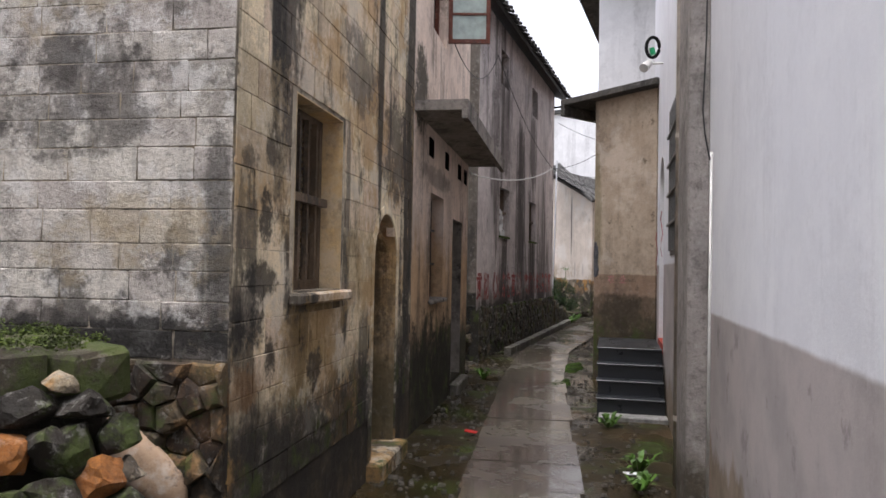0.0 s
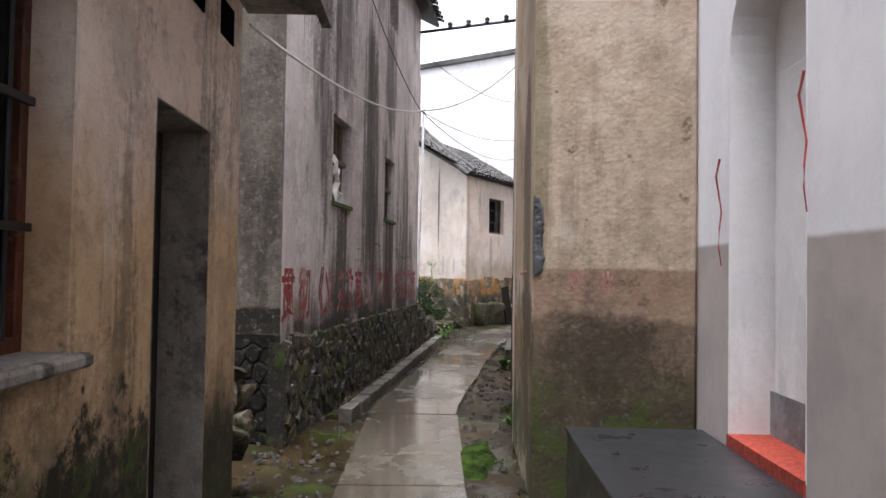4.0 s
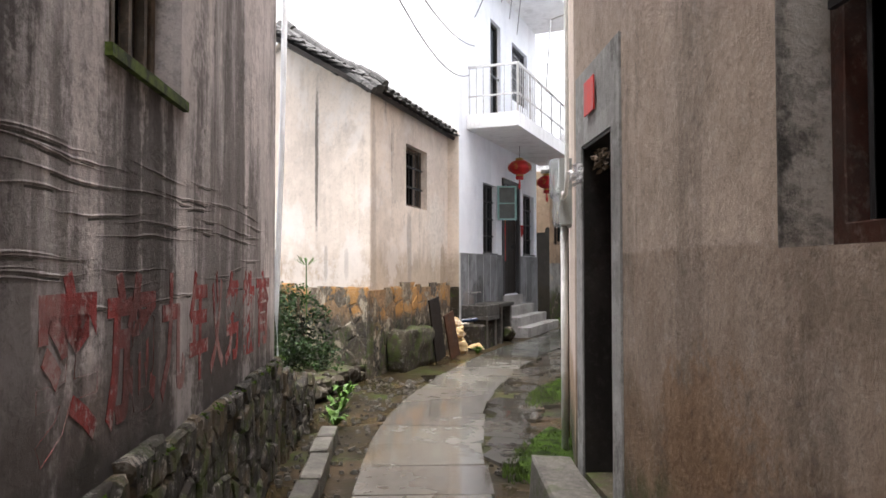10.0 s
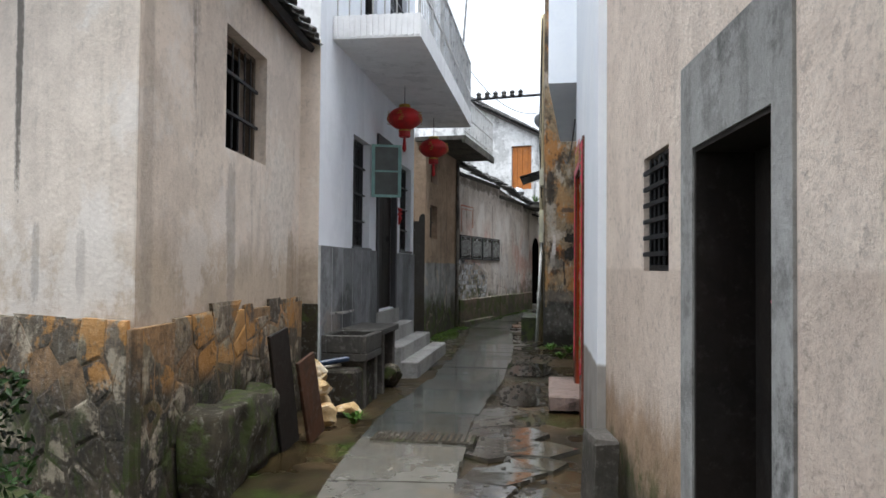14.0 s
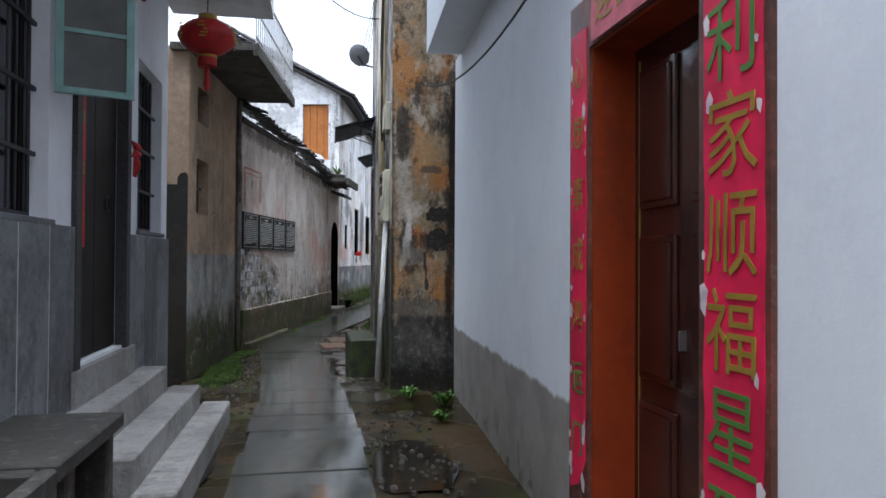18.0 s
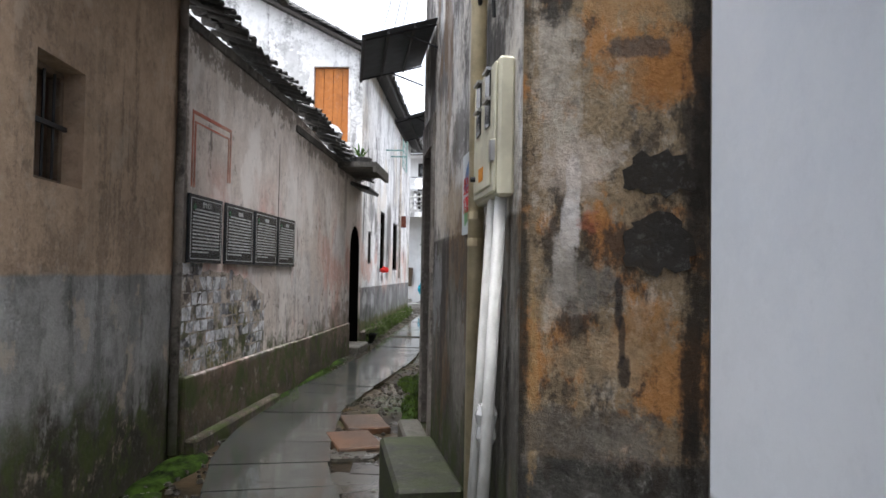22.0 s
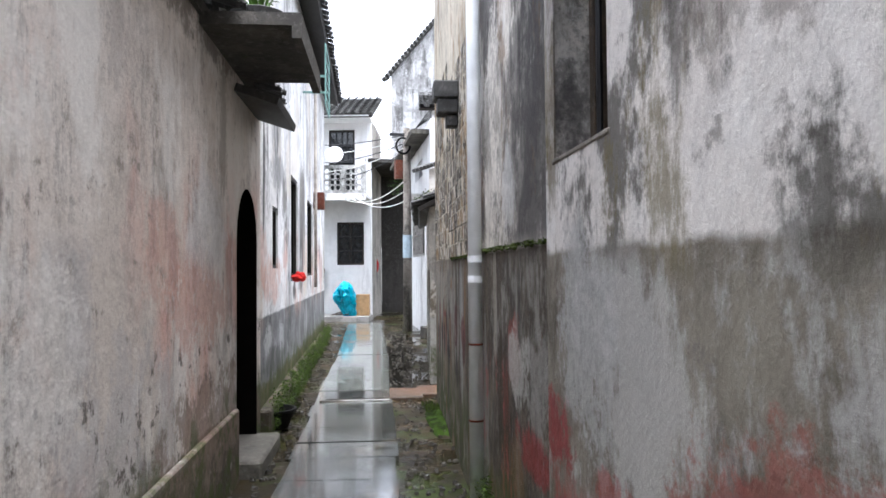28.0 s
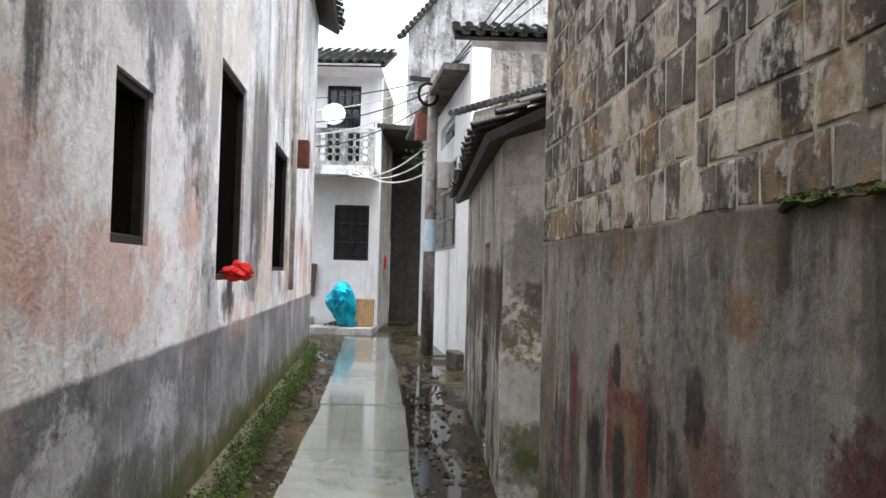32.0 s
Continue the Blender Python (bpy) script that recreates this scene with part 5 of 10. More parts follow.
def window(house, w, hole, inset, frame_mat, bar_mat, up=4, across=1, pane=None, fw=0.05, bar=0.012, square=False, label="", split=0):
    """A window in an opening: frame, dark panes, bars up and across."""
    W_, H_ = hole[1] - hole[0], hole[3] - hole[2]
    m = w.on((hole[0] + hole[1]) / 2, hole[2], -inset)
    x, h = W_ / 2, H_
    bm = bmesh.new()
    loops = [[bm.verts.new((sx * (x - i), y, i + (h - 2 * i) * sz)) for sx, sz in ((-1, 0), (1, 0), (1, 1), (-1, 1))] for i, y in ((0, 0.04), (0, -0.026), (0.004, -0.03), (fw - 0.004, -0.03), (fw, -0.026), (fw, 0.04))]
    for r0, r1 in zip(loops, loops[1:] + loops[:1]):
        for k in range(4):
            bm.faces.new((r0[k], r0[(k + 1) % 4], r1[(k + 1) % 4], r1[k]))
    win = part("window", bm, frame_mat, house, label, m)
    for k in range(split):
        c = -x + (k + 1) * 2 * x / (split + 1)
        part("mullion", boxes((c - fw * 0.45, c + fw * 0.45, -0.025, 0.035, fw, h - fw), bevel=0.003), frame_mat, win, "", m)
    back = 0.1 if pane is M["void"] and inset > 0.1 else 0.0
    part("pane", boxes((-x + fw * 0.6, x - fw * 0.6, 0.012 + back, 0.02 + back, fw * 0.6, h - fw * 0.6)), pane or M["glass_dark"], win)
    up_me = mesh_of(boxes((-bar, bar, -bar, bar, fw, h - fw)) if square else pipe([(0, 0, fw), (0, 0, h - fw)], bar, 6), "bar", bar_mat)
    for k in range(up):
        c = -x + fw + (k + 1) * (2 * x - 2 * fw) / (up + 1)
        part("bar", up_me, bar_mat, win, "", m @ pose(c, -0.05, 0))
    if across:
        ac_me = mesh_of(boxes((-x + fw, x - fw, -bar * 1.3, bar * 1.3, -bar * 1.6, bar * 1.6)), "rail", bar_mat)
        for k in range(across):
            part("rail", ac_me, bar_mat, win, "", m @ pose(0, -0.055 - bar, (k + 1) * h / (across + 1)))
    return win


def door(house, w, hole, inset, mat, planks=4, label="", paper=None, ring=False):
    W_, H_ = hole[1] - hole[0], hole[3] - hole[2]
    m = w.on((hole[0] + hole[1]) / 2, hole[2], -inset)
    x = W_ / 2
    leaf = part("door", boxes((-x + 0.002, x - 0.002, 0.03, 0.06, 0, H_ - 0.002)), mat, house, label, m)
    step = (W_ - 0.01) / planks
    me = mesh_of(boxes((0.004, step - 0.004, 0.0, 0.03, 0.01, H_ - 0.02), bevel=0.004), "plank", mat)
    for k in range(planks):
        part("plank", me, mat, leaf, "", m @ pose(-x + 0.005 + k * step, 0, 0))
    if ring:
        tor = [(0.05 * math.cos(a), -0.03, 0.05 * math.sin(a)) for a in (2 * math.pi * k / 16 for k in range(17))]
        part("ring_handle", pipe(tor, 0.008, 6), M["iron"], leaf, "black iron ring", m @ pose(x * 0.35, 0, 1.0))
    if paper:
        px, pw, z0, z1, text, ink = paper
        sheet = part("paper_strip", boxes((px - pw / 2, px + pw / 2, -0.004, -0.001, z0, z1)), M["door_red"], leaf, "red paper strip with written characters", m)
        for k, ch in enumerate(text):
            lettering(ch, pw * 0.75, ink, "character", sheet, m @ pose(px, -0.006, z1 - (z1 - z0) * (k + 0.5) / len(text)), 0.001)
    return leaf


def lining(house, w, hole, mat, t=0.008, label="", sill=True, name="reveal"):
    """Thin render on the sides of an opening, a hair proud of the wall's own."""
    d = w.thick * w.side
    y0, y1 = sorted((0.002 * w.side, -d))
    a, b, z0, z1 = hole[:4]
    specs = [(a, a + t, y0, y1, z0, z1), (b - t, b, y0, y1, z0, z1)]
    if len(hole) > 4:
        specs = [(a, a + t, y0, y1, z0, z1 - hole[4]), (b - t, b, y0, y1, z0, z1 - hole[4])]
    else:
        specs.append((a + t, b - t, y0, y1, z1 - t, z1))
    bm = boxes(*specs)
    if len(hole) > 4:
        r, c, n = (b - a) / 2, (a + b) / 2, 14
        pts = [(c - r * math.cos(math.pi * k / n), z1 - hole[4] + hole[4] * math.sin(math.pi * k / n)) for k in range(n + 1)]
        inn = [(c - (r - t) * math.cos(math.pi * k / n), z1 - hole[4] + (hole[4] - t) * math.sin(math.pi * k / n)) for k in range(n + 1)]
        for k in range(n):
            q = [bm.verts.new((p[0], y, p[1])) for y in (y0, y1) for p in (pts[k], pts[k + 1], inn[k + 1], inn[k])]
            for f in ((0, 1, 2, 3), (7, 6, 5, 4), (2, 6, 7, 3), (0, 4, 5, 1)):
                bm.faces.new([q[i] for i in f])
    bmesh.ops.remove_doubles(bm, verts=bm.verts[:], dist=0.0005)
    return part(name, bm, mat, house, label, w.m)


def surround(x0, x1, a, b, z0, head, z1, y0, y1):
    """The frame round a doorway in one piece: two jambs and a lintel."""
    bm = bmesh.new()
    shape = [(x0, z0), (a, z0), (a, head), (b, head), (b, z0), (x1, z0), (x1, z1), (x0, z1)]
    v = [[bm.verts.new((x, y, z)) for x, z in shape] for y in (y0, y1)]
    for k in range(8):
        n = (k + 1) % 8
        bm.faces.new((v[0][k], v[0][n], v[1][n], v[1][k]))
    for layer in v:
        for q in ((0, 1, 2, 7), (7, 2, 3, 6), (3, 4, 5, 6)):
            bm.faces.new([layer[i] for i in q])
    return bm


def block_meshes(name, mat, n=5, bevel=0.07, jitter=0.05, seed=1):
    """Rough unit blocks, shared by the pieces of a wall."""
    rng = random.Random(seed)
    out = []
    for _ in range(n):
        bm = bmesh.new()
        box(bm, -0.5, 0.5, -0.5, 0.5, -0.5, 0.5, bevel=bevel)
        for v in bm.verts:
            v.co += Vector([rng.uniform(-jitter, jitter) for _ in range(3)])
        out.append(mesh_of(bm, name, mat))
    return out


def rock_meshes(name, mat, n=4, seed=1):
    """Natural stones: a ball cut by a few random planes and roughened."""
    rng = random.Random(seed)
    out = []
    for i in range(n):
        bm = bmesh.new()
        bmesh.ops.create_icosphere(bm, subdivisions=3, radius=0.6)
        cuts = [(Vector([rng.gauss(0, 1) for _ in range(3)]).normalized(), rng.uniform(0.30, 0.44)) for _ in range(12)]
        for v in bm.verts:
            for d, h in cuts:
                over = v.co.dot(d) - h
                if over > 0:
                    v.co -= d * over * 0.92
            v.co *= 1 + 0.16 * noise.noise(v.co * 3.4 + Vector((i * 7, seed, 0))) + 0.09 * noise.noise(v.co * 9)
        out.append(mesh_of(bm, name, mat))
    return out


def piece(name, me, parent, m):
    ob = new(name, me)
    ob.parent = parent
    ob.matrix_basis = WORLD[parent.name].inverted() @ m
    return ob


def courses(w, parent, name, meshes, s0, s1, z0, z1, rise, lens, proud, holes=(), seed=1, gap=0.008, tilt=0.0, ztop=None, keep=None):
    """Rows of stones laid on a wall's face, left out where the openings are."""
    rng = random.Random(seed)
    z = z0
    while z < z1 - rise * 0.4:
        h = rise * rng.uniform(0.88, 1.12)
        s = s0 - rng.uniform(0, lens[0] * 0.6)
        while s < s1:
            L = rng.uniform(*lens)
            a, b = max(s, s0), min(s + L, s1)
            s += L
            top = min(z + h, ztop((a + b) / 2) if ztop else z + h)
            for ho in holes:
                if top > ho[2] + 0.02 and z < ho[3] - 0.02:
                    if a < ho[0] < b and b - ho[0] < ho[0] - a + (ho[1] - ho[0]):
                        b = min(b, ho[0] - 0.004)
                    elif a < ho[1] < b:
                        a = max(a, ho[1] + 0.004)
                    elif ho[0] <= a and b <= ho[1]:
                        b = a
            if b - a < 0.05 or top - z < 0.04 or (keep and not keep((a + b) / 2, (z + top) / 2, rng)):
                continue
            d = proud * rng.uniform(0.55, 1.25)
            c = w.xyz((a + b) / 2, (z + top) / 2, d / 2 - 0.03)
            m = Matrix.Translation(c) @ w.m.to_3x3().to_4x4() @ pose(0, 0, 0, 0, rng.uniform(-tilt, tilt), rng.uniform(-tilt, tilt) * 0.4)
            m = m @ Matrix.Diagonal((b - a - gap, d + 0.06, top - z - gap, 1))
            piece(name, rng.choice(meshes), parent, m)
        z += h


def cell(seeds, k, lim):
    """The patch of a wall's face nearest to one of the seeds, cut out of a box round it."""
    cx, cz = seeds[k]
    poly = [(cx - lim, cz - lim), (cx + lim, cz - lim), (cx + lim, cz + lim), (cx - lim, cz + lim)]
    for j, (qx, qz) in enumerate(seeds):
        if j == k or abs(qx - cx) > 2 * lim or abs(qz - cz) > 2 * lim:
            continue
        nx, nz = qx - cx, qz - cz
        h = (qx * qx + qz * qz - cx * cx - cz * cz) / 2
        out = []
        for a, b in zip(poly, poly[1:] + poly[:1]):
            da, db = a[0] * nx + a[1] * nz - h, b[0] * nx + b[1] * nz - h
            if da <= 0:
                out.append(a)
            if da * db < 0:
                t = da / (da - db)
                out.append((a[0] + (b[0] - a[0]) * t, a[1] + (b[1] - a[1]) * t))
        poly = out
        if len(poly) < 3:
            return []
    return poly


def rubble(w, parent, name, mat, s0, s1, z0, z1, sx, sz, proud, gap, seed=1, top=0.0, keep=None, base=0.0):
    """Irregular stones bedded in mortar on a wall's face, every one with its own outline."""
    rng = random.Random(seed)
    seeds = []
    nz = max(1, round((z1 - z0) / sz))
    for j in range(nz):
        n = max(1, round((s1 - s0) / (sx * rng.uniform(0.85, 1.15))))
        for i in range(n):
            seeds.append((s0 + (i + 0.5 * (j % 2) + rng.uniform(-0.33, 0.33)) * (s1 - s0) / n, z0 + (j + 0.5 + rng.uniform(-0.36, 0.36)) * (z1 - z0) / nz))
    for k in range(len(seeds)):
        if keep and not keep(*seeds[k], rng):
            continue
        poly = cell(seeds, k, 1.1 * max(sx, sz))
        rag = top * noise.noise((seeds[k][0] * 2.1, seed, 0))
        poly = [(min(max(x, s0), s1), min(max(z, z0), z1 + rag)) for x, z in poly]
        if len(poly) < 3:
            continue
        cx, cz = sum(p[0] for p in poly) / len(poly), sum(p[1] for p in poly) / len(poly)
        ext = max(math.hypot(x - cx, z - cz) for x, z in poly)
        if ext < 0.035:
            continue
        d = proud * rng.uniform(0.35, 1.3)
        bm = bmesh.new()
        rings = []
        for f, dd in ((1 - gap / ext, -0.02), (1 - gap / ext, d * 0.45), (0.78 - gap / ext, d)):
            rings.append([bm.verts.new(((x - cx) * f + rng.uniform(-0.006, 0.006), w.side * (base + dd + rng.uniform(-0.2, 0.2) * d * (dd > 0)), (z - cz) * f + rng.uniform(-0.006, 0.006))) for x, z in poly])
        mid = bm.verts.new((rng.uniform(-0.02, 0.02), w.side * (base + d * rng.uniform(0.85, 1.25)), rng.uniform(-0.02, 0.02)))
        n = len(poly)
        for a, b in zip(rings, rings[1:]):
            for i in range(n):
                bm.faces.new((a[i], a[(i + 1) % n], b[(i + 1) % n], b[i]))
        for i in range(n):
            bm.faces.new((rings[-1][i], rings[-1][(i + 1) % n], mid))
        piece(name, mesh_of(bm, name, mat), parent, w.m @ pose(cx, 0, cz))


def tile_field(cols, rows, pitch_x, pitch_y, r, rng, sagging=0.01):
    """Courses of half-round clay tiles in the plane z=0: x along the eaves, y up the slope; one mesh."""
    vs, fs = [], []
    for j in range(rows):
        for i in range(cols):
            hump = (i + j * 0) % 2 == 0
            x, y = i * pitch_x + rng.uniform(-0.012, 0.012), j * pitch_y + rng.uniform(-0.02, 0.02)
            z = (0.03 if hump else 0.0) + rng.uniform(0, sagging)
            L, turn = pitch_y * 1.25, rng.uniform(-0.06, 0.06)
            base = len(vs)
            n = 5
            for layer in (0.0, 0.013):
                for e in (0, 1):
                    for k in range(n):
                        a = math.pi * (0.12 + 0.76 * k / (n - 1))
                        px, pz = -r * math.cos(a), (r * 0.55 * math.sin(a) - r * 0.25) * (1 if hump else -1) + layer
                        yy = y + e * L
                        vs.append((x + px + turn * e * L, yy, z + pz + (0.0 if e == 0 else -0.015) + 0.02 * (1 - e)))
            q = lambda layer, e, k: base + layer * 2 * n + e * n + k
            for k in range(n - 1):
                fs.append((q(1, 0, k), q(1, 0, k + 1), q(1, 1, k + 1), q(1, 1, k)))
                fs.append((q(0, 0, k), q(0, 1, k), q(0, 1, k + 1), q(0, 0, k + 1)))
                fs.append((q(0, 0, k), q(0, 0, k + 1), q(1, 0, k + 1), q(1, 0, k)))
            for k in (0, n - 1):
                fs.append((q(0, 0, k), q(1, 0, k), q(1, 1, k), q(0, 1, k)))
    return vs, fs


def tile_roof(parent, m, width, slope, label="", seed=1, pitch=0.115, course=0.17, name="roof", board=True):
    """A tiled slope whose eaves run along the pose's x; the pose is already tilted to the slope."""
    rng = random.Random(seed)
    bm = boxes((0, width, 0.0, slope, -0.09, -0.03))
    ob = part(name, bm, M["dark_wood"] if board else M["concrete"], parent, label, m)
    vs, fs = tile_field(int(width / pitch), int(slope / course), pitch, course, 0.075, rng)
    me = bpy.data.meshes.new("tiles")
    me.from_pydata([(x + pitch / 2, y - 0.05, z) for x, y, z in vs], [], fs)
    me.materials.append(M["tile"])
    t = part("tiles", me, M["tile"], ob, "dark grey clay tiles", m)
    t["kind"] = "stuff"
    return ob


def bracketed_pipe(name, label, points, r, mat, clips=(), cat="pipe", group=""):
    """A pipe on a wall with its sleeves; clips: points where a sleeve sits."""
    ob = thing(name, label, cat, Matrix.Translation(points[0]), group)
    part("tube", pipe(points, r, 12), mat, ob, "", Matrix.Identity(4), smooth=True)
    for p in clips or [(Vector(points[0]) + Vector(points[1])) / 2]:
        part("sleeve", pipe([Vector(p) - Vector((0, 0, 0.018)), Vector(p) + Vector((0, 0, 0.018))], r * 1.07, 12), mat, ob, "", Matrix.Identity(4))
    return ob


def blades(bm, c, n, h, spread, rng, wide=0.02):
    """A tuft of leaf blades round a point."""
    for _ in range(n):
        a, l = rng.uniform(0, 2 * math.pi), h * rng.uniform(0.5, 1.1)
        o = Vector((math.cos(a), math.sin(a), 0))
        s = Vector((-o.y, o.x, 0)) * wide * rng.uniform(0.5, 1)
        p0 = Vector(c) + o * rng.uniform(0, spread * 0.3)
        p1 = p0 + o * spread * rng.uniform(0.3, 0.8) + Vector((0, 0, l * 0.8))
        p2 = p1 + o * spread * rng.uniform(0.2, 0.6) + Vector((0, 0, l * rng.uniform(-0.2, 0.3)))
        v = [bm.verts.new(q) for q in (p0 - s * 0.3, p0 + s * 0.3, p1 + s, p2, p1 - s)]
        bm.faces.new(v)


def leaves(bm, c, r, n, size, rng, flat=1.0):
    """Many small leaves in an uneven clump."""
    for _ in range(n):
        d = Vector([rng.gauss(0, 1) for _ in range(3)]).normalized() * r * rng.random() ** 0.4
        p = Vector(c) + Vector((d.x, d.y, d.z * flat))
        q = Euler([rng.uniform(0, 6.28) for _ in range(3)]).to_matrix()
        l = size * rng.uniform(0.6, 1.3)
        v = [bm.verts.new(p + q @ Vector(k)) for k in ((0, -l, 0), (l * 0.45, 0, l * 0.12), (0, l, 0), (-l * 0.45, 0, l * 0.12))]
        bm.faces.new(v)


def weed(at, h=0.15, n=14, mat="leaf_bright", seed=1, name="weed", label="small bright green weed growing at the wall foot"):
    rng = random.Random(seed)
    bm = bmesh.new()
    z = ground_z(at[1]) - 0.02 if len(at) < 3 else at[2]
    blades(bm, (0, 0, 0), n, h, h * 0.9, rng, 0.03)
    leaves(bm, (0, 0, h * 0.6), h * 0.7, n, 0.03, rng, 0.6)
    return solo(name, bm, M[mat], label, "plant", pose(at[0], at[1], z), group="weeds along the lane")


# ---- stone house and plaster house ----
lining(stone_house, w_a, A_HOLES[0], M["reveal"], label="ochre stained stone reveal")
lining(stone_house, w_a, A_HOLES[1], M["reveal"], label="ochre stained stone reveal")
win = window(stone_house, w_a, A_HOLES[0], 0.17, M["old_wood"], M["old_wood"], up=4, across=1, pane=M["void"], fw=0.06, bar=0.016, square=True, label="weathered wooden window with upright bars")
slat = mesh_of(boxes((-0.36, 0.36, -0.006, 0.006, -0.007, 0.007)), "louvre_slat", M["old_wood"])
for k in range(22):
    part("louvre_slat", slat, M["old_wood"], win, "", w_a.on(1.135, 1.5 + 0.044 * k, -0.215))
for z in (1.62, 1.84):
    part("lattice_board", boxes((-0.36, 0.36, -0.008, 0.008, -0.045, 0.045)), M["old_wood"], win, "", w_a.on(1.135, z, -0.2))
part("window_sill", boxes((0.66, 1.62, -0.07, 0.0, 1.36, 1.425), bevel=0.012), M["ashlar"], stone_house, "broken stone sill", w_a.m)
arch_door = door(stone_house, w_a, (2.36, 3.10, 0.08, 2.01), 0.25, M["brown_door"], 5, "dark brown plank door in an arch", paper=(0.14, 0.13, 0.8, 1.72, "", M["gold"]))
am = w_a.on(2.73, 0.08, -0.25)
for ch, z in (("财", 1.43), ("旺", 1.29), ("长", 1.15), ("富", 1.01), ("贵", 0.87)):
    lettering(ch, 0.1, M["gold"], "writing", arch_door, am @ pose(0.14, -0.006, z), 0.001, "gold written character")
part("picture_scrap", boxes((0.072, 0.208, -0.007, -0.004, 0.66, 0.82)), M["old_red"], arch_door, "crumpled red and blue paper picture", am)
part("bolt", boxes((-0.35, 0.05, -0.02, 0.0, 0.86, 0.89)), M["iron"], arch_door, "rusty iron bolt", am)
bm = bmesh.new()
rim = [[], []]
for j, (wide, tall_) in enumerate(((0.368, 0.398), (0.435, 0.465))):
    rim[j] = [(2.73 - wide, 0.1)] + [(2.73 - wide * math.cos(math.pi * k / 16) + 0.012 * j * noise.noise((k * 0.9, 2, 0)), 1.62 + tall_ * math.sin(math.pi * k / 16) + 0.012 * j * noise.noise((k * 0.9, 5, 0))) for k in range(17)] + [(2.73 + wide, 0.1)]
rows_ = [[bm.verts.new((x, y, z)) for x, z in line] for line, y in ((rim[0], -0.004), (rim[0], -0.014), (rim[1], -0.009), (rim[1], 0.0))]
for r0, r1 in zip(rows_, rows_[1:]):
    for k in range(18):
        bm.faces.new((r0[k], r0[k + 1], r1[k + 1], r1[k]))
part("arch_rim", bm, M["ashlar"], stone_house, "worn plaster rim round the arch", w_a.m)
part("threshold", boxes((2.28, 3.18, -0.12, 0.2, -0.1, 0.085), bevel=0.015), M["ashlar"], stone_house, "worn stone threshold", w_a.m)

H2_ = (0.90, 1.71, 1.24, 2.41)
lining(plaster_house, w_a2, H2_, M["plaster_a"])
window(plaster_house, w_a2, H2_, 0.17, M["red_wood"], M["iron"], up=6, across=2, fw=0.05, bar=0.008, split=1, label="red-painted wooden window with iron bars")
part("window_sill", boxes((0.84, 1.77, -0.06, 0.0, 1.19, 1.237), (0.9, 1.71, -0.02, 0.26, 1.20, 1.243), bevel=0.012), M["concrete"], plaster_house, "crumbling concrete sill", w_a2.m)
door(plaster_house, w_a2, (2.41, 3.17, 0.15, 2.22), 0.24, M["dark_wood"], 4, "dark wooden door in a deep reveal")
lining(plaster_house, w_a2, (2.41, 3.17, 0.15, 2.22), M["concrete"])
part("doorstep", boxes((2.34, 3.24, -0.12, 0.0, -0.15, 0.12), bevel=0.02), M["kerb"], plaster_house, "worn stone doorstep", w_a2.m)
canopy = part("canopy", boxes((0.02, 3.9, -0.52, 0.0, 3.10, 3.2), (0.02, 3.9, -0.52, -0.46, 3.02, 3.10)), M["concrete"], plaster_house, "stained concrete canopy with mossy edge", w_a2.m)
for k, s in enumerate((0.75, 1.75, 2.75, 3.3)):
    part("vent", boxes((s, s + 0.24, -0.012, -0.003, 2.78, 2.98)), M["void"], plaster_house, "dark square vent", w_a2.m)
window(plaster_house, w_a2, (0.9, 1.7, 4.2, 5.4), 0.12, M["red_wood"], M["iron"], up=0, across=1, split=1, label="upper wooden window")
sash = part("open_sash", boxes((0, 0.5, -0.02, 0.02, 0, 0.05), (0, 0.5, -0.02, 0.02, 1.0, 1.05), (0, 0.05, -0.02, 0.02, 0.05, 1.0), (0.45, 0.5, -0.02, 0.02, 0.05, 1.0), (0.05, 0.45, -0.015, 0.015, 0.34, 0.37), (0.05, 0.45, -0.015, 0.015, 0.67, 0.7)),
            M["red_wood"], plaster_house, "red and green window sash standing open", w_a2.m @ pose(1.72, -0.02, 4.28, 0, 0, -82))
part("pane", boxes((0.05, 0.45, -0.004, 0.004, 0.05, 1.0)), plain("pale_green_glass", (0.30, 0.36, 0.33), 0.12), sash, "pale green glass", WORLD[sash.name])

# ---- slogan house ----
for ho in ((1.52, 2.30, 2.24, 3.19), (4.28, 5.05, 2.25, 3.16)):
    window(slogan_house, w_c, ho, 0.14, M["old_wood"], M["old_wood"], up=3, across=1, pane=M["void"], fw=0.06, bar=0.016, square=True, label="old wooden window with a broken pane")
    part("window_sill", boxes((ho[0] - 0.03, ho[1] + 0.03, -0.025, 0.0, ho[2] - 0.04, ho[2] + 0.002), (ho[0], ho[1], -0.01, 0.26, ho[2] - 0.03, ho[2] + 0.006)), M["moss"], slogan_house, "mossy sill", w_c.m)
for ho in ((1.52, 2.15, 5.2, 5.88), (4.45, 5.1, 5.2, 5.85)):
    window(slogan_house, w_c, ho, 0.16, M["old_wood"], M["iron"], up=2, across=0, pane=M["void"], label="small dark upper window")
rng = random.Random(31)
bm = bmesh.new()
crumple = [[bm.verts.new((1.58 + 0.055 * i + rng.uniform(-0.02, 0.03), 0.02 + rng.uniform(-0.05, 0.05), 2.26 + 0.07 * j + rng.uniform(-0.03, 0.03))) for i in range(6 - j // 3)] for j in range(8)]
for r0, r1 in zip(crumple, crumple[1:]):
    for i in range(len(r1) - 1):
        bm.faces.new((r0[i], r0[i + 1], r1[i + 1], r1[i]))
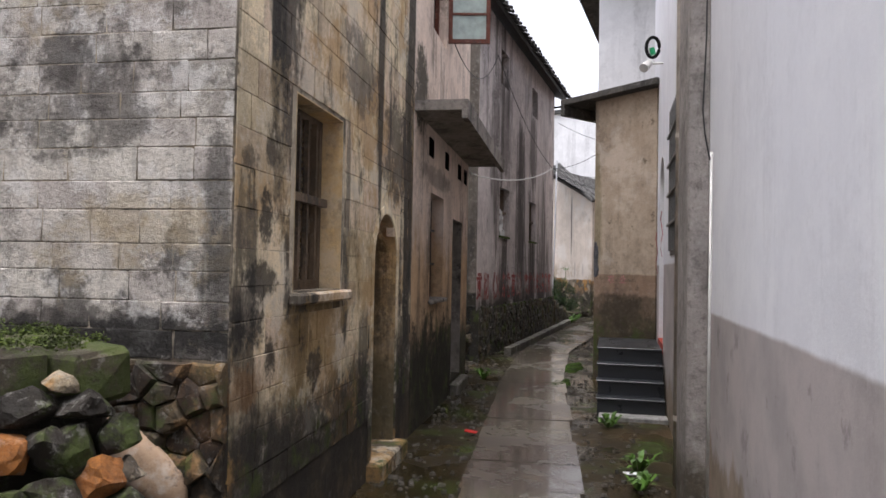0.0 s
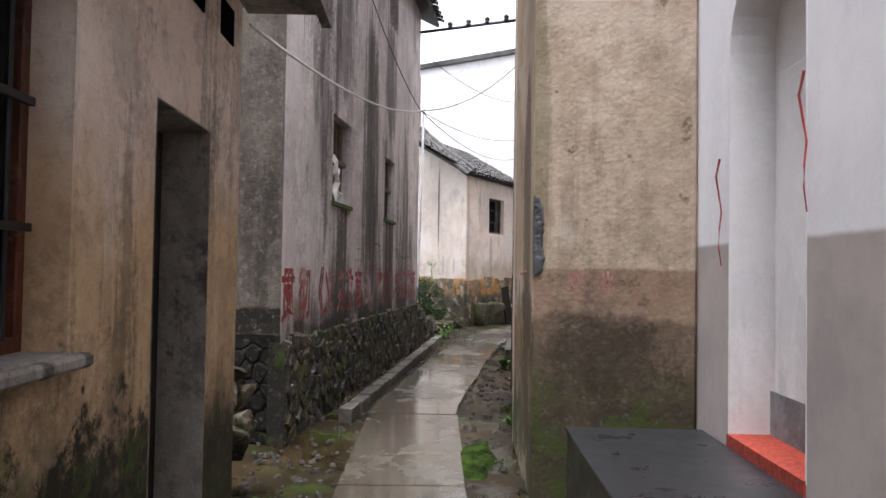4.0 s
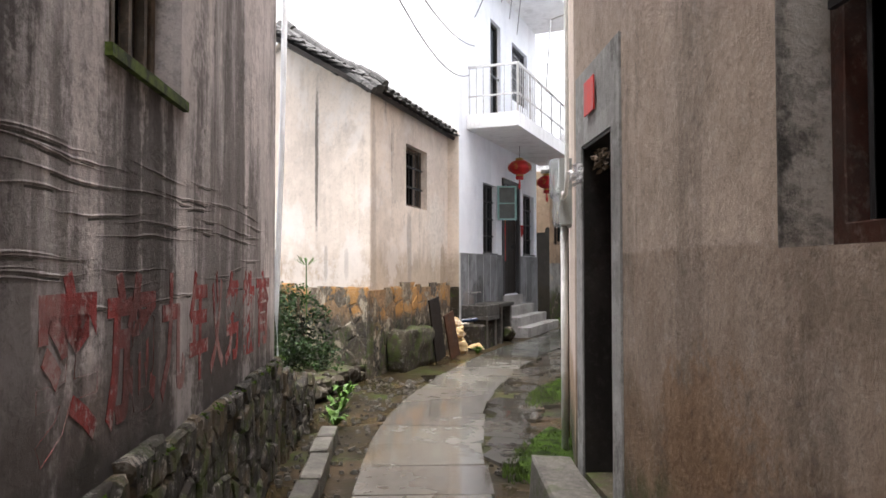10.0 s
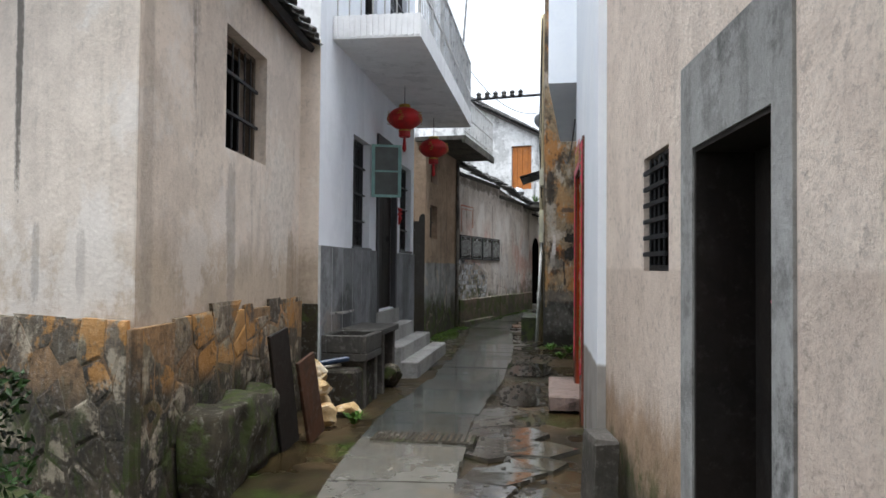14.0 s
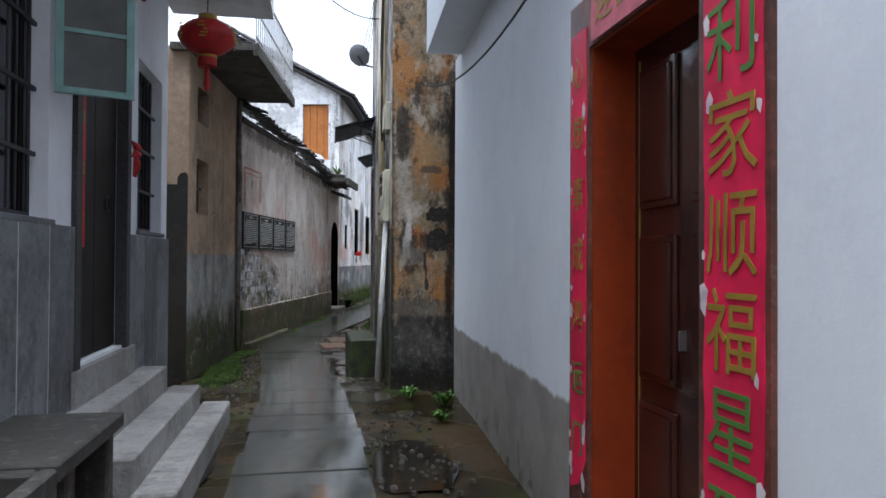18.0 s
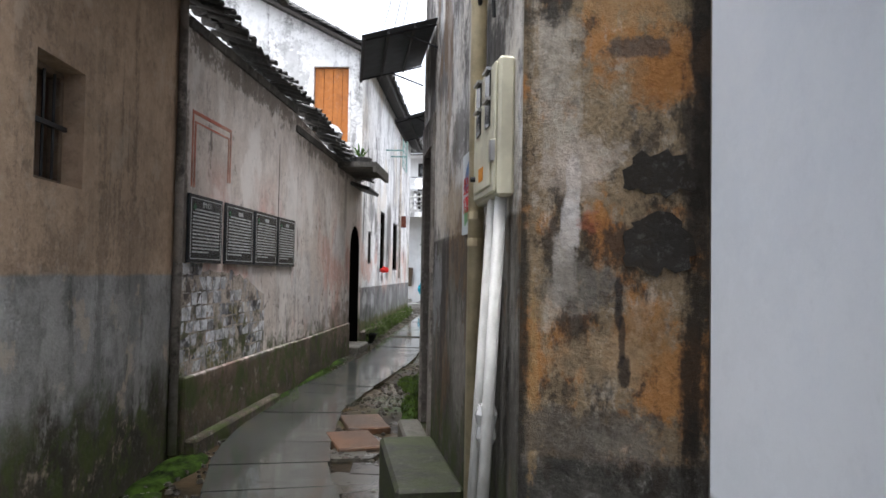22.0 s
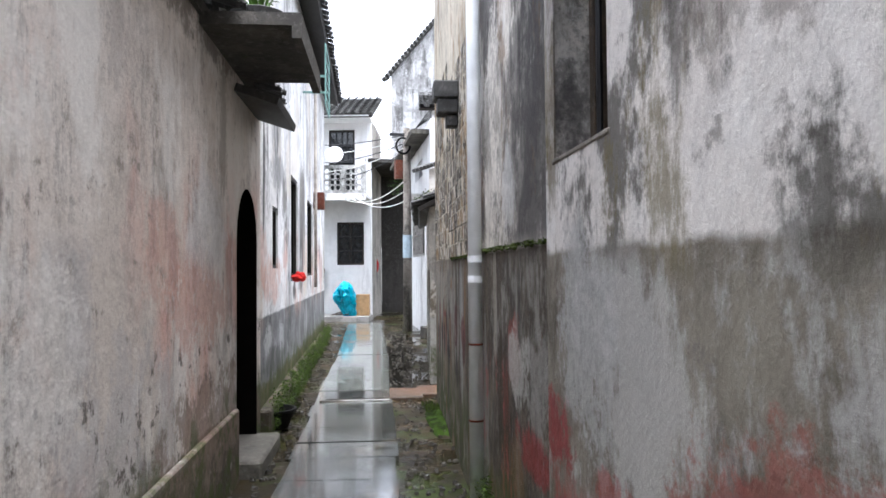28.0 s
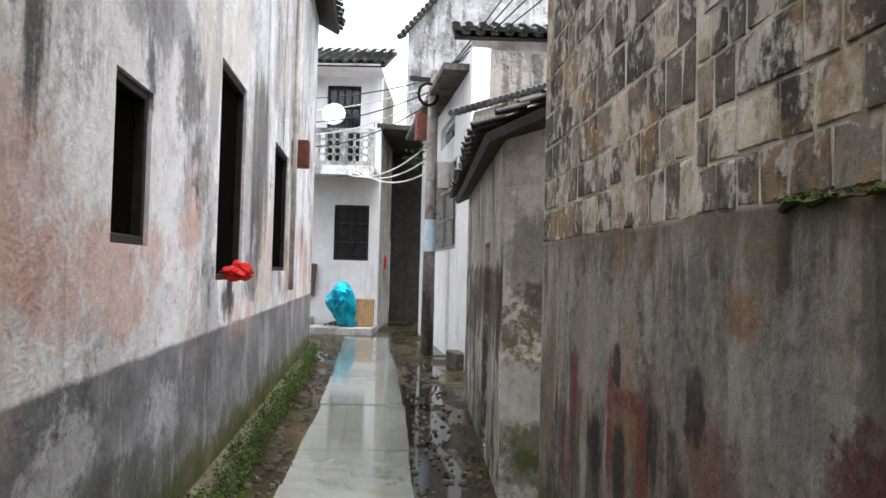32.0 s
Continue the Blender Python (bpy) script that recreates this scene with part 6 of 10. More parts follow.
solo("plastic_sheet", bm, plain("white_plastic", (0.6, 0.6, 0.58), 0.35), "torn white plastic sheet stuffed in a window", "plastic sheet", w_c.m)
text = "贯彻《义务教育法》实施九年义务教育"
spans = [(-0.01, 0.33), (0.46, 0.80), (0.85, 1.16), (1.29, 1.68), (1.80, 2.08), (2.17, 2.5), (2.6, 2.95), (3.06, 3.38), (3.5, 3.7), (3.84, 4.22), (4.3, 4.74), (4.82, 5.12), (5.2, 5.5), (5.56, 5.8), (5.86, 6.2), (6.3, 6.62), (6.7, 7.15)]
for ch, (a, b) in zip(text, spans):
    slim = ch in "《》"
    shift = 0.07 if ch == "《" else -0.07 if ch == "》" else 0.0
    lettering(ch, 0.46, M["slogan_red"], "slogan_character", slogan_house, w_c.on((a + b) / 2 + shift, 1.24, 0.002), 0.0008, "red painted slogan character, washed out", wide=(b - a) / (0.36 if slim else 0.43), tall=1.12, bold=0.012)
bed = part("rubble_foot", boxes((-0.03, 7.40, -0.05, 0.1, -0.3, 0.87)), M["rubble_bed"], slogan_house, "rough dark rubble foot with moss", w_c.m)
tile_roof(slogan_house, w_c.m @ pose(-0.15, -0.32, 6.3, 27), 7.95, 4.0, "dark tiled roof with overhanging eaves", 3)
rng = random.Random(52)
for k in range(54):
    s0, ln = rng.uniform(2.1, 6.2), rng.uniform(0.4, 1.6)
    z = rng.choice((1.76, 1.72, 1.66, 1.62, 1.55, 1.5, 1.42, 1.36, 1.84)) + 0.03 * (s0 - 2.4) + rng.gauss(0, 0.012)
    n = 16
    rise = rng.uniform(-0.03, 0.05)
    pts = [(min(s0 + ln * i / n, 7.37), 0.004, z + rise * i / n + 0.022 * noise.noise(((s0 + ln * i / n) * 2.6, z * 2, 0)) + 0.006 * noise.noise(((s0 + ln * i / n) * 14, z * 9, 0))) for i in range(n + 1)]
    part("plaster_wrinkle", pipe(pts, [0.0042 + 0.0032 * math.sin(math.pi * i / n) ** 2 for i in range(n + 1)], 6), M["slogan_wall"], slogan_house, "sagging wrinkle in the plaster" if k == 0 else "", w_c.m)
    low_ = [(x, 0.005, zz - 0.011) for x, y, zz in pts]
    part("plaster_crack", pipe(low_, [0.003 + 0.0035 * math.sin(math.pi * i / n) for i in range(n + 1)], 5), M["concrete_dark"], slogan_house, "dark crack under a wrinkle" if k == 0 else "", w_c.m)
bracketed_pipe("plastic_conduit", "thin white plastic pipe leaning at a house corner", [tuple(w_c.xyz(7.58, 0.05, 0.06)), tuple(w_c.xyz(7.6, 0.7, 0.0)), tuple(w_c.xyz(7.6, 1.3, -0.02)), tuple(w_c.xyz(7.6, 2.4, 0.015)), tuple(w_c.xyz(7.6, 4.6, 0.05))], 0.022, M["pvc_white"])

# ---- cream house ----
window(cream_house, w_d, (1.3, 2.25, 2.48, 3.4), 0.13, M["old_wood"], M["iron"], up=5, across=2, pane=M["void"], fw=0.05, bar=0.008, label="old wooden window with iron bars")
bed_d = part("rubble_foot", boxes((-0.03, w_d.L - 0.01, -0.045, 0.02, -0.3, 1.27)), M["rubble_warm_bed"], cream_house, "rubble foot of ochre and grey stones", w_d.m)
bed_g = part("rubble_foot", boxes((-0.04, 4.0, -0.02, 0.045, -0.3, 1.265)), M["rubble_warm_bed"], cream_house, "rubble foot of ochre and grey stones", w_dg.m)
tile_roof(cream_house, w_d.m @ pose(-0.12, -0.16, 3.86, 30), w_d.L + 0.1, 2.22, "old tiled roof slope with mossy edges", 4)
rng = random.Random(8)
bm = bmesh.new()
for k in range(55):
    s = -0.18 + k * 0.095
    dip = 0.07 * math.sin(math.pi * min(1.0, max(0.0, s / 2.1))) + 0.94 * max(0.0, s - 2.05)
    lean = 0.058 if s < 2.05 else -0.035
    for side, low_, r in ((0.05, 0.0, 0.062), (0.17, 0.03, 0.055), (-0.03, -0.075, 0.05)):
        c = Vector((s, side, 4.0 + 0.58 * s - dip - low_ + rng.uniform(-0.015, 0.015)))
        tube(bm, [c + Vector((-0.09, rng.uniform(-0.02, 0.02), -lean)), c + Vector((0.09, rng.uniform(-0.02, 0.02), lean))], r + rng.uniform(-0.008, 0.012), 7)
part("verge_tiles", bm, M["tile"], cream_house, "row of dark verge tiles along the gable", w_dg.m)["kind"] = "stuff"
ridge_a, eave_a = Vector(w_dg.xyz(2.05, 4.98)), Vector(w_dg.xyz(4.9, 3.95))
run_back = Vector((-0.0797, 0.9968, 0)) * 3.25
bm = bmesh.new()
for drop in (0.0, -0.07):
    bm.faces.new([bm.verts.new(v + Vector((0, 0, drop))) for v in (ridge_a, ridge_a + run_back, eave_a + run_back, eave_a)])
bmesh.ops.bridge_loops(bm, edges=bm.edges[:])
part("back_slope", bm, M["tile"], cream_house, "old tiled roof slope", Matrix.Identity(4))
part("ridge", pipe([ridge_a + Vector((0, -0.12, 0.03)), ridge_a + run_back * 0.5, ridge_a + run_back], 0.07, 8), M["tile"], cream_house, "dark tiled ridge", Matrix.Identity(4))
part("plaster_return", boxes((-13.12, -12.897, 23.186, 23.202, 1.24, 3.92)), M["cream"], cream_house, "cream plaster turned round the wall end", Matrix.Identity(4))
part("rubble_return", boxes((-13.12, -12.89, 23.17, 23.202, -0.1, 1.24), bevel=0.008), M["bank"], cream_house, "dark rubble foot at the wall end", Matrix.Identity(4))

# ---- balcony house ----
for ho, sp in (((1.28, 2.08, 1.85, 3.2), 1), ((4.02, 4.92, 1.87, 3.24), 1)):
    window(balcony_house, w_f, ho, 0.12, M["iron"], M["iron"], up=6, across=3, fw=0.04, bar=0.007, split=sp, label="dark window behind iron bars")
    part("window_sill", boxes((ho[0] - 0.03, ho[1] + 0.03, -0.03, 0.02, ho[2] - 0.03, ho[2] + 0.004), bevel=0.006), M["granite"], balcony_house, "granite sill", w_f.m)
GREEN = plain("green_window_paint", (0.18, 0.33, 0.30), 0.45)
sash = part("open_sash", boxes((0, 0.42, -0.018, 0.018, 0, 0.045), (0, 0.42, -0.018, 0.018, 0.86, 0.9), (0, 0.045, -0.018, 0.018, 0.045, 0.86), (0.375, 0.42, -0.018, 0.018, 0.045, 0.86), (0.045, 0.375, -0.012, 0.012, 0.43, 0.46)),
            GREEN, balcony_house, "green casement standing open", w_f.m @ pose(2.06, -0.03, 2.52, 0, 0, -70) @ Matrix.Diagonal((0.92, 1, 0.76, 1)))
part("pane", boxes((0.045, 0.375, -0.003, 0.003, 0.045, 0.86)), plain("sash_glass", (0.06, 0.075, 0.075), 0.07), sash, "", WORLD[sash.name])
D_HOLE = (2.55, 3.6, 1.02, 3.3)
part("door_frame", surround(2.45, 3.7, 2.552, 3.598, 0.95, 3.3, 3.42, -0.03, 0.05), plain("dark_granite", (0.05, 0.05, 0.053), 0.65, grain=0.3, scale=60), balcony_house, "dark speckled granite door frame", w_f.m)
door(balcony_house, w_f, D_HOLE, 0.05, M["dark_wood"], 2, "black double door with red paper strips", paper=(-0.27, 0.11, 0.7, 2.0, "五福临门", M["gold"]), ring=True)
part("name_plate", boxes((2.2, 2.36, -0.012, 0.0, 2.62, 2.82)), plain("green_enamel", (0.02, 0.16, 0.10), 0.4), balcony_house, "small green house-number plate", w_f.m)
window(balcony_house, w_f, (1.75, 2.4, 4.3, 6.5), 0.1, M["dark_wood"], M["iron"], up=0, across=1, fw=0.06, label="dark balcony door")
window(balcony_house, w_f, (3.2, 4.4, 5.2, 6.45), 0.1, M["iron"], M["iron"], up=9, across=4, fw=0.05, bar=0.008, label="upper window with ornamental grille")
bm = bmesh.new()
box(bm, 0.4, 5.4, -0.96, -0.0, 4.05, 4.14)
box(bm, 0.4, 5.4, -0.96, -0.9, 4.14, 4.3)
box(bm, 0.4, 0.46, -0.9, -0.0, 4.14, 4.3)
slab = part("balcony_slab", bm, M["white"], balcony_house, "white balcony slab", w_f.m)
flute = mesh_of(boxes((0.385, 0.4, -0.018, 0.018, 4.07, 4.3)), "flute", M["white"])
for k in range(15):
    part("flute", flute, M["white"], slab, "", w_f.m @ pose(0, -0.93 + k * 0.064, 0))
rail = part("railing", boxes((0.42, 5.38, -0.955, -0.915, 5.14, 5.18), (0.42, 5.38, -0.95, -0.92, 4.62, 4.645), (0.42, 0.46, -0.915, -0.02, 5.14, 5.18), (0.425, 0.455, -0.915, -0.02, 4.62, 4.645)), M["steel"], balcony_house, "stainless steel balcony railing", w_f.m)
post = mesh_of(pipe([(0, 0, 4.3), (0, 0, 5.15)], 0.02, 8), "post", M["steel"])
bal = mesh_of(pipe([(0, 0, 4.3), (0, 0, 5.14)], 0.008, 6), "baluster", M["steel"])
for k in range(7):
    part("post", post, M["steel"], rail, "", w_f.m @ pose(0.44 + k * 0.82, -0.935, 0))
for k in range(42):
    part("baluster", bal, M["steel"], rail, "", w_f.m @ pose(0.5 + k * 0.117, -0.935, 0))
for k in range(7):
    part("baluster", bal, M["steel"], rail, "", w_f.m @ pose(0.44, -0.82 + k * 0.13, 0))
part("parapet_coping", boxes((0.02, 9, -0.12, 0.1, 7.72, 7.86)), M["tile"], balcony_house, "dark coping along the wall top", w_fe.m)
part("clothes_frame", tube(tube(tube(bmesh.new(), [(2.6, -0.9, 5.15), (2.6, -1.0, 6.6), (2.6, -2.2, 6.9)], 0.018), [(4.6, -0.9, 5.15), (4.6, -1.0, 6.6), (4.6, -2.2, 6.9)], 0.018), [(2.4, -2.2, 6.9), (4.9, -2.2, 6.9)], 0.018), M["steel"], balcony_house, "metal awning frame above the balcony", w_f.m)
part("eaves_slab", boxes((0.0, 5.15, -1.1, 0.0, 7.2, 7.35)), M["white"], balcony_house, "white eaves slab", w_f.m)


def lantern(s, d, ztop, group):
    m = Matrix.Translation(w_f.xyz(s, ztop, d))
    ob = thing("lantern", "round red silk lantern with gold bands hung under the balcony", "lantern", m, group)
    RED = M["lantern_red"]
    prof = [(0.06, -0.36)] + [(0.075 + 0.165 * math.sin(math.pi * k / 12) ** 0.8, -0.36 + 0.30 * k / 12) for k in range(1, 12)] + [(0.06, -0.06)]
    bm = lathe(prof, 28)
    for v in bm.verts:
        a = math.atan2(v.co.y, v.co.x)
        f = 1 - 0.02 * (0.5 + 0.5 * math.cos(a * 14))
        v.co.x, v.co.y = v.co.x * f, v.co.y * f
    body = part("body", bm, RED, ob, "red silk body", m, smooth=True)
    part("cap", lathe([(0.075, -0.07), (0.08, -0.05), (0.075, -0.025), (0.05, -0.02)], 20), M["gold"], ob, "gold cap", m)
    part("collar", lathe([(0.07, -0.46), (0.078, -0.45), (0.078, -0.40), (0.075, -0.36)], 20), RED, ob, "", m)
    part("ring", lathe([(0.08, -0.385), (0.083, -0.375), (0.08, -0.365)], 20), M["gold"], ob, "gold ring", m)
    part("tassel", lathe([(0.012, -0.66), (0.028, -0.62), (0.02, -0.52), (0.015, -0.46)], 10), RED, ob, "red tassel", m)
    part("hook", pipe([(0, 0, -0.03), (0, 0, 0.28)], 0.005, 6), M["iron"], ob, "", m)
    rng = random.Random(3)
    for a in range(0, 360, 60):
        bm = bmesh.new()
        for k in range(5):
            x, z = rng.uniform(-0.05, 0.03), -0.27 + k * 0.028
            box(bm, x, x + rng.uniform(0.03, 0.07), -0.006, 0.0, z, z + 0.011)
        q = m @ pose(0, 0, 0, 0, 0, a) @ pose(0, -0.243, 0)
        part("gold_mark", bm, M["gold"], body, "gold lettering", q)


M["lantern_red"] = plain("lantern_silk", (0.42, 0.012, 0.012), 0.5, grain=0.2)
lantern(2.45, 0.38, 3.82, "balcony lanterns")
lantern(4.3, 0.48, 3.72, "balcony lanterns")

bow = bmesh.new()
for k, a in enumerate((35, 145, 215, 325, 260, 280)):
    e = Vector((math.cos(radians(a)), 0, math.sin(radians(a)))) * (0.1 if k < 4 else 0.2)
    tube(bow, [(0, 0, 0), e * 0.5 + Vector((0, -0.02, 0)), e], [0.008, 0.026, 0.006], 6)
solo("red_bow", bow, M["lantern_red"], "small red ribbon bow hanging beside the black door", "bow", w_f.on(3.66, 2.45, 0.06))
# steps, sink and clutter at the balcony house
steps = thing("door_steps", "three worn grey stone steps up to the door", "steps", Matrix.Translation(w_f.xyz(3.0, 0.22)))
for k, (d, z) in enumerate(((0.66, 0.40), (0.44, 0.59), (0.22, 0.79))):
    part("step", boxes((2.05 + k * 0.02, 4.62 - k * 0.25, -d, -max(0.0, d - 0.235), 0.1, z), bevel=0.012), M["step_grey"], steps, "", w_f.m)
part("landing", boxes((2.4, 3.8, -0.05, 0.0, 0.1, 1.0)), M["step_grey"], steps, "", w_f.m)
sink = thing("concrete_sink", "grey concrete wash basin on stone legs against the wall", "sink", Matrix.Translation(w_f.xyz(0.4, 0.2)))
part("basin", boxes((0.05, 0.72, -0.5, -0.02, 0.66, 0.74), (0.05, 0.72, -0.5, -0.44, 0.74, 0.92), (0.05, 0.72, -0.08, -0.02, 0.74, 0.92), (0.05, 0.12, -0.44, -0.08, 0.74, 0.92), (0.65, 0.72, -0.44, -0.08, 0.74, 0.92), bevel=0.01), M["sink_stone"], sink, "", w_f.m)
part("counter", boxes((0.73, 1.62, -0.5, -0.02, 0.86, 0.93), bevel=0.008), M["sink_stone"], sink, "flat stone counter", w_f.m)
for s in (0.12, 0.6, 0.95, 1.5):
    part("leg", boxes((s, s + 0.1, -0.46, -0.06, 0.1, 0.66 if s < 0.7 else 0.86), bevel=0.01), M["concrete_dark"], sink, "", w_f.m)
part("tap", tube(bmesh.new(), [(0.35, -0.0, 1.12), (0.35, -0.16, 1.13), (0.62, -0.2, 1.14)], 0.014), M["steel"], sink, "metal tap", w_f.m)
rock = rock_meshes("rock", M["rubble_warm"], 4, 5)


def heap(name, label, spots, mat_meshes, group):
    for k, (x, y, z, sx, sy, sz, turn) in enumerate(spots):
        ob = new(name, mat_meshes[k % len(mat_meshes)])
        ob.matrix_basis = pose(x, y, z, turn * 0.2, turn * 0.1, turn) @ Matrix.Diagonal((sx, sy, sz, 1))
        tagged(ob, label, "rock", group)


pale = rock_meshes("rock", masonry("pale_rock", (0.62, 0.48, 0.28), (0.50, 0.34, 0.16), streak=0.2, blotch=0.2, seed=33.1, spots=(((0.72, 0.66, 0.55), 5, 0.55, 0.7), ((0.45, 0.2, 0.04), 4, 0.6, 0.6))), 4, 6)
heap("rock", "pale ochre rock in a small heap by the wall", [(-12.72, 22.75, 0.32, 0.3, 0.2, 0.2, 20), (-12.62, 22.5, 0.29, 0.36, 0.22, 0.2, -15), (-12.7, 22.62, 0.5, 0.3, 0.22, 0.17, 40), (-12.74, 22.7, 0.66, 0.26, 0.2, 0.17, -30), (-12.5, 22.95, 0.25, 0.3, 0.2, 0.12, 5), (-12.78, 22.85, 0.55, 0.2, 0.16, 0.14, 60)], pale, "rock heap")
heap("rock", "squared brown stone standing beside the steps", [(-12.42, 24.6, 0.36, 0.28, 0.26, 0.27, 12)], rock, "")
for k, (x, y, ang, h) in enumerate(((-12.78, 21.75, 12, 0.95), (-12.66, 22.05, 16, 0.72))):
    solo("board", boxes((-0.13, 0.13, -0.015, 0.015, 0, h), bevel=0.005), M["brown_door"] if k else M["dark_wood"], "dark weathered board leaning on the rubble foot", "board", pose(x + 0.14, y, ground_z(y) - 0.02, 0, -ang, 78), group="leaning boards")
for k, (y, z) in enumerate(((23.25, 0.62), (23.4, 0.56))):
    solo("pipe_offcut", pipe([(-12.95, y - 0.25, z + 0.02), (-12.5, y + 0.1, z + 0.08)], 0.03, 12), plain("blue_black_plastic", (0.02, 0.035, 0.07), 0.3) if not k else M["pvc_grey"], "short length of plastic pipe lying under the sink", "pipe")
solo("mossy_block", boxes((-12.95, -12.45, 23.05, 23.75, 0.1, 0.6), bevel=0.03), M["bank"], "mossy masonry block below the sink", "masonry block")

# ---- white house with the steps ----
part("pier", boxes((0.08, 0.78, 0.0, 0.13, -0.3, 8.0), bevel=0.01), M["roughcast"], white_house, "grey roughcast pier", w_q.m)
bracketed_pipe("downpipe", "tan plastic downpipe beside the roughcast pier", [tuple(w_q.xyz(0.88, 0.0, 0.09)), tuple(w_q.xyz(0.88, 7.9, 0.09))], 0.055, M["pvc_grey"], [tuple(w_q.xyz(0.88, z, 0.09)) for z in (0.5, 2.6, 4.6)])
bracketed_pipe("conduit", "thin white plastic conduit on the wall", [tuple(w_q.xyz(-0.23, 0.0, 0.04)), tuple(w_q.xyz(-0.23, 2.3, 0.03))], 0.009, M["pvc"])
solo("cable", pipe([w_q.xyz(-0.24, 2.25, 0.04), w_q.xyz(-0.25, 2.4, 0.07), w_q.xyz(-0.22, 2.55, 0.08), w_q.xyz(-0.2, 3.0, 0.06), w_q.xyz(-0.21, 7.0, 0.03)], 0.005, 6), M["wire"], "black cable looped down the wall", "cable")
BLUE_GLASS = plain("bluish_glass", (0.018, 0.02, 0.024), 0.35, grain=0.1, bump=0, spec=0.2)
window(white_house, w_q, (1.85, 3.16, 1.76, 3.28), 0.02, M["steel_dark"], M["steel_dark"], up=9, across=4, fw=0.04, bar=0.007, square=True, split=0, pane=BLUE_GLASS, label="window behind a stainless steel grille")
lining(white_house, w_q, (4.17, 4.98, 0.72, 3.02, 0.4), M["white"], label="white arched reveal")
part("door", boxes((4.18, 4.97, -0.26, -0.22, 0.74, 3.0), (4.25, 4.55, -0.22, -0.205, 0.9, 2.5), (4.6, 4.9, -0.22, -0.205, 0.9, 2.5), bevel=0.006), M["white"], white_house, "white door set back in an arch", w_q.m)
part("threshold", boxes((4.175, 4.975, -0.21, 0.01, 0.6, 0.735)), plain("red_carpet", (0.33, 0.05, 0.03), 0.9, grain=0.3, scale=40), white_house, "red carpet on the threshold", w_q.m)
part("door_base", boxes((4.18, 4.97, -0.215, -0.2, 0.735, 0.95)), M["granite"], white_house, "speckled granite base", w_q.m)
for s, z in ((4.13, 2.3), (5.03, 2.1)):
    bm = bmesh.new()
    pts = [w_q.xyz(s + 0.02 * math.sin(k), z - k * 0.09, 0.03 + 0.012 * math.sin(k * 1.7)) for k in range(9)]
    tube(bm, pts[:7], [0.006 - 0.0005 * k for k in range(7)], 6)
    solo("red_ribbon", bm, M["old_red"], "faded red ribbon tied beside the arched door", "ribbon", group="door ribbons")
stairs = thing("stone_steps", "dark polished stone steps up to the arched door", "steps", Matrix.Translation(w_q.xyz(3.7, 0.0)))
for k in range(4):
    s0, z = 3.42 + 0.19 * k, 0.19 + 0.165 * k
    part("step", boxes((s0, s0 + 0.21 if k < 3 else 5.3, 0.02, 0.74, -0.1, z - 0.025)), M["step_dark"], stairs, "", w_q.m)
    part("tread", boxes((s0 - 0.015, s0 + 0.21 if k < 3 else 5.3, 0.02, 0.755, z - 0.025, z), bevel=0.004), M["step_dark"], stairs, "dark stone tread with a pale worn edge", w_q.m)
part("foot_slab", boxes((3.2, 3.44, 0.0, 0.72, -0.1, 0.03), bevel=0.01), M["step_grey"], stairs, "pale stone foot slab", w_q.m)
lamp = thing("security_camera", "small white camera on a wall bracket", "camera device", Matrix.Translation(w_q.xyz(4.6, 4.15, 0.1)))
m = Matrix.Translation(w_q.xyz(4.6, 4.15, 0.0))
part("bracket", pipe([w_q.xyz(4.6, 4.2, 0.0), w_q.xyz(4.6, 4.2, 0.16)], 0.015), M["pvc"], lamp, "", Matrix.Identity(4))
part("housing", pipe([w_q.xyz(4.62, 4.22, 0.16), w_q.xyz(4.5, 4.12, 0.24)], [0.045, 0.06], 14), M["pvc"], lamp, "white housing", Matrix.Identity(4))
ringp = [w_q.xyz(4.75, 4.45 + 0.13 * math.sin(a), 0.12 + 0.08 * math.cos(a)) for a in (2 * math.pi * k / 20 for k in range(21))]
solo("cable_coil", pipe(ringp, 0.022, 8), M["rubber"], "coil of black cable hung on the wall", "cable")
solo("cable_clip", pipe([w_q.xyz(4.62, 4.32, 0.12), w_q.xyz(4.62, 4.4, 0.14)], 0.035, 10), plain("green_plastic", (0.02, 0.35, 0.14), 0.35), "bright green plastic fitting on the wall", "fitting")

# ---- ochre house ----
part("roof_slab", boxes((-0.58, 1.2, -0.16, 1.9, 4.11, 4.2), (-0.58, -0.5, -0.16, 1.9, 3.95, 4.11), bevel=0.006), M["concrete_dark"], ochre_house, "flat concrete roof slab with dark eaves", w_b.m)
rng = random.Random(12)
prof = [(1.50, 0.0, 0.04), (1.53, 0.0, 0.08), (1.60, -0.01, 0.10), (1.67, -0.01, 0.075), (1.75, -0.01, 0.08), (1.83, -0.01, 0.085), (1.91, -0.01, 0.075), (1.97, 0.0, 0.055), (2.015, 0.01, 0.03)]
bm = bmesh.new()
prof = [tuple(np.interp(1.50 + 0.515 * k / 30, [q[0] for q in prof], [q[i] for q in prof]) for i in range(3)) for k in range(31)]
rows_ = []
for z, a, b in prof:
    b = b * 0.86 + 0.022 * noise.noise((z * 22, 1, 0)) + rng.uniform(-0.004, 0.004)
    rows_.append([bm.verts.new((x, y * (1 + 0.3 * noise.noise((x * 60, z * 14, 3))), z + rng.uniform(-0.003, 0.003))) for x, y in ((max(-0.006, a - 0.01), -0.003), (a + 0.01, -0.016), ((a + b) / 2 + rng.uniform(-0.015, 0.015), -0.02), (b, -0.011), (b + 0.006, 0.001))])
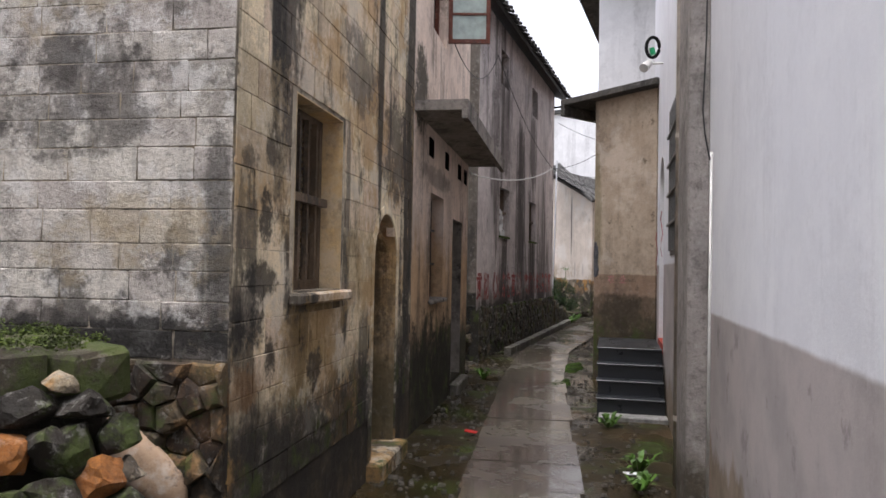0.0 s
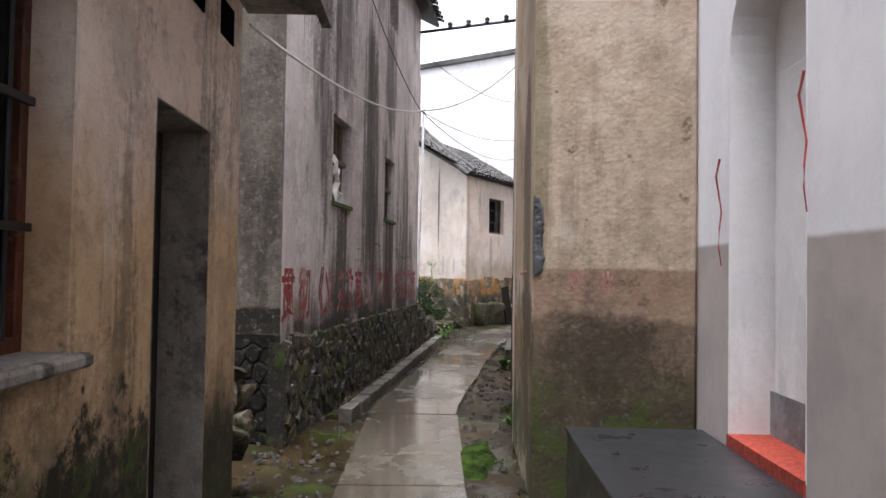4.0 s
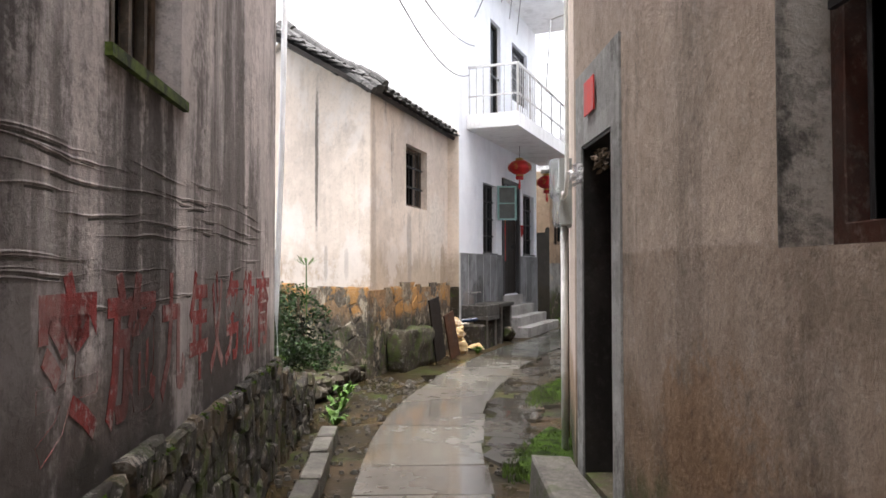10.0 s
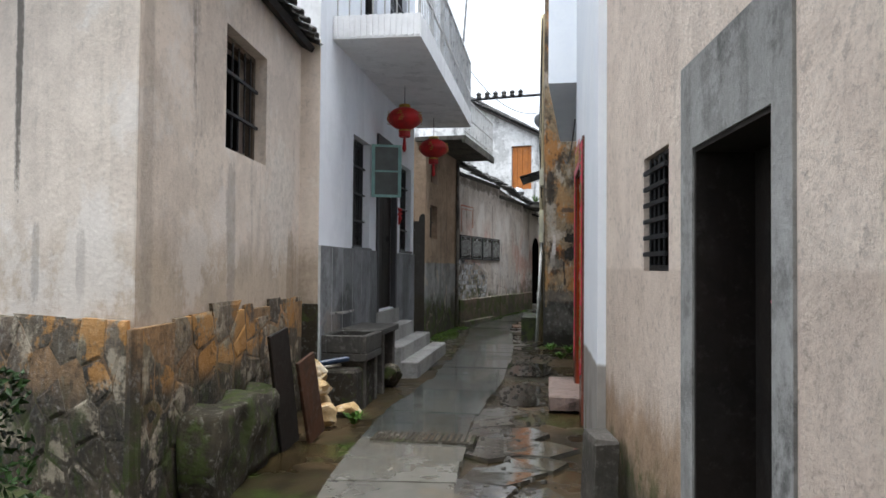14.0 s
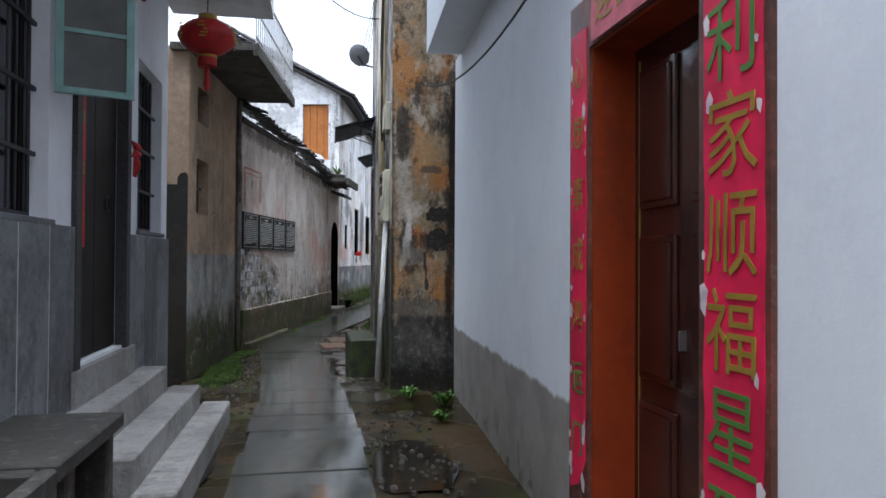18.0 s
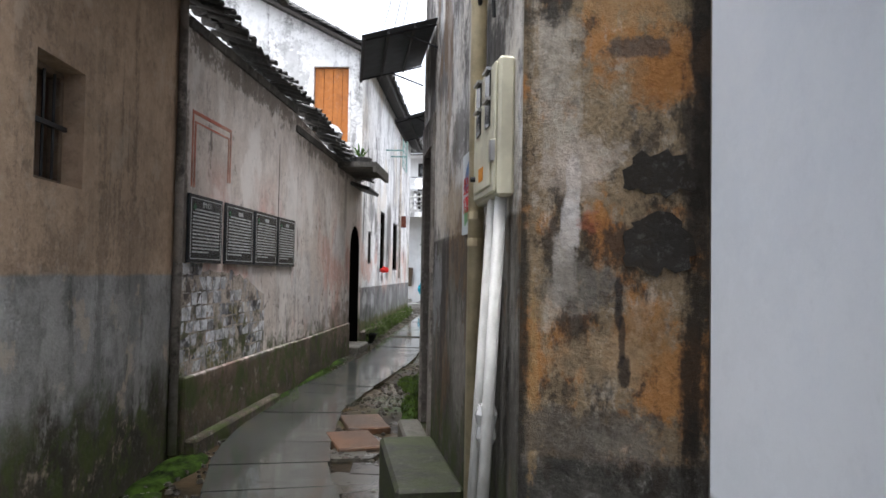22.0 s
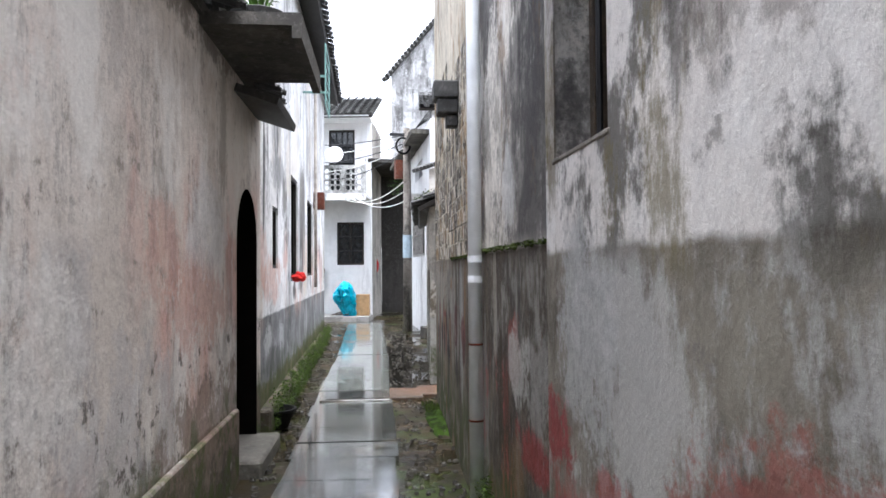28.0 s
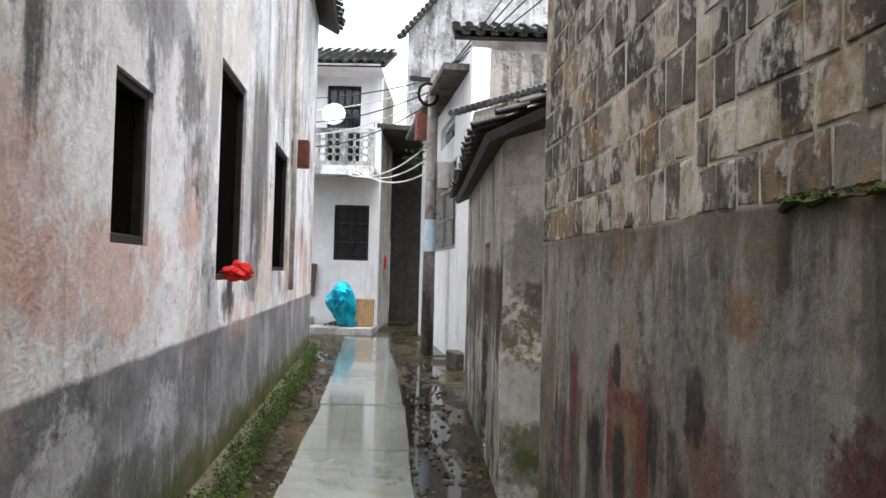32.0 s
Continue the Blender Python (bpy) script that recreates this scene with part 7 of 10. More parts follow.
for r0, r1 in zip(rows_, rows_[1:]):
    for k in range(4):
        bm.faces.new((r0[k], r0[k + 1], r1[k + 1], r1[k]))
part("cement_patch", bm, masonry("grey_cement", (0.16, 0.165, 0.175), (0.10, 0.105, 0.115), streak=0.2, blotch=0.4, seed=40.2), ochre_house, "rough dark grey cement repair on the corner", w_b.m)
FADED = plain("faded_pink_ink", (0.36, 0.15, 0.15), 0.95, grain=0.35, scale=25)
for k, (ch, s) in enumerate((("农", 0.32), ("业", 0.53))):
    lettering(ch, 0.13, FADED, "faded_character", ochre_house, w_b.on(s, 1.46, 0.002), 0.0006, "faded pink painted character")
PENCIL = plain("grey_ink", (0.10, 0.085, 0.07), 0.9, grain=0.3, scale=30)
for s in (1.37, 1.07):
    bm = boxes(*[(s - 0.04 + 0.02 * (k % 2), s + 0.03 - 0.015 * (k % 3), 0.0, 0.0015, 1.33 + 0.02 * k, 1.334 + 0.02 * k) for k in range(6)], (s - 0.035, s - 0.03, 0.0, 0.0015, 1.33, 1.45), (s + 0.02, s + 0.025, 0.0, 0.0015, 1.35, 1.45))
    part("scribble", bm, PENCIL, ochre_house, "small dark scribbled marks", w_bs.m)
part("red_scrawl", pipe([(0.45 + 0.06 * k, 0.001, 1.51 + 0.014 * math.sin(k * 2.1)) for k in range(10)], 0.004, 5), FADED, ochre_house, "faint red scrawl on the plaster", w_bs.m)

# ---- lane house ----
part("upper_wall", boxes((-0.004, 2.2, -0.006, 0.0, 4.25, 6.8)), M["white"], lane_house, "white-painted upper storey", w_e0.m)
part("upper_wall", boxes((0.0, 0.5, 0.0, 0.006, 4.25, 6.8)), M["white"], lane_house, "white-painted upper storey", w_e1.m)
part("eaves", boxes((-0.5, 6.2, -3, 0.55, 6.8, 6.92)), M["concrete_dark"], lane_house, "dark jutting eaves slab", w_e1.m)
HO = (2.15, 3.35, 1.6, 2.98)
lining(lane_house, w_e1, HO, M["concrete"])
window(lane_house, w_e1, HO, 0.19, masonry("dark_red_wood", (0.075, 0.028, 0.018), (0.045, 0.02, 0.014), streak=0.4, blotch=0.4, seed=27.8, rough=0.6), M["iron"], up=6, across=1, pane=M["void"], fw=0.07, bar=0.008, split=1, label="brown wooden window with thin iron bars")
door(lane_house, w_e1, (5.06, 5.72, 0.3, 2.3), 0.24, M["brown_door"], 4, "dark wooden door with red paper strip", paper=(-0.2, 0.13, 0.98, 1.97, "春到人间喜", M["iron"]))
part("door_surround", surround(4.9, 5.86, 5.062, 5.718, 0.1, 2.298, 2.75, -0.02, 0.012), masonry("grey_render", (0.36, 0.355, 0.34), (0.28, 0.275, 0.26), streak=0.2, blotch=0.4, seed=41.1), lane_house, "grey cement door surround", w_e1.m)
lining(lane_house, w_e1, (5.062, 5.718, 0.3, 2.298), M["dark_wood"], 0.02, "blackened wooden door lining")
lining(lane_house, w_e3, (0.172, 0.998, 0.25, 2.128), M["dark_wood"], 0.02, "blackened wooden door lining")
part("doorstep", boxes((4.9, 5.9, 0.0, 0.28, -0.1, 0.28), bevel=0.02), M["kerb"], lane_house, "worn stone doorstep", w_e1.m)
solo("red_notice", boxes((-0.11, 0.11, -0.012, -0.004, 0, 0.2)), plain("notice_red", (0.6, 0.03, 0.02), 0.5), "red paper notice above a doorway", "notice", w_e1.on(5.45, 2.45, 0.02))
for s, col in ((5.1, "old_wood"), (5.68, "white")):
    bm = bmesh.new()
    leaves(bm, (0, 0, 0), 0.05, 60, 0.022, random.Random(4), 1.4)
    solo("dried_plant", bm, M[col], "small dried bunch tied at a door corner", "dried bunch", w_e1.on(s, 2.12, 0.06), group="door bunches")
pip = thing("downpipe", "grey plastic downpipe with a black lower length", "pipe", Matrix.Translation(w_e1.xyz(1.80, 0.1, 0.05)))
part("tube", pipe([w_e1.xyz(1.80, 1.47, 0.05), w_e1.xyz(1.80, 6.8, 0.05)], 0.033, 14), M["pvc_grey"], pip, "", Matrix.Identity(4), smooth=True)
part("lower_tube", pipe([w_e1.xyz(1.80, 0.12, 0.05), w_e1.xyz(1.80, 1.47, 0.05)], 0.036, 14), M["rubber"], pip, "black lower length", Matrix.Identity(4), smooth=True)
for z in (1.1, 1.95, 2.55):
    part("sleeve", pipe([w_e1.xyz(1.80, z, 0.05), w_e1.xyz(1.80, z + 0.035, 0.05)], 0.04, 14), M["pvc_grey"], pip, "", Matrix.Identity(4))

ACRYL = plain("clear_acrylic", (0.86, 0.88, 0.88), 0.12, grain=0.03, scale=5, bump=0.06, spec=0.6)
ACRYL.node_tree.nodes["Principled BSDF"].inputs["Transmission Weight"].default_value = 0.93
ACRYL.node_tree.nodes["Principled BSDF"].inputs["IOR"].default_value = 1.12
CASE = plain("grey_plastic_case", (0.34, 0.36, 0.34), 0.4, grain=0.08)
METER, BREAKER, PALE, COPPER = plain("meter_face", (0.62, 0.63, 0.62), 0.5), plain("breaker_grey", (0.30, 0.29, 0.28), 0.4), plain("inner_board", (0.52, 0.52, 0.50), 0.6), plain("red_brown_wire", (0.36, 0.08, 0.04), 0.5)


def meter_box(s0, s1, z0, z1, depth, big):
    """A cabinet whose moulded clear front shows the meters and breakers inside."""
    m = w_e2.on((s0 + s1) / 2, z0, 0)
    x, h = (s1 - s0) / 2, z1 - z0
    ob = thing("meter_box", "grey electricity meter cabinet with a clear front" if big else "small clear-fronted electricity meter box", "meter box", m, "meter boxes")
    d = depth * 0.62
    part("case", boxes((-x, x, -0.02, 0, 0, h), (-x, -x + 0.012, -d, -0.02, 0, h), (x - 0.012, x, -d, -0.02, 0, h), (-x + 0.012, x - 0.012, -d, -0.02, 0, 0.012), (-x + 0.012, x - 0.012, -d, -0.02, h - 0.012, h)), CASE, ob, "", m)
    part("inner_board", boxes((-x + 0.014, x - 0.014, -0.03, -0.021, 0.014, h - 0.014)), PALE, ob, "pale board behind the meters", m)
    for name, lo, hi, deep in (("upper_cover", h * 0.47, h, depth + 0.02), ("lower_cover", 0.0, h * 0.45, depth - 0.005)):
        bm = bmesh.new()
        rings = [[bm.verts.new((sx * (x - q), y, (lo + q) if sz < 0 else (hi - q))) for sx, sz in ((-1, -1), (1, -1), (1, 1), (-1, 1))] for q, y in ((-0.002, -d - 0.001), (0.004, -deep + 0.02), (0.022, -deep), (0.026, -deep + 0.004), (0.008, -deep + 0.024), (0.003, -d - 0.001))]
        for r0, r1 in zip(rings[:2], rings[1:3]):
            for k in range(4):
                bm.faces.new((r0[k], r0[(k + 1) % 4], r1[(k + 1) % 4], r1[k]))
        for r0, r1 in zip(rings[3:5], rings[4:6]):
            for k in range(4):
                bm.faces.new((r0[k], r0[(k + 1) % 4], r1[(k + 1) % 4], r1[k]))
        bm.faces.new(rings[2])
        bm.faces.new(rings[3][::-1])
        for k in range(4):
            bm.faces.new((rings[0][k], rings[5][k], rings[5][(k + 1) % 4], rings[0][(k + 1) % 4]))
        cover = part(name, bm, ACRYL, ob, "clear moulded cover", m)
        cover.visible_shadow = False
    for k in range(2 if big else 1):
        cx = -x * 0.5 + k * x if big else -0.01
        meter = part("meter", boxes((cx - 0.075, cx + 0.075, -0.10, -0.03, h * 0.55, h * 0.93), bevel=0.008), METER, ob, "pale electricity meter", m)
        part("display", boxes((cx - 0.045, cx + 0.03, -0.104, -0.1, h * 0.78, h * 0.87)), M["glass_dark"], meter, "dark display", m)
        part("dial_plate", boxes((cx - 0.05, cx + 0.05, -0.103, -0.1, h * 0.62, h * 0.74)), PALE, meter, "", m)
        part("seal", pipe([(cx + 0.05, -0.1, h * 0.58), (cx + 0.05, -0.112, h * 0.58)], 0.012, 8), M["pvc"], meter, "white round seal", m)
        for q in range(4 if big else 2):
            part("breaker", boxes((cx - 0.08 + q * 0.04, cx - 0.046 + q * 0.04, -0.08, -0.03, h * 0.14, h * 0.34), bevel=0.004), BREAKER if q % 3 else COPPER, ob, "circuit breaker", m)
        for q in range(3):
            part("wire", pipe([(cx - 0.05 + q * 0.05, -0.05, h * 0.34), (cx - 0.06 + q * 0.05, -0.075, h * 0.42), (cx - 0.04 + q * 0.04, -0.05, h * 0.55)], 0.004, 5), COPPER if q % 2 else M["rubber"], ob, "", m)
    part("warning_label", boxes((-x * 0.78, -x * 0.32, -depth + 0.002, -depth + 0.006, h * 0.09, h * 0.19)), plain("yellow_label", (0.75, 0.42, 0.02), 0.5), ob, "yellow warning label", m)
    part("paper_label", boxes((x * 0.08, x * 0.42, -depth + 0.002, -depth + 0.006, h * 0.12, h * 0.26)), plain("white_label", (0.75, 0.75, 0.73), 0.5), ob, "white label", m)


meter_box(0.75, 1.27, 1.88, 2.38, 0.15, True)
meter_box(1.31, 1.63, 1.98, 2.36, 0.11, False)
bracketed_pipe("conduit", "thick white conduit below the meter boxes", [tuple(w_e2.xyz(0.98, 0.05, 0.06)), tuple(w_e2.xyz(0.98, 1.9, 0.06))], 0.027, M["pvc"], [tuple(w_e2.xyz(0.98, 0.75, 0.06))], group="conduits")
bracketed_pipe("conduit", "white conduit below the meter boxes", [tuple(w_e2.xyz(1.11, 0.05, 0.05)), tuple(w_e2.xyz(1.11, 1.9, 0.05))], 0.021, M["pvc"], [tuple(w_e2.xyz(1.11, 0.73, 0.05))], group="conduits")
bracketed_pipe("rusty_pipe", "thin rusty iron pipe on the wall", [tuple(w_e2.xyz(1.36, 0.05, 0.04)), tuple(w_e2.xyz(1.36, 2.0, 0.04))], 0.025, masonry("rusty_iron", (0.14, 0.06, 0.035), (0.07, 0.035, 0.025), seed=42.0))
for s, top in ((0.62, 7), (0.46, 7)):
    bracketed_pipe("conduit", "white conduit bending into the meter cabinet", [tuple(w_e2.xyz(s, 6.7, 0.04)), tuple(w_e2.xyz(s, 2.25, 0.04)), tuple(w_e2.xyz(s + 0.006, 2.19, 0.042)), tuple(w_e2.xyz(s + 0.025, 2.13, 0.045)), tuple(w_e2.xyz(s + 0.06, 2.095, 0.05)), tuple(w_e2.xyz(s + 0.1, 2.08, 0.06)), tuple(w_e2.xyz(0.76, 2.07 + (0.05 if s > 0.5 else 0), 0.07))], 0.015, M["pvc"], [tuple(w_e2.xyz(s, 2.5, 0.04))], group="conduits")
solo("cable", pipe([w_e2.xyz(1.3, 1.9, 0.1), w_e2.xyz(1.36, 1.78, 0.1), w_e2.xyz(1.48, 1.82, 0.1), w_e2.xyz(1.52, 1.99, 0.08)], 0.011, 8), M["rubber"], "black cable loop between two meter boxes", "cable")
door(lane_house, w_e3, (0.17, 1.0, 0.25, 2.13), 0.24, M["dark_wood"], 4, "black wooden door with a red diamond paper", ring=True)
solo("diamond_paper", boxes((-0.15, 0.15, -0.004, 0, -0.15, 0.15)), M["pink_paper"], "red diamond paper pasted on a black door", "paper", w_e3.on(0.5, 1.5, -0.2) @ pose(0, 0, 0, 0, 45, 0))
part("door_surround", surround(0.02, 1.17, 0.172, 0.998, 0.1, 2.128, 2.5, -0.02, 0.012), masonry("grey_render_b", (0.36, 0.355, 0.34), (0.28, 0.275, 0.26), streak=0.2, blotch=0.4, seed=43.1), lane_house, "grey cement door surround", w_e3.m)
window(lane_house, w_e3, (1.42, 1.95, 1.61, 2.22), 0.06, M["iron"], M["iron"], up=4, across=6, pane=M["void"], fw=0.03, bar=0.007, label="small window behind an iron grid")
kerb_me = block_meshes("kerb", M["kerb"], 4, 0.06, 0.02, 9)
heap("stone_block", "worn stone block lying along the house wall", [(-9.32, 15.55, 0.19, 0.26, 1.05, 0.3, 25)], kerb_me, "")
heap("stone_block", "stone slab serving as a doorstep", [(-10.42, 24.1, 0.28, 0.34, 1.4, 0.14, 0)], block_meshes("slab_step", masonry("pink_slab", (0.30, 0.22, 0.19), (0.22, 0.165, 0.14), seed=44.0, blotch=0.4, rough=0.4), 1, 0.05, 0.01, 3), "")
heap("stone", "rough stone leaning at the wall foot", [(-10.28, 20.75, 0.35, 0.16, 0.3, 0.5, 12), (-10.12, 21.6, 0.28, 0.2, 0.34, 0.2, 40)], kerb_me, "")
bm = tube(bmesh.new(), [w_e1.xyz(3.75, 0.42, 0.0), w_e1.xyz(3.75, 0.42, 0.09), w_e1.xyz(3.75, 0.36, 0.12), w_e1.xyz(3.75, 0.2, 0.12)], 0.04, 10)
solo("pipe_elbow", bm, M["pvc"], "white plastic drain elbow low on the wall", "pipe")

# ---- new white house with the red doorway ----
JAMB = masonry("red_brown_tile", (0.30, 0.045, 0.012), (0.24, 0.035, 0.012), streak=0.1, blotch=0.15, grit=0.05, seed=45.0, rough=0.22)
GATE = plain("varnished_door", (0.05, 0.015, 0.011), 0.13, grain=0.3, scale=3, spec=0.6)
lining(new_house, w_r, (1.93, 2.86, 0.3, 2.62), JAMB, 0.012, "glossy red-brown tiled reveal")
MARB = masonry("brown_marble", (0.22, 0.075, 0.05), (0.14, 0.05, 0.035), streak=0.1, blotch=0.4, grit=0.3, seed=45.6, rough=0.25)
part("door_surround", surround(1.56, 3.09, 1.93, 2.86, 0.1, 2.62, 2.86, 0.0, 0.02), MARB, new_house, "brown marble door surround", w_r.m)
gm = w_r.on(2.395, 0.3, -0.2)
gate = part("door", boxes((-0.452, 0.452, 0, 0.04, 0, 2.31)), GATE, new_house, "glossy dark red panelled door", gm)
pan = mesh_of(boxes((-0.16, 0.16, -0.018, 0, 0, 0.62), (-0.13, 0.13, -0.028, -0.018, 0.03, 0.59), bevel=0.006), "panel", GATE)
for z in (0.12, 0.84, 1.58):
    for x in (-0.22, 0.22):
        part("panel", pan, GATE, gate, "", gm @ pose(x, 0, z))
part("handle", boxes((-0.01, 0.0, -0.03, 0, 1.0, 1.08)), M["steel"], gate, "brass handle", gm)
part("trim", boxes((-0.405, -0.4, -0.006, 0, 0.05, 2.25), (0.4, 0.405, -0.006, 0, 0.05, 2.25)), M["gold"], gate, "gold trim lines", gm)
for s0, s1, z0, z1, text in ((1.58, 1.9, 0.62, 2.82, "吉利家顺福星到"), (2.88, 3.07, 0.62, 2.72, "心想事成鸿运门")):
    strip = thing("door_couplet", "torn red paper couplet with gold and green characters", "couplet", w_r.on((s0 + s1) / 2, z0, 0.024), "door couplets")
    mm = w_r.on((s0 + s1) / 2, z0, 0.024)
    x, h, rng = (s1 - s0) / 2, z1 - z0, random.Random(int(s0 * 10))
    bm = bmesh.new()
    n = 16
    left = [bm.verts.new((-x + rng.uniform(0, 0.012), 0, h * k / n)) for k in range(n + 1)]
    right = [bm.verts.new((x - rng.uniform(0, 0.012), 0, h * k / n)) for k in range(n + 1)]
    left[0].co.z -= 0.04
    right[0].co.x -= 0.07
    lb = [bm.verts.new(v.co + Vector((0, 0.004, 0))) for v in left]
    rb = [bm.verts.new(v.co + Vector((0, 0.004, 0))) for v in right]
    for k in range(n):
        bm.faces.new((left[k], right[k], right[k + 1], left[k + 1]))
        bm.faces.new((lb[k], lb[k + 1], rb[k + 1], rb[k]))
        bm.faces.new((left[k], left[k + 1], lb[k + 1], lb[k]))
        bm.faces.new((right[k], rb[k], rb[k + 1], right[k + 1]))
    part("paper", bm, M["red_paper"], strip, "", mm)
    step = h / (len(text) + 0.4)
    for k, ch in enumerate(text):
        lettering(ch, min(step * 0.95, x * 1.75), M["gold"] if rng.random() < 0.45 else M["green_ink"], "character", strip, mm @ pose(0, -0.003, h - step * (k + 0.7)), 0.001, wide=1.0 if x > 0.12 else 0.85)
    bm = bmesh.new()
    for k in range(26):
        cx, cz, r = rng.choice((-1, 1)) * x * rng.uniform(0.7, 0.98), rng.choice((rng.uniform(0.02, 0.3), rng.uniform(0.02, h - 0.05))), rng.uniform(0.008, 0.03)
        vs = [bm.verts.new((cx + r * rng.uniform(0.5, 1.2) * math.cos(a), -0.004, cz + 1.6 * r * rng.uniform(0.5, 1.2) * math.sin(a))) for a in (0.3, 1.5, 2.6, 3.9, 5.2)]
        bm.faces.new(vs)
    part("torn_spot", bm, plain("torn_paper", (0.70, 0.62, 0.64), 0.7), strip, "pale torn spots", mm)
hd = thing("door_banner", "faded pink paper banner above the door", "banner", w_r.on(2.4, 2.6, 0.024))
part("paper", boxes((-0.42, 0.42, -0.004, 0, 0.03, 0.3)), M["pink_paper"], hd, "", w_r.on(2.4, 2.6, 0.024))
lettering("迎春接福", 0.19, M["gold"], "writing", hd, w_r.on(2.4, 2.765, 0.03), 0.001)

# ---- stained corner house ----
IVORY = plain("ivory_enamel", (0.60, 0.57, 0.43), 0.4, grain=0.14, scale=5)


def cabinet(s0, s1, z0, z1, d, windows, label):
    m = w_gs.on((s0 + s1) / 2, z0, 0)
    x, h = (s1 - s0) / 2, z1 - z0
    ob = thing("meter_cabinet", label, "meter cabinet", m, "ivory cabinets")
    part("body", boxes((-x, x, -d, 0, 0, h), bevel=0.012), IVORY, ob, "", m)
    lid = part("door", boxes((-x + 0.02, x - 0.02, -d - 0.015, -d, 0.02, h - 0.02), bevel=0.006), IVORY, ob, "", m)
    for i in range(2):
        for j in range(windows):
            cx, cz = -x * 0.42 + i * x * 0.84, h * 0.62 + j * h * 0.22
            part("viewing_window", boxes((cx - 0.05, cx + 0.05, -d - 0.022, -d - 0.015, cz - 0.055, cz + 0.055)), M["glass_dark"], lid, "dark viewing window", m)
            part("hood", boxes((cx - 0.058, cx + 0.058, -d - 0.035, -d - 0.015, cz + 0.055, cz + 0.068)), M["steel"], lid, "", m)
    if windows:
        part("flap", boxes((-x * 0.75, x * 0.75, -d - 0.024, -d - 0.015, 0.05, h * 0.42), bevel=0.004), IVORY, lid, "", m)
        part("lock", pipe([(-x * 0.6, -d - 0.02, h * 0.2), (-x * 0.6, -d - 0.045, h * 0.2)], 0.012, 8), M["iron"], lid, "dark lock", m)
        part("label", boxes((-0.05, 0.05, -d - 0.027, -d - 0.024, 0.09, 0.15)), plain("orange_label", (0.65, 0.25, 0.02), 0.5), lid, "orange label", m)
        part("clasp", boxes((x * 0.78, x * 0.95, -d - 0.03, -d - 0.012, h * 0.25, h * 0.4)), M["steel"], lid, "", m)
    return ob


cabinet(0.1, 0.62, 2.07, 2.66, 0.07, 2, "ivory metal meter cabinet with small viewing windows")
cabinet(0.1, 0.45, 3.1, 3.42, 0.06, 0, "small ivory junction box on the corner")
bracketed_pipe("drain_pipe", "aged yellow plastic pipe down the corner", [tuple(w_gs.xyz(0.66, 0.2, 0.06)), tuple(w_gs.xyz(0.66, 6.4, 0.06))], 0.04, M["pvc_yellow"], [tuple(w_gs.xyz(0.66, z, 0.06)) for z in (1.9, 2.03, 3.1)])
for k, (s, ds) in enumerate(((0.37, -0.09), (0.305, -0.07), (0.17, -0.02))):
    bracketed_pipe("cable_duct", "white plastic duct leaning below the cabinet", [tuple(w_gs.xyz(s - ds, 0.28, 0.12)), tuple(w_gs.xyz(s, 2.075, 0.04))], 0.02 if k == 0 else 0.026, M["pvc"], group="ducts")
solo("plastic_wrap", lathe([(0.03, 0), (0.045, 0.03), (0.04, 0.08), (0.05, 0.13), (0.035, 0.17)], 9), plain("clear_plastic", (0.45, 0.45, 0.44), 0.25), "crumpled clear plastic tied round a duct", "plastic wrap", Matrix.Translation(w_gs.xyz(0.22, 1.02, 0.08)))
solo("cable_bundle", tube(tube(bmesh.new(), [w_gs.xyz(0.72, 2.9, 0.05), w_gs.xyz(0.5, 3.3, 0.08), w_gs.xyz(0.45, 6.2, 0.05)], 0.012), [w_gs.xyz(0.33, 2.9, 0.05), w_gs.xyz(0.38, 4.0, 0.1), w_gs.xyz(0.3, 6.2, 0.05)], 0.009), M["wire"], "bundle of black cables running up the corner", "cable")
rag = random.Random(46)
bm = bmesh.new()
for z0, z1, a, b in ((2.08, 2.21, 0.39, 0.67), (1.79, 1.97, 0.39, 0.66)):
    ps = [(a + 0.02, z0), ((a + b) / 2, z0 - 0.03), (b - 0.02, z0), (b, (z0 + z1) / 2), (b - 0.05, z1), ((a + b) / 2, z1 + 0.02), (a + 0.05, z1), (a, (z0 + z1) / 2)]
    loop = ps + ps[:1]
    ps = [(p[0] + (q[0] - p[0]) * e + rag.uniform(-0.018, 0.012), p[1] + (q[1] - p[1]) * e + rag.uniform(-0.02, 0.02)) for p, q in zip(loop, loop[1:]) for e in (0, 0.33, 0.66)]
    f = [bm.verts.new((x, -0.006, z)) for x, z in ps]
    bk = [bm.verts.new((x, 0.0, z)) for x, z in ps]
    bm.faces.new(f)
    for k in range(24):
        bm.faces.new((f[k], bk[k], bk[(k + 1) % 24], f[(k + 1) % 24]))
part("tar_patch", bm, masonry("tar", (0.022, 0.018, 0.014), (0.035, 0.028, 0.02), seed=46.0), rusty_house, "black tar patches on the plaster", w_g.m)
SIGN_M = w_gs.on(1.09, 1.97, 0.012)
sign = thing("painted_sign", "small painted village notice board on the wall", "sign", SIGN_M)
WHT, BLU = plain("sign_white", (0.62, 0.68, 0.70), 0.35, grain=0.06), plain("sign_blue", (0.02, 0.16, 0.42), 0.35)
part("board", boxes((-0.27, 0.27, -0.008, 0, 0, 0.46)), WHT, sign, "", SIGN_M)
bm = bmesh.new()
arc = [(0.19 * math.cos(math.pi * k / 14), 0.25 + 0.16 * math.sin(math.pi * k / 14)) for k in range(15)]
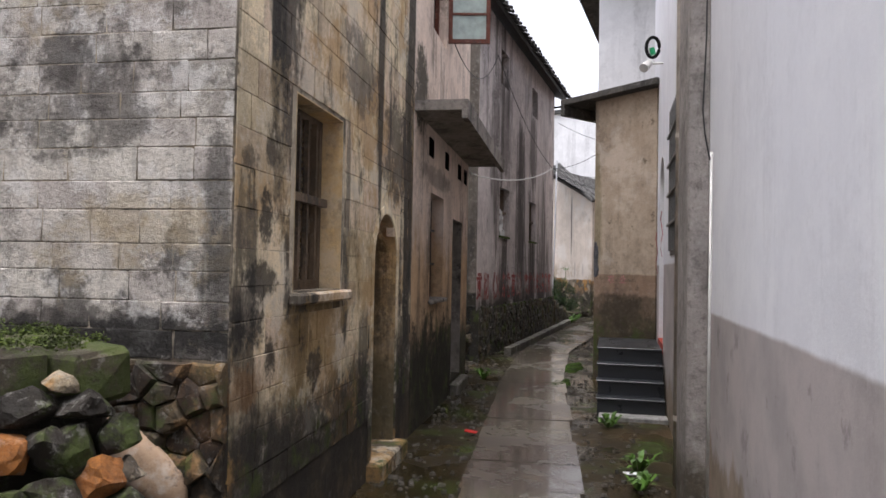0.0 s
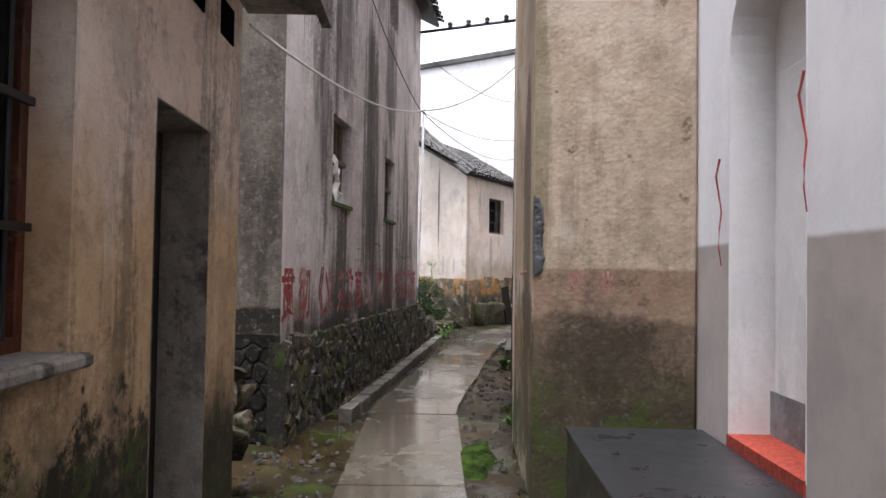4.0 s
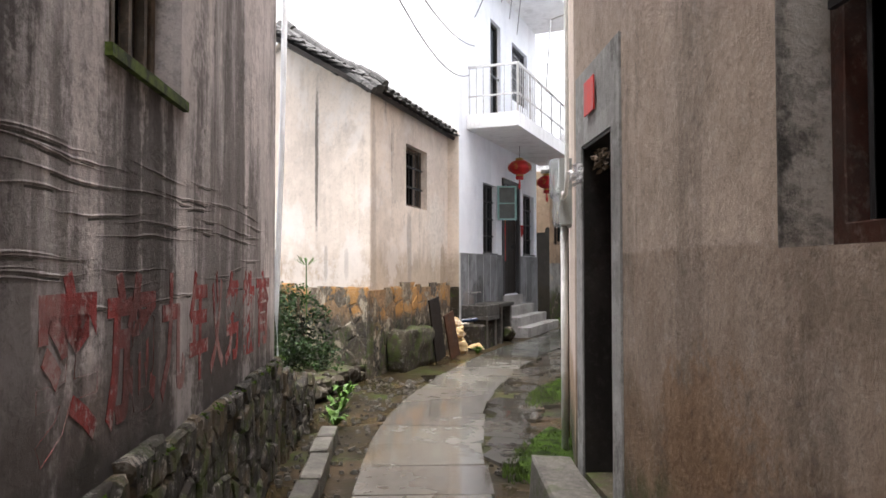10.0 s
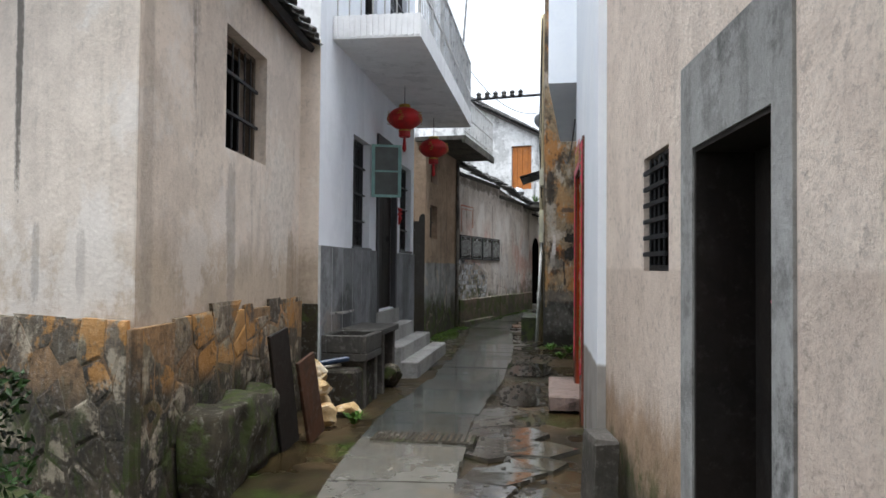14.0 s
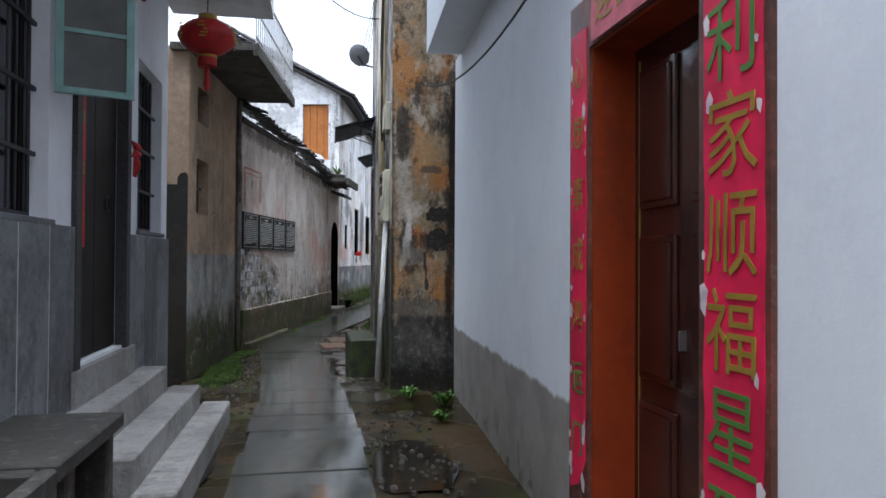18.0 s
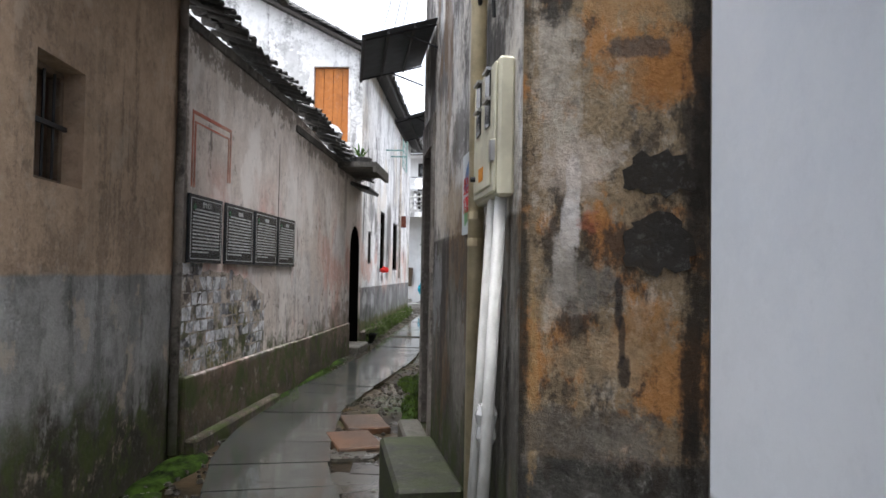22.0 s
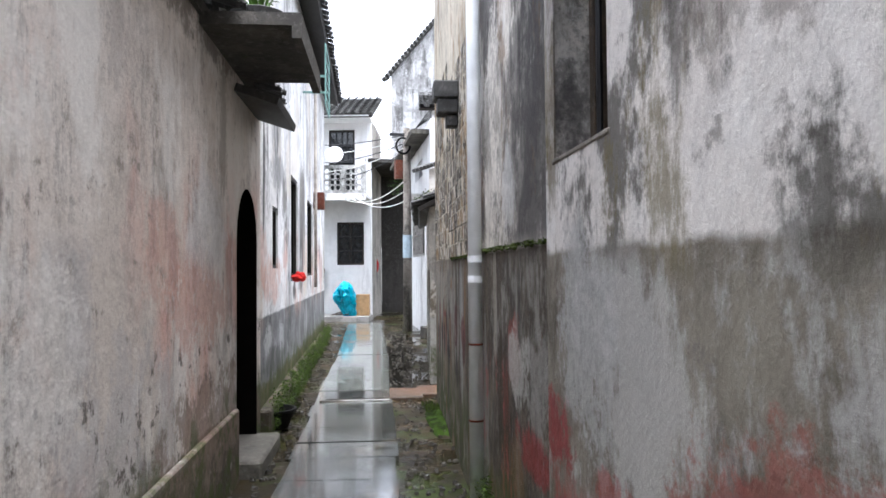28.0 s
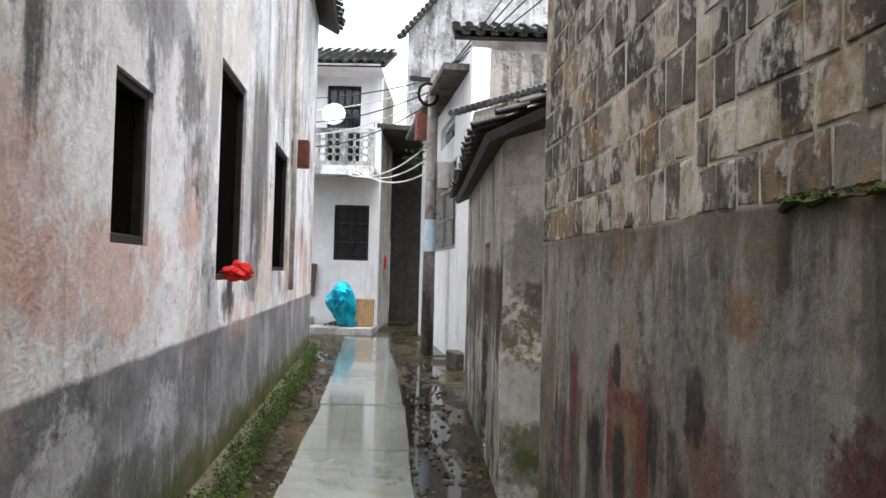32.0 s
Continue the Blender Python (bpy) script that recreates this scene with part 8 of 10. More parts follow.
bm.faces.new([bm.verts.new((x, -0.0095, z)) for x, z in arc])
part("sky_arc", bm, BLU, sign, "blue painted arc", SIGN_M)
bm = bmesh.new()
low = [(-0.2, 0.15)] + [(-0.2 + 0.4 * k / 8, 0.13 + 0.015 * math.sin(k)) for k in range(9)] + [(0.17, 0.05)] + [(0.13 - 0.26 * k / 6, 0.05 + 0.03 * math.sin(math.pi * k / 6)) for k in range(7)] + [(-0.17, 0.05)]
bm.faces.new([bm.verts.new((x, -0.0095, z)) for x, z in low])
part("grass_arc", bm, plain("sign_green", (0.10, 0.36, 0.12), 0.4), sign, "green painted field", SIGN_M)
SRED = plain("sign_red", (0.55, 0.02, 0.02), 0.4)
lettering("整治脏乱差", 0.085, SRED, "sign_text", sign, SIGN_M @ pose(0, -0.0105, 0.265), 0.001, tall=1.25)
lettering("实现洁齐美", 0.085, SRED, "sign_text", sign, SIGN_M @ pose(0, -0.0105, 0.16), 0.001, tall=1.25)
door(rusty_house, w_gs, (3.06, 3.67, 0.4, 2.8), 0.24, M["dark_wood"], 4, "dark wooden door with torn red papers", paper=(-0.2, 0.17, 1.1, 2.3, "", M["gold"]), ring=True)
bm = bmesh.new()
strip = [[bm.verts.new((3.56 + dx + 0.012 * math.sin(k * 1.3), -0.1 + 0.006 * k, 1.7 - 0.06 * k)) for dx in (0.0, max(0.006, 0.05 - 0.006 * k))] for k in range(9)]
for r0, r1 in zip(strip, strip[1:]):
    bm.faces.new((r0[0], r0[1], r1[1], r1[0]))
solo("torn_paper", bm, plain("pale_pink_paper", (0.62, 0.42, 0.45), 0.7, grain=0.25), "torn pink paper strip hanging at a dark door", "paper", w_gs.m)
part("doorstep", boxes((2.91, 3.79, 0.0, 0.2, 0.0, 0.42), bevel=0.02), M["kerb"], rusty_house, "stone doorstep", w_gs.m)
part("door_jamb", surround(2.93, 3.75, 3.062, 3.668, 0.42, 2.8, 3.05, -0.0, 0.02), M["concrete"], rusty_house, "rough concrete door jambs", w_gs.m)
lining(rusty_house, w_gs, (3.062, 3.668, 0.42, 2.8), masonry("dark_render", (0.20, 0.18, 0.155), (0.14, 0.125, 0.11), streak=0.2, blotch=0.2, grit=0.9, seed=48.0), 0.012, "dark rough cement reveal")
bm = bmesh.new()
box(bm, -11.1, -10.76, 29.86, 31.0, 0.15, 0.7, bevel=0.02)
solo("stone_bench", bm, masonry("mossy_stone", (0.028, 0.027, 0.023), (0.016, 0.015, 0.012), seed=47.0, moss=(0.68, 0.4), rough=0.62, blotch=0.5), "wet mossy stone bench against the house", "bench")


def awning(name, m, w, d, drop):
    """A corrugated metal awning on two iron struts; the pose lies at the wall, its front towards -y."""
    ob = thing(name, "corrugated grey metal awning on iron struts", "awning", m, "metal awnings")
    bm = bmesh.new()
    n = int(w / 0.035)
    top = [[bm.verts.new((-w / 2 + w * k / n, -d * e, -drop * e + (0.012 if k % 2 else 0))) for k in range(n + 1)] for e in (0, 1)]
    low = [[bm.verts.new(v.co - Vector((0, 0, 0.006))) for v in r] for r in top]
    for k in range(n):
        bm.faces.new((top[0][k], top[0][k + 1], top[1][k + 1], top[1][k]))
        bm.faces.new((low[0][k], low[1][k], low[1][k + 1], low[0][k + 1]))
        bm.faces.new((top[1][k], top[1][k + 1], low[1][k + 1], low[1][k]))
    part("sheet", bm, plain("awning_sheet", (0.13, 0.14, 0.155), 0.45, 0.2), ob, "", m)
    strut = mesh_of(tube(tube(bmesh.new(), [(0, 0.02, -0.22), (0, -d * 0.5, -drop * 0.5 - 0.02)], 0.008, 6), [(0, 0, -0.03), (0, -d, -drop - 0.02)], 0.008, 6), "strut", M["iron"])
    for x in (-w * 0.46, w * 0.46):
        part("strut", strut, M["iron"], ob, "", m @ pose(x, 0, 0))
    cross = mesh_of(boxes((-w / 2, w / 2, -0.012, 0.012, -0.03, -0.01)), "cross_bar", M["iron"])
    for e in (0.3, 0.65, 0.97):
        part("cross_bar", cross, M["iron"], ob, "", m @ pose(0, -d * e, -drop * e))
    return ob


awning("awning", w_gs.on(3.5, 3.78, 0.01), 1.3, 0.6, 0.18)
awning("awning", w_h.on(2.6, 3.72, 0.01), 1.3, 0.5, 0.15)
dish = thing("satellite_dish", "grey satellite dish on a wall arm", "satellite dish", Matrix.Translation(w_h.xyz(0.5, 5.05, 0.3)))
dm = Matrix.Translation(w_h.xyz(0.5, 5.1, 0.32)) @ Matrix.Scale(0.65, 4) @ pose(0, 0, 0, 60, 0, 150)
part("bowl", lathe([(0.02, 0.0), (0.12, 0.012), (0.22, 0.045), (0.29, 0.09), (0.295, 0.095), (0.22, 0.055), (0.12, 0.022), (0.02, 0.01)], 24), plain("dish_grey", (0.16, 0.165, 0.17), 0.5), dish, "", dm, smooth=True)
part("arm", tube(bmesh.new(), [w_h.xyz(0.5, 4.9, 0.0), w_h.xyz(0.5, 4.95, 0.22), w_h.xyz(0.5, 5.1, 0.32)], 0.018), M["iron"], dish, "", Matrix.Identity(4))

# ---- mildewed house and fieldstone house ----
window(mildew_house, w_h, (2.2, 2.8, 2.3, 3.25), 0.16, M["old_wood"], M["iron"], up=3, across=0, pane=M["void"], fw=0.05, label="old wooden window in a deep reveal")
part("window_sill", boxes((2.18, 2.82, -0.2, 0.014, 2.285, 2.302), bevel=0.004), M["concrete"], mildew_house, "", w_h.m)
bracketed_pipe("downpipe", "white plastic downpipe with rusty clips", [tuple(w_h.xyz(4.47, 0.42, 0.06)), tuple(w_h.xyz(4.47, 6.3, 0.06))], 0.042, M["pvc_white"], [tuple(w_h.xyz(4.47, z, 0.06)) for z in (1.96, 1.84)])
for z in (1.0, 1.45):
    part("clip", pipe([w_h.xyz(4.47, z, 0.06), w_h.xyz(4.47, z + 0.012, 0.06)], 0.045, 12), M["red_wood"], [o for o in bpy.data.objects if o.name.startswith("downpipe")][-1], "rusty clip", Matrix.Identity(4))
ledge = bmesh.new()
rng = random.Random(77)
for w, a, b, z in ((w_h, 2.95, 4.6, 2.005), (w_m, 0.05, 1.9, 1.99), (w_gs, 3.76, 3.79, 2.0)):
    n = max(2, int((b - a) / 0.03))
    tube(ledge, [w.xyz(a + (b - a) * k / n, z + rng.uniform(-0.008, 0.008), 0.006) for k in range(n + 1)], [max(0.002, 0.006 + 0.010 * noise.noise((a + k * 0.11, z, 3)) + rng.uniform(-0.004, 0.004)) for k in range(n + 1)], 6)
    for k in range(n * 3):
        leaves(ledge, w.xyz(rng.uniform(a, b), z + 0.008, 0.018), 0.016, 3, 0.007, rng, 0.5)
solo("moss_ledge", ledge, M["moss"], "line of green moss along a plaster ledge", "moss", kind="stuff")
br = thing("wall_corbel", "black carved stone corbel high on the wall", "corbel", w_m.on(1.35, 3.05, 0.0))
bmx = w_m.on(1.35, 3.05, 0.0)
part("body", boxes((-0.12, 0.12, -0.2, 0, 0.22, 0.36), (-0.10, 0.10, -0.17, 0, 0.1, 0.22), (-0.06, 0.06, -0.1, 0, 0, 0.1), bevel=0.012), M["tile"], br, "", bmx)

# ---- brown house ----
window(brown_house, w_j, (0.33, 0.86, 2.19, 2.85), 0.15, M["old_wood"], M["iron"], up=3, across=1, pane=M["void"], fw=0.04, bar=0.008, label="small dark window")
window(brown_house, w_j, (0.36, 0.86, 3.3, 3.72), 0.15, M["old_wood"], M["iron"], up=0, across=0, pane=M["void"], fw=0.03, label="small dark upper window")
part("balcony_slab", boxes((-0.1, 2.75, -0.8, 0.2, 4.04, 4.12), (-0.1, 2.75, -0.8, -0.74, 3.98, 4.04)), M["concrete_dark"], brown_house, "stained concrete balcony slab", w_j.m)
jr = part("railing", boxes((-0.08, 2.72, -0.78, -0.75, 4.85, 4.88), (-0.08, 2.72, -0.775, -0.755, 4.5, 4.52), (-0.08, 2.72, -0.775, -0.755, 4.2, 4.215)), M["steel"], brown_house, "thin metal balcony railing", w_j.m)
me = mesh_of(pipe([(0, 0, 4.12), (0, 0, 4.86)], 0.009, 6), "baluster", M["steel"])
for k in range(24):
    part("baluster", me, M["steel"], jr, "", w_j.m @ pose(-0.06 + k * 0.12, -0.765, 0))
bracketed_pipe("drain_pipe", "old drain pipe in the corner of two houses", [tuple(w_j.xyz(2.42, 0.3, 0.04)), tuple(w_j.xyz(2.42, 4.0, 0.04))], 0.035, M["concrete"])
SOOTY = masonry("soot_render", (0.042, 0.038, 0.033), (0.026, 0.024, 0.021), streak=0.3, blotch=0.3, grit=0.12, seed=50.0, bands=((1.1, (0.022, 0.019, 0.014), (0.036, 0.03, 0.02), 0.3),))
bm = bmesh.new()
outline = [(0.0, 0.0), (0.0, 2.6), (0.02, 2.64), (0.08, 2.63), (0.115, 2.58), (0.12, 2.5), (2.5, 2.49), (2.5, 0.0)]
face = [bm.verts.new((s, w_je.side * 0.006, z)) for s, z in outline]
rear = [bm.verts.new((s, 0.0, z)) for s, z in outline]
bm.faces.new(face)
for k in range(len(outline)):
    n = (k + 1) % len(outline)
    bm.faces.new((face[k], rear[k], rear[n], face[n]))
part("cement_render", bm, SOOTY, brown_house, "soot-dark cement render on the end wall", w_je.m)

# ---- plaque wall ----
SLATE = plain("black_slate", (0.028, 0.031, 0.034), 0.14, grain=0.2, scale=20)
INK = plain("engraved_white", (0.42, 0.43, 0.42), 0.7, bump=0)
for i, (a, b) in enumerate(((0.05, 0.76), (0.85, 1.60), (1.67, 2.41), (2.47, 3.15))):
    m = w_k1.on((a + b) / 2, 1.80, 0.004)
    x, h = (b - a) / 2, 0.56
    pl = thing("stone_plaque", "black slate plaque engraved with rows of white writing", "plaque", m, "plaques on the courtyard wall")
    part("slab", boxes((-x, x, -0.025, 0, 0, h), bevel=0.004), SLATE, pl, "", m)
    t = 0.006
    part("border", boxes((-x + 0.03, x - 0.03, -0.027, -0.025, 0.03, 0.03 + t), (-x + 0.03, x - 0.03, -0.027, -0.025, h - 0.03 - t, h - 0.03), (-x + 0.03, -x + 0.03 + t, -0.027, -0.025, 0.036, h - 0.036), (x - 0.03 - t, x - 0.03, -0.027, -0.025, 0.036, h - 0.036)), INK, pl, "pale engraved border", m)
    rng = random.Random(60 + i)
    bm = bmesh.new()
    for r in range(13):
        z = h - 0.13 - r * 0.029
        u = -x + 0.07 + (0.04 if r == 0 else 0)
        end = x - 0.07 if r < 12 else 0.05
        while u < end:
            l = rng.uniform(0.012, 0.05)
            box(bm, u, min(u + l, end), -0.0268, -0.0255, z, z + 0.013)
            u += l + rng.uniform(0.004, 0.012)
    part("engraved_line", bm, INK, pl, "rows of small white writing", m)
    if i == 0:
        lettering("董氏名人", 0.05, INK, "title", pl, m @ pose(0, -0.027, h - 0.08), 0.0008)
    else:
        part("title", boxes(*[(-0.06 + k * 0.045, -0.025 + k * 0.045, -0.0268, -0.0255, h - 0.1, h - 0.065) for k in range(3)]), INK, pl, "", m)
    bm = bmesh.new()
    leaves(bm, (-x + 0.1, -0.03, h - 0.1), 0.03, 14, 0.016, rng, 1)
    for v in bm.verts:
        v.co.y = -0.0265 - 0.002 * rng.random()
    part("emblem", bm, plain("emblem_green", (0.02, 0.15, 0.05), 0.5), pl, "green emblem", m)
part("plinth", boxes((0.02, w_k1.L - 0.01, -0.045, 0.0, 0.0, 0.885), bevel=0.012), M["plaque_wall"], plaque_yard, "projecting rendered plinth", w_k1.m)
part("plinth", boxes((0.0, 3.6, -0.045, 0.0, 0.0, 0.875), bevel=0.012), M["plaque_wall"], plaque_yard, "projecting rendered plinth", w_k2.m)
part("drain_ledge", boxes((0.02, 2.3, -0.15, -0.046, 0.0, 0.4), bevel=0.02), M["rubble_warm_bed"], plaque_yard, "low mossy ledge at the wall foot", w_k1.m)
LINE = masonry("faded_red_line", (0.42, 0.13, 0.09), (0.50, 0.27, 0.20), streak=0.5, blotch=0.5, seed=51.0)
m = w_k1.m
for z0, z1, a, b in ((3.02, 3.05, 0.12, 1.0), (2.95, 2.965, 0.17, 0.95)):
    part("painted_line", boxes((a, b, -0.004, -0.001, z0, z1), (a, a + 0.03, -0.004, -0.001, 2.42, z0), (b - 0.03, b, -0.004, -0.001, 2.55, z0)), LINE, plaque_yard, "faded red painted frame", m)
for w, L, zt, sl, sd in ((w_k1, w_k1.L, 3.8, -0.03, 1), (w_k2, w_k2.L, 3.7, -0.07, 2)):
    rng = random.Random(sd)
    vs, fs = tile_field(int(L / 0.1), 2, 0.1, 0.2, 0.06, rng, 0.05)
    me = bpy.data.meshes.new("coping_tiles")
    ca, sa = math.cos(radians(24)), math.sin(radians(24))
    pts = []
    for x, y, z in vs:
        yy, zz = (y - 0.3) * ca - z * sa, (y - 0.3) * sa + z * ca
        pts.append((x + 0.05, yy + 0.05, zt + sl * x + zz + 0.12 + 0.03 * math.sin(x * 3)))
    me.from_pydata(pts, [], fs)
    c = part("coping_tiles", me, M["tile"], plaque_yard, "broken dark coping tiles", w.m)
    me.materials.append(M["tile"])
    c["kind"] = "stuff"
    bm = bmesh.new()
    for k in range(int(L / 0.09)):
        x = 0.05 + k * 0.09
        tube(bm, [(x, 0.0 + rng.uniform(-0.05, 0.1), zt + sl * x + 0.17), (x + 0.1, 0.04 + rng.uniform(-0.05, 0.1), zt + sl * x + 0.17 + rng.uniform(0, 0.07))], rng.uniform(0.035, 0.06), 6)
    q = part("ridge_tiles", bm, M["tile"], plaque_yard, "loose heaped ridge tiles", w.m)
    q["kind"] = "stuff"
    part("coping_bed", boxes((0, L, -0.03, 0.3, zt + sl * L / 2 - 0.06, zt + sl * L / 2 + 0.02)), M["concrete_dark"], plaque_yard, "dark coping bed", w.m @ pose(0, 0, 0, 0, 0, 0))
solo("plastic_bundle", lathe([(0.05, 0), (0.16, 0.06), (0.2, 0.16), (0.13, 0.26), (0.04, 0.3)], 9), plain("silver_plastic", (0.35, 0.36, 0.37), 0.25, 0.3), "crumpled silver plastic bundle on the coping", "plastic bundle", Matrix.Translation(w_k2.xyz(1.9, 3.66, -0.0)))
gate_can = part("gate_canopy", boxes((2.55, 3.95, -0.62, 0.1, 3.42, 3.5), (2.55, 3.95, -0.62, -0.56, 3.34, 3.42)), M["concrete_dark"], plaque_yard, "black stained gate canopy slab", w_k2.m)
part("gate_eave", boxes((0, 1.1, -0.34, 0.0, 0.0, 0.06)), M["tile"], plaque_yard, "small tiled eave above the gate", w_k2.m @ pose(3.6, 0, 3.27, 18, 0, 0))
pot = thing("flower_pot", "flat mossy flower pot with a small plant on the canopy", "flower pot", Matrix.Translation(w_k2.xyz(2.9, 3.5, 0.3)))
pm_ = Matrix.Translation(w_k2.xyz(2.9, 3.5, 0.3))
part("pot", lathe([(0.12, 0), (0.17, 0.02), (0.19, 0.1), (0.17, 0.11)], 16), M["tile"], pot, "", pm_)
bm = bmesh.new()
blades(bm, (0, 0, 0.1), 30, 0.22, 0.14, random.Random(5), 0.016)
part("foliage", bm, M["leaf_bright"], pot, "yellow-green leaves", pm_)
G_HOLE = (3.72, 4.62, 0.45, 2.58, 0.45)
lining(plaque_yard, w_k2, G_HOLE, M["void"], 0.01)
door(plaque_yard, w_k2, (3.72, 4.62, 0.45, 2.57), 0.2, M["dark_wood"], 5, "dark plank gate with torn red papers", paper=(0.2, 0.09, 0.55, 1.75, "", M["dark_wood"]), ring=True)
part("threshold", boxes((3.66, 4.68, -0.2, 0.2, 0.1, 0.46), bevel=0.02), M["kerb"], plaque_yard, "mossy stone threshold", w_k2.m)
solo("black_basin", lathe([(0.13, 0), (0.2, 0.16), (0.215, 0.17), (0.215, 0.19), (0.19, 0.19), (0.12, 0.03)], 20), M["rubber"], "black plastic basin standing by the gate", "basin", pose(-10.72, 40.55, ground_z(40.5) + 0.0))

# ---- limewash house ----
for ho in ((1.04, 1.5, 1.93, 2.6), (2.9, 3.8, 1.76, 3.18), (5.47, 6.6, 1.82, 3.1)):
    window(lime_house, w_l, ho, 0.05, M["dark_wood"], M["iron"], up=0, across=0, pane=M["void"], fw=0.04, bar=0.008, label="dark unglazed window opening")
door(lime_house, w_le, (0.22, 0.95, 4.23, 5.68), 0.08, M["orange_wood"], 4, "bright orange wooden door to a loft")
tile_roof(lime_house, w_l.m @ pose(-0.2, -0.35, 5.86, 27), 10.6, 3.6, "dark tiled roof", 6)
bm = bmesh.new()
rng = random.Random(9)
for k in range(30):
    s = -0.2 + k * 0.115
    c = Vector((s, 0.02, 6.1 + 0.55 * s))
    tube(bm, [c + Vector((-0.08, 0, -0.05)), c + Vector((0.08, 0, 0.05))], 0.05 + rng.uniform(-0.006, 0.01), 6)
part("verge_tiles", bm, M["tile"], lime_house, "dark verge tiles", w_le.m)["kind"] = "stuff"
cloth = bmesh.new()
bmesh.ops.create_icosphere(cloth, subdivisions=4, radius=0.1)
for v in cloth.verts:
    q = v.co.copy()
    f = 1 + 0.5 * noise.noise(q * 17) + 0.3 * noise.noise(q * 40)
    v.co = Vector((q.x * f * 1.1, q.y * f * 0.5, q.z * f * 0.6 - 0.4 * abs(q.x) + 0.05))
solo("red_cloth", cloth, plain("red_cloth", (0.6, 0.02, 0.015), 0.8, grain=0.3), "crumpled bright red cloth on a window sill", "cloth", Matrix.Translation(w_l.xyz(3.35, 1.78, 0.06)))
solo("wall_box", boxes((-0.1, 0.1, -0.2, 0, 0, 0.32), bevel=0.01), M["red_wood"], "dark red wooden box high on the wall", "box", w_l.on(6.95, 3.05, 0.0))
bracketed_pipe("downpipe", "thin grey downpipe on the whitewashed wall", [tuple(w_l.xyz(6.75, 1.6, 0.05)), tuple(w_l.xyz(6.75, 5.7, 0.05))], 0.03, M["pvc_grey"])
fr = thing("clothes_rack", "pale green metal rack bracketed high on the wall", "rack", w_l.on(4.2, 4.3, 0))
part("frame", boxes((-0.5, 0.5, -0.42, -0.40, 0, 0.03), (-0.5, 0.5, -0.42, -0.40, 0.87, 0.9), (-0.5, -0.47, -0.42, -0.4, 0.03, 0.87), (0.47, 0.5, -0.42, -0.4, 0.03, 0.87), (-0.5, -0.47, -0.4, 0, 0.4, 0.43), (0.47, 0.5, -0.4, 0, 0.4, 0.43)), GREEN, fr, "", w_l.on(4.2, 4.3, 0))
for k in range(5):
    part("slat", boxes((-0.47, 0.47, -0.415, -0.405, 0.14 + k * 0.14, 0.16 + k * 0.14)), GREEN, fr, "", w_l.on(4.2, 4.3, 0))

# ---- hut, far houses, end of the lane ----
tile_roof(hut, w_n.on(w_n.L + 0.2, 2.76, 0.17) @ pose(0, 0, 0, 26), w_n.L + 0.5, 2.2, "old tiled roof thick with moss", 12)
bm = bmesh.new()
rng = random.Random(14)
for k in range(26):
    leaves(bm, w_n.xyz(rng.uniform(-0.2, 1.6), 2.86 + rng.uniform(0, 0.1), 0.18 - rng.uniform(0, 0.3)), 0.09, 26, 0.02, rng, 0.6)
solo("moss_cushion", bm, M["moss"], "cushion of green moss on the roof edge", "moss", kind="stuff")
door(hut, w_n, (0.9, 1.35, 0.45, 2.1), 0.2, M["dark_wood"], 3, "narrow dark door")
n2 = thing("lane_cottage", "cream plastered cottage with a tiled verge", "house", pose(-7.3, 46.6, 0))
w_n2 = Wall(n2, "gable_wall", (-7.35, 46.7), (-4.4, 45.9), 4, -1, M["hut"], top=lambda s: 3.85 + 0.32 * s)
bm = bmesh.new()
for k in range(48):
    s = -0.25 + k * 0.068
    c = Vector((s, -0.02, 3.93 + 0.32 * s))
    tube(bm, [c + Vector((-0.05, -0.12, -0.05)), c + Vector((0.06, 0.2, 0.04))], [0.04, 0.055], 6)
part("verge_tiles", bm, M["tile"], n2, "dark verge tiles", w_n2.m)["kind"] = "stuff"
n3 = thing("back_cottage", "white cottage with tiled eaves behind the hut", "house", pose(-6.4, 49, 0))
w_n3 = Wall(n3, "front_wall", (-6.55, 49.2), (-2.6, 48.1), 5.6, -1, M["limewash_up"], z0=3)
tile_roof(n3, w_n3.m @ pose(-0.3, -0.3, 5.6, 24), 4.4, 1.6, "dark tiled roof", 15)
part("fascia", boxes((0.6, 4, -0.1, 0.0, 6.3, 6.7)), plain("pale_blue_sheet", (0.45, 0.58, 0.66), 0.5), n3, "pale blue sheet fascia", w_n3.m)
n4 = thing("tall_gable_house", "tall grey-white gabled house beyond the lane end", "house", pose(-5.5, 58, 0))
w_n4 = Wall(n4, "gable_wall", (-4.93, 60.2), (0.3, 58.9), 9, -1, M["grey_gable"], top=lambda s: 9.45 + 1.19 * min(s, 2.5), cuts=(2.5,))
bm = bmesh.new()
for k in range(24):
    s = -0.2 + k * 0.12
    c = Vector((s, -0.02, 9.5 + 1.19 * s))
    tube(bm, [c + Vector((-0.08, -0.1, -0.08)), c + Vector((0.08, 0.1, 0.08))], 0.1, 6)
part("verge_tiles", bm, M["tile"], n4, "dark verge tiles", w_n4.m)["kind"] = "stuff"
window(far_white, w_w, (1.15, 3.6, 2.25, 3.75), 0.02, M["steel"], M["steel"], up=14, across=2, fw=0.05, bar=0.012, label="large window behind steel bars")
window(far_white, w_w, (1.5, 3.2, 4.15, 4.55), 0.1, M["white"], M["iron"], up=0, across=0, label="dark upper window")
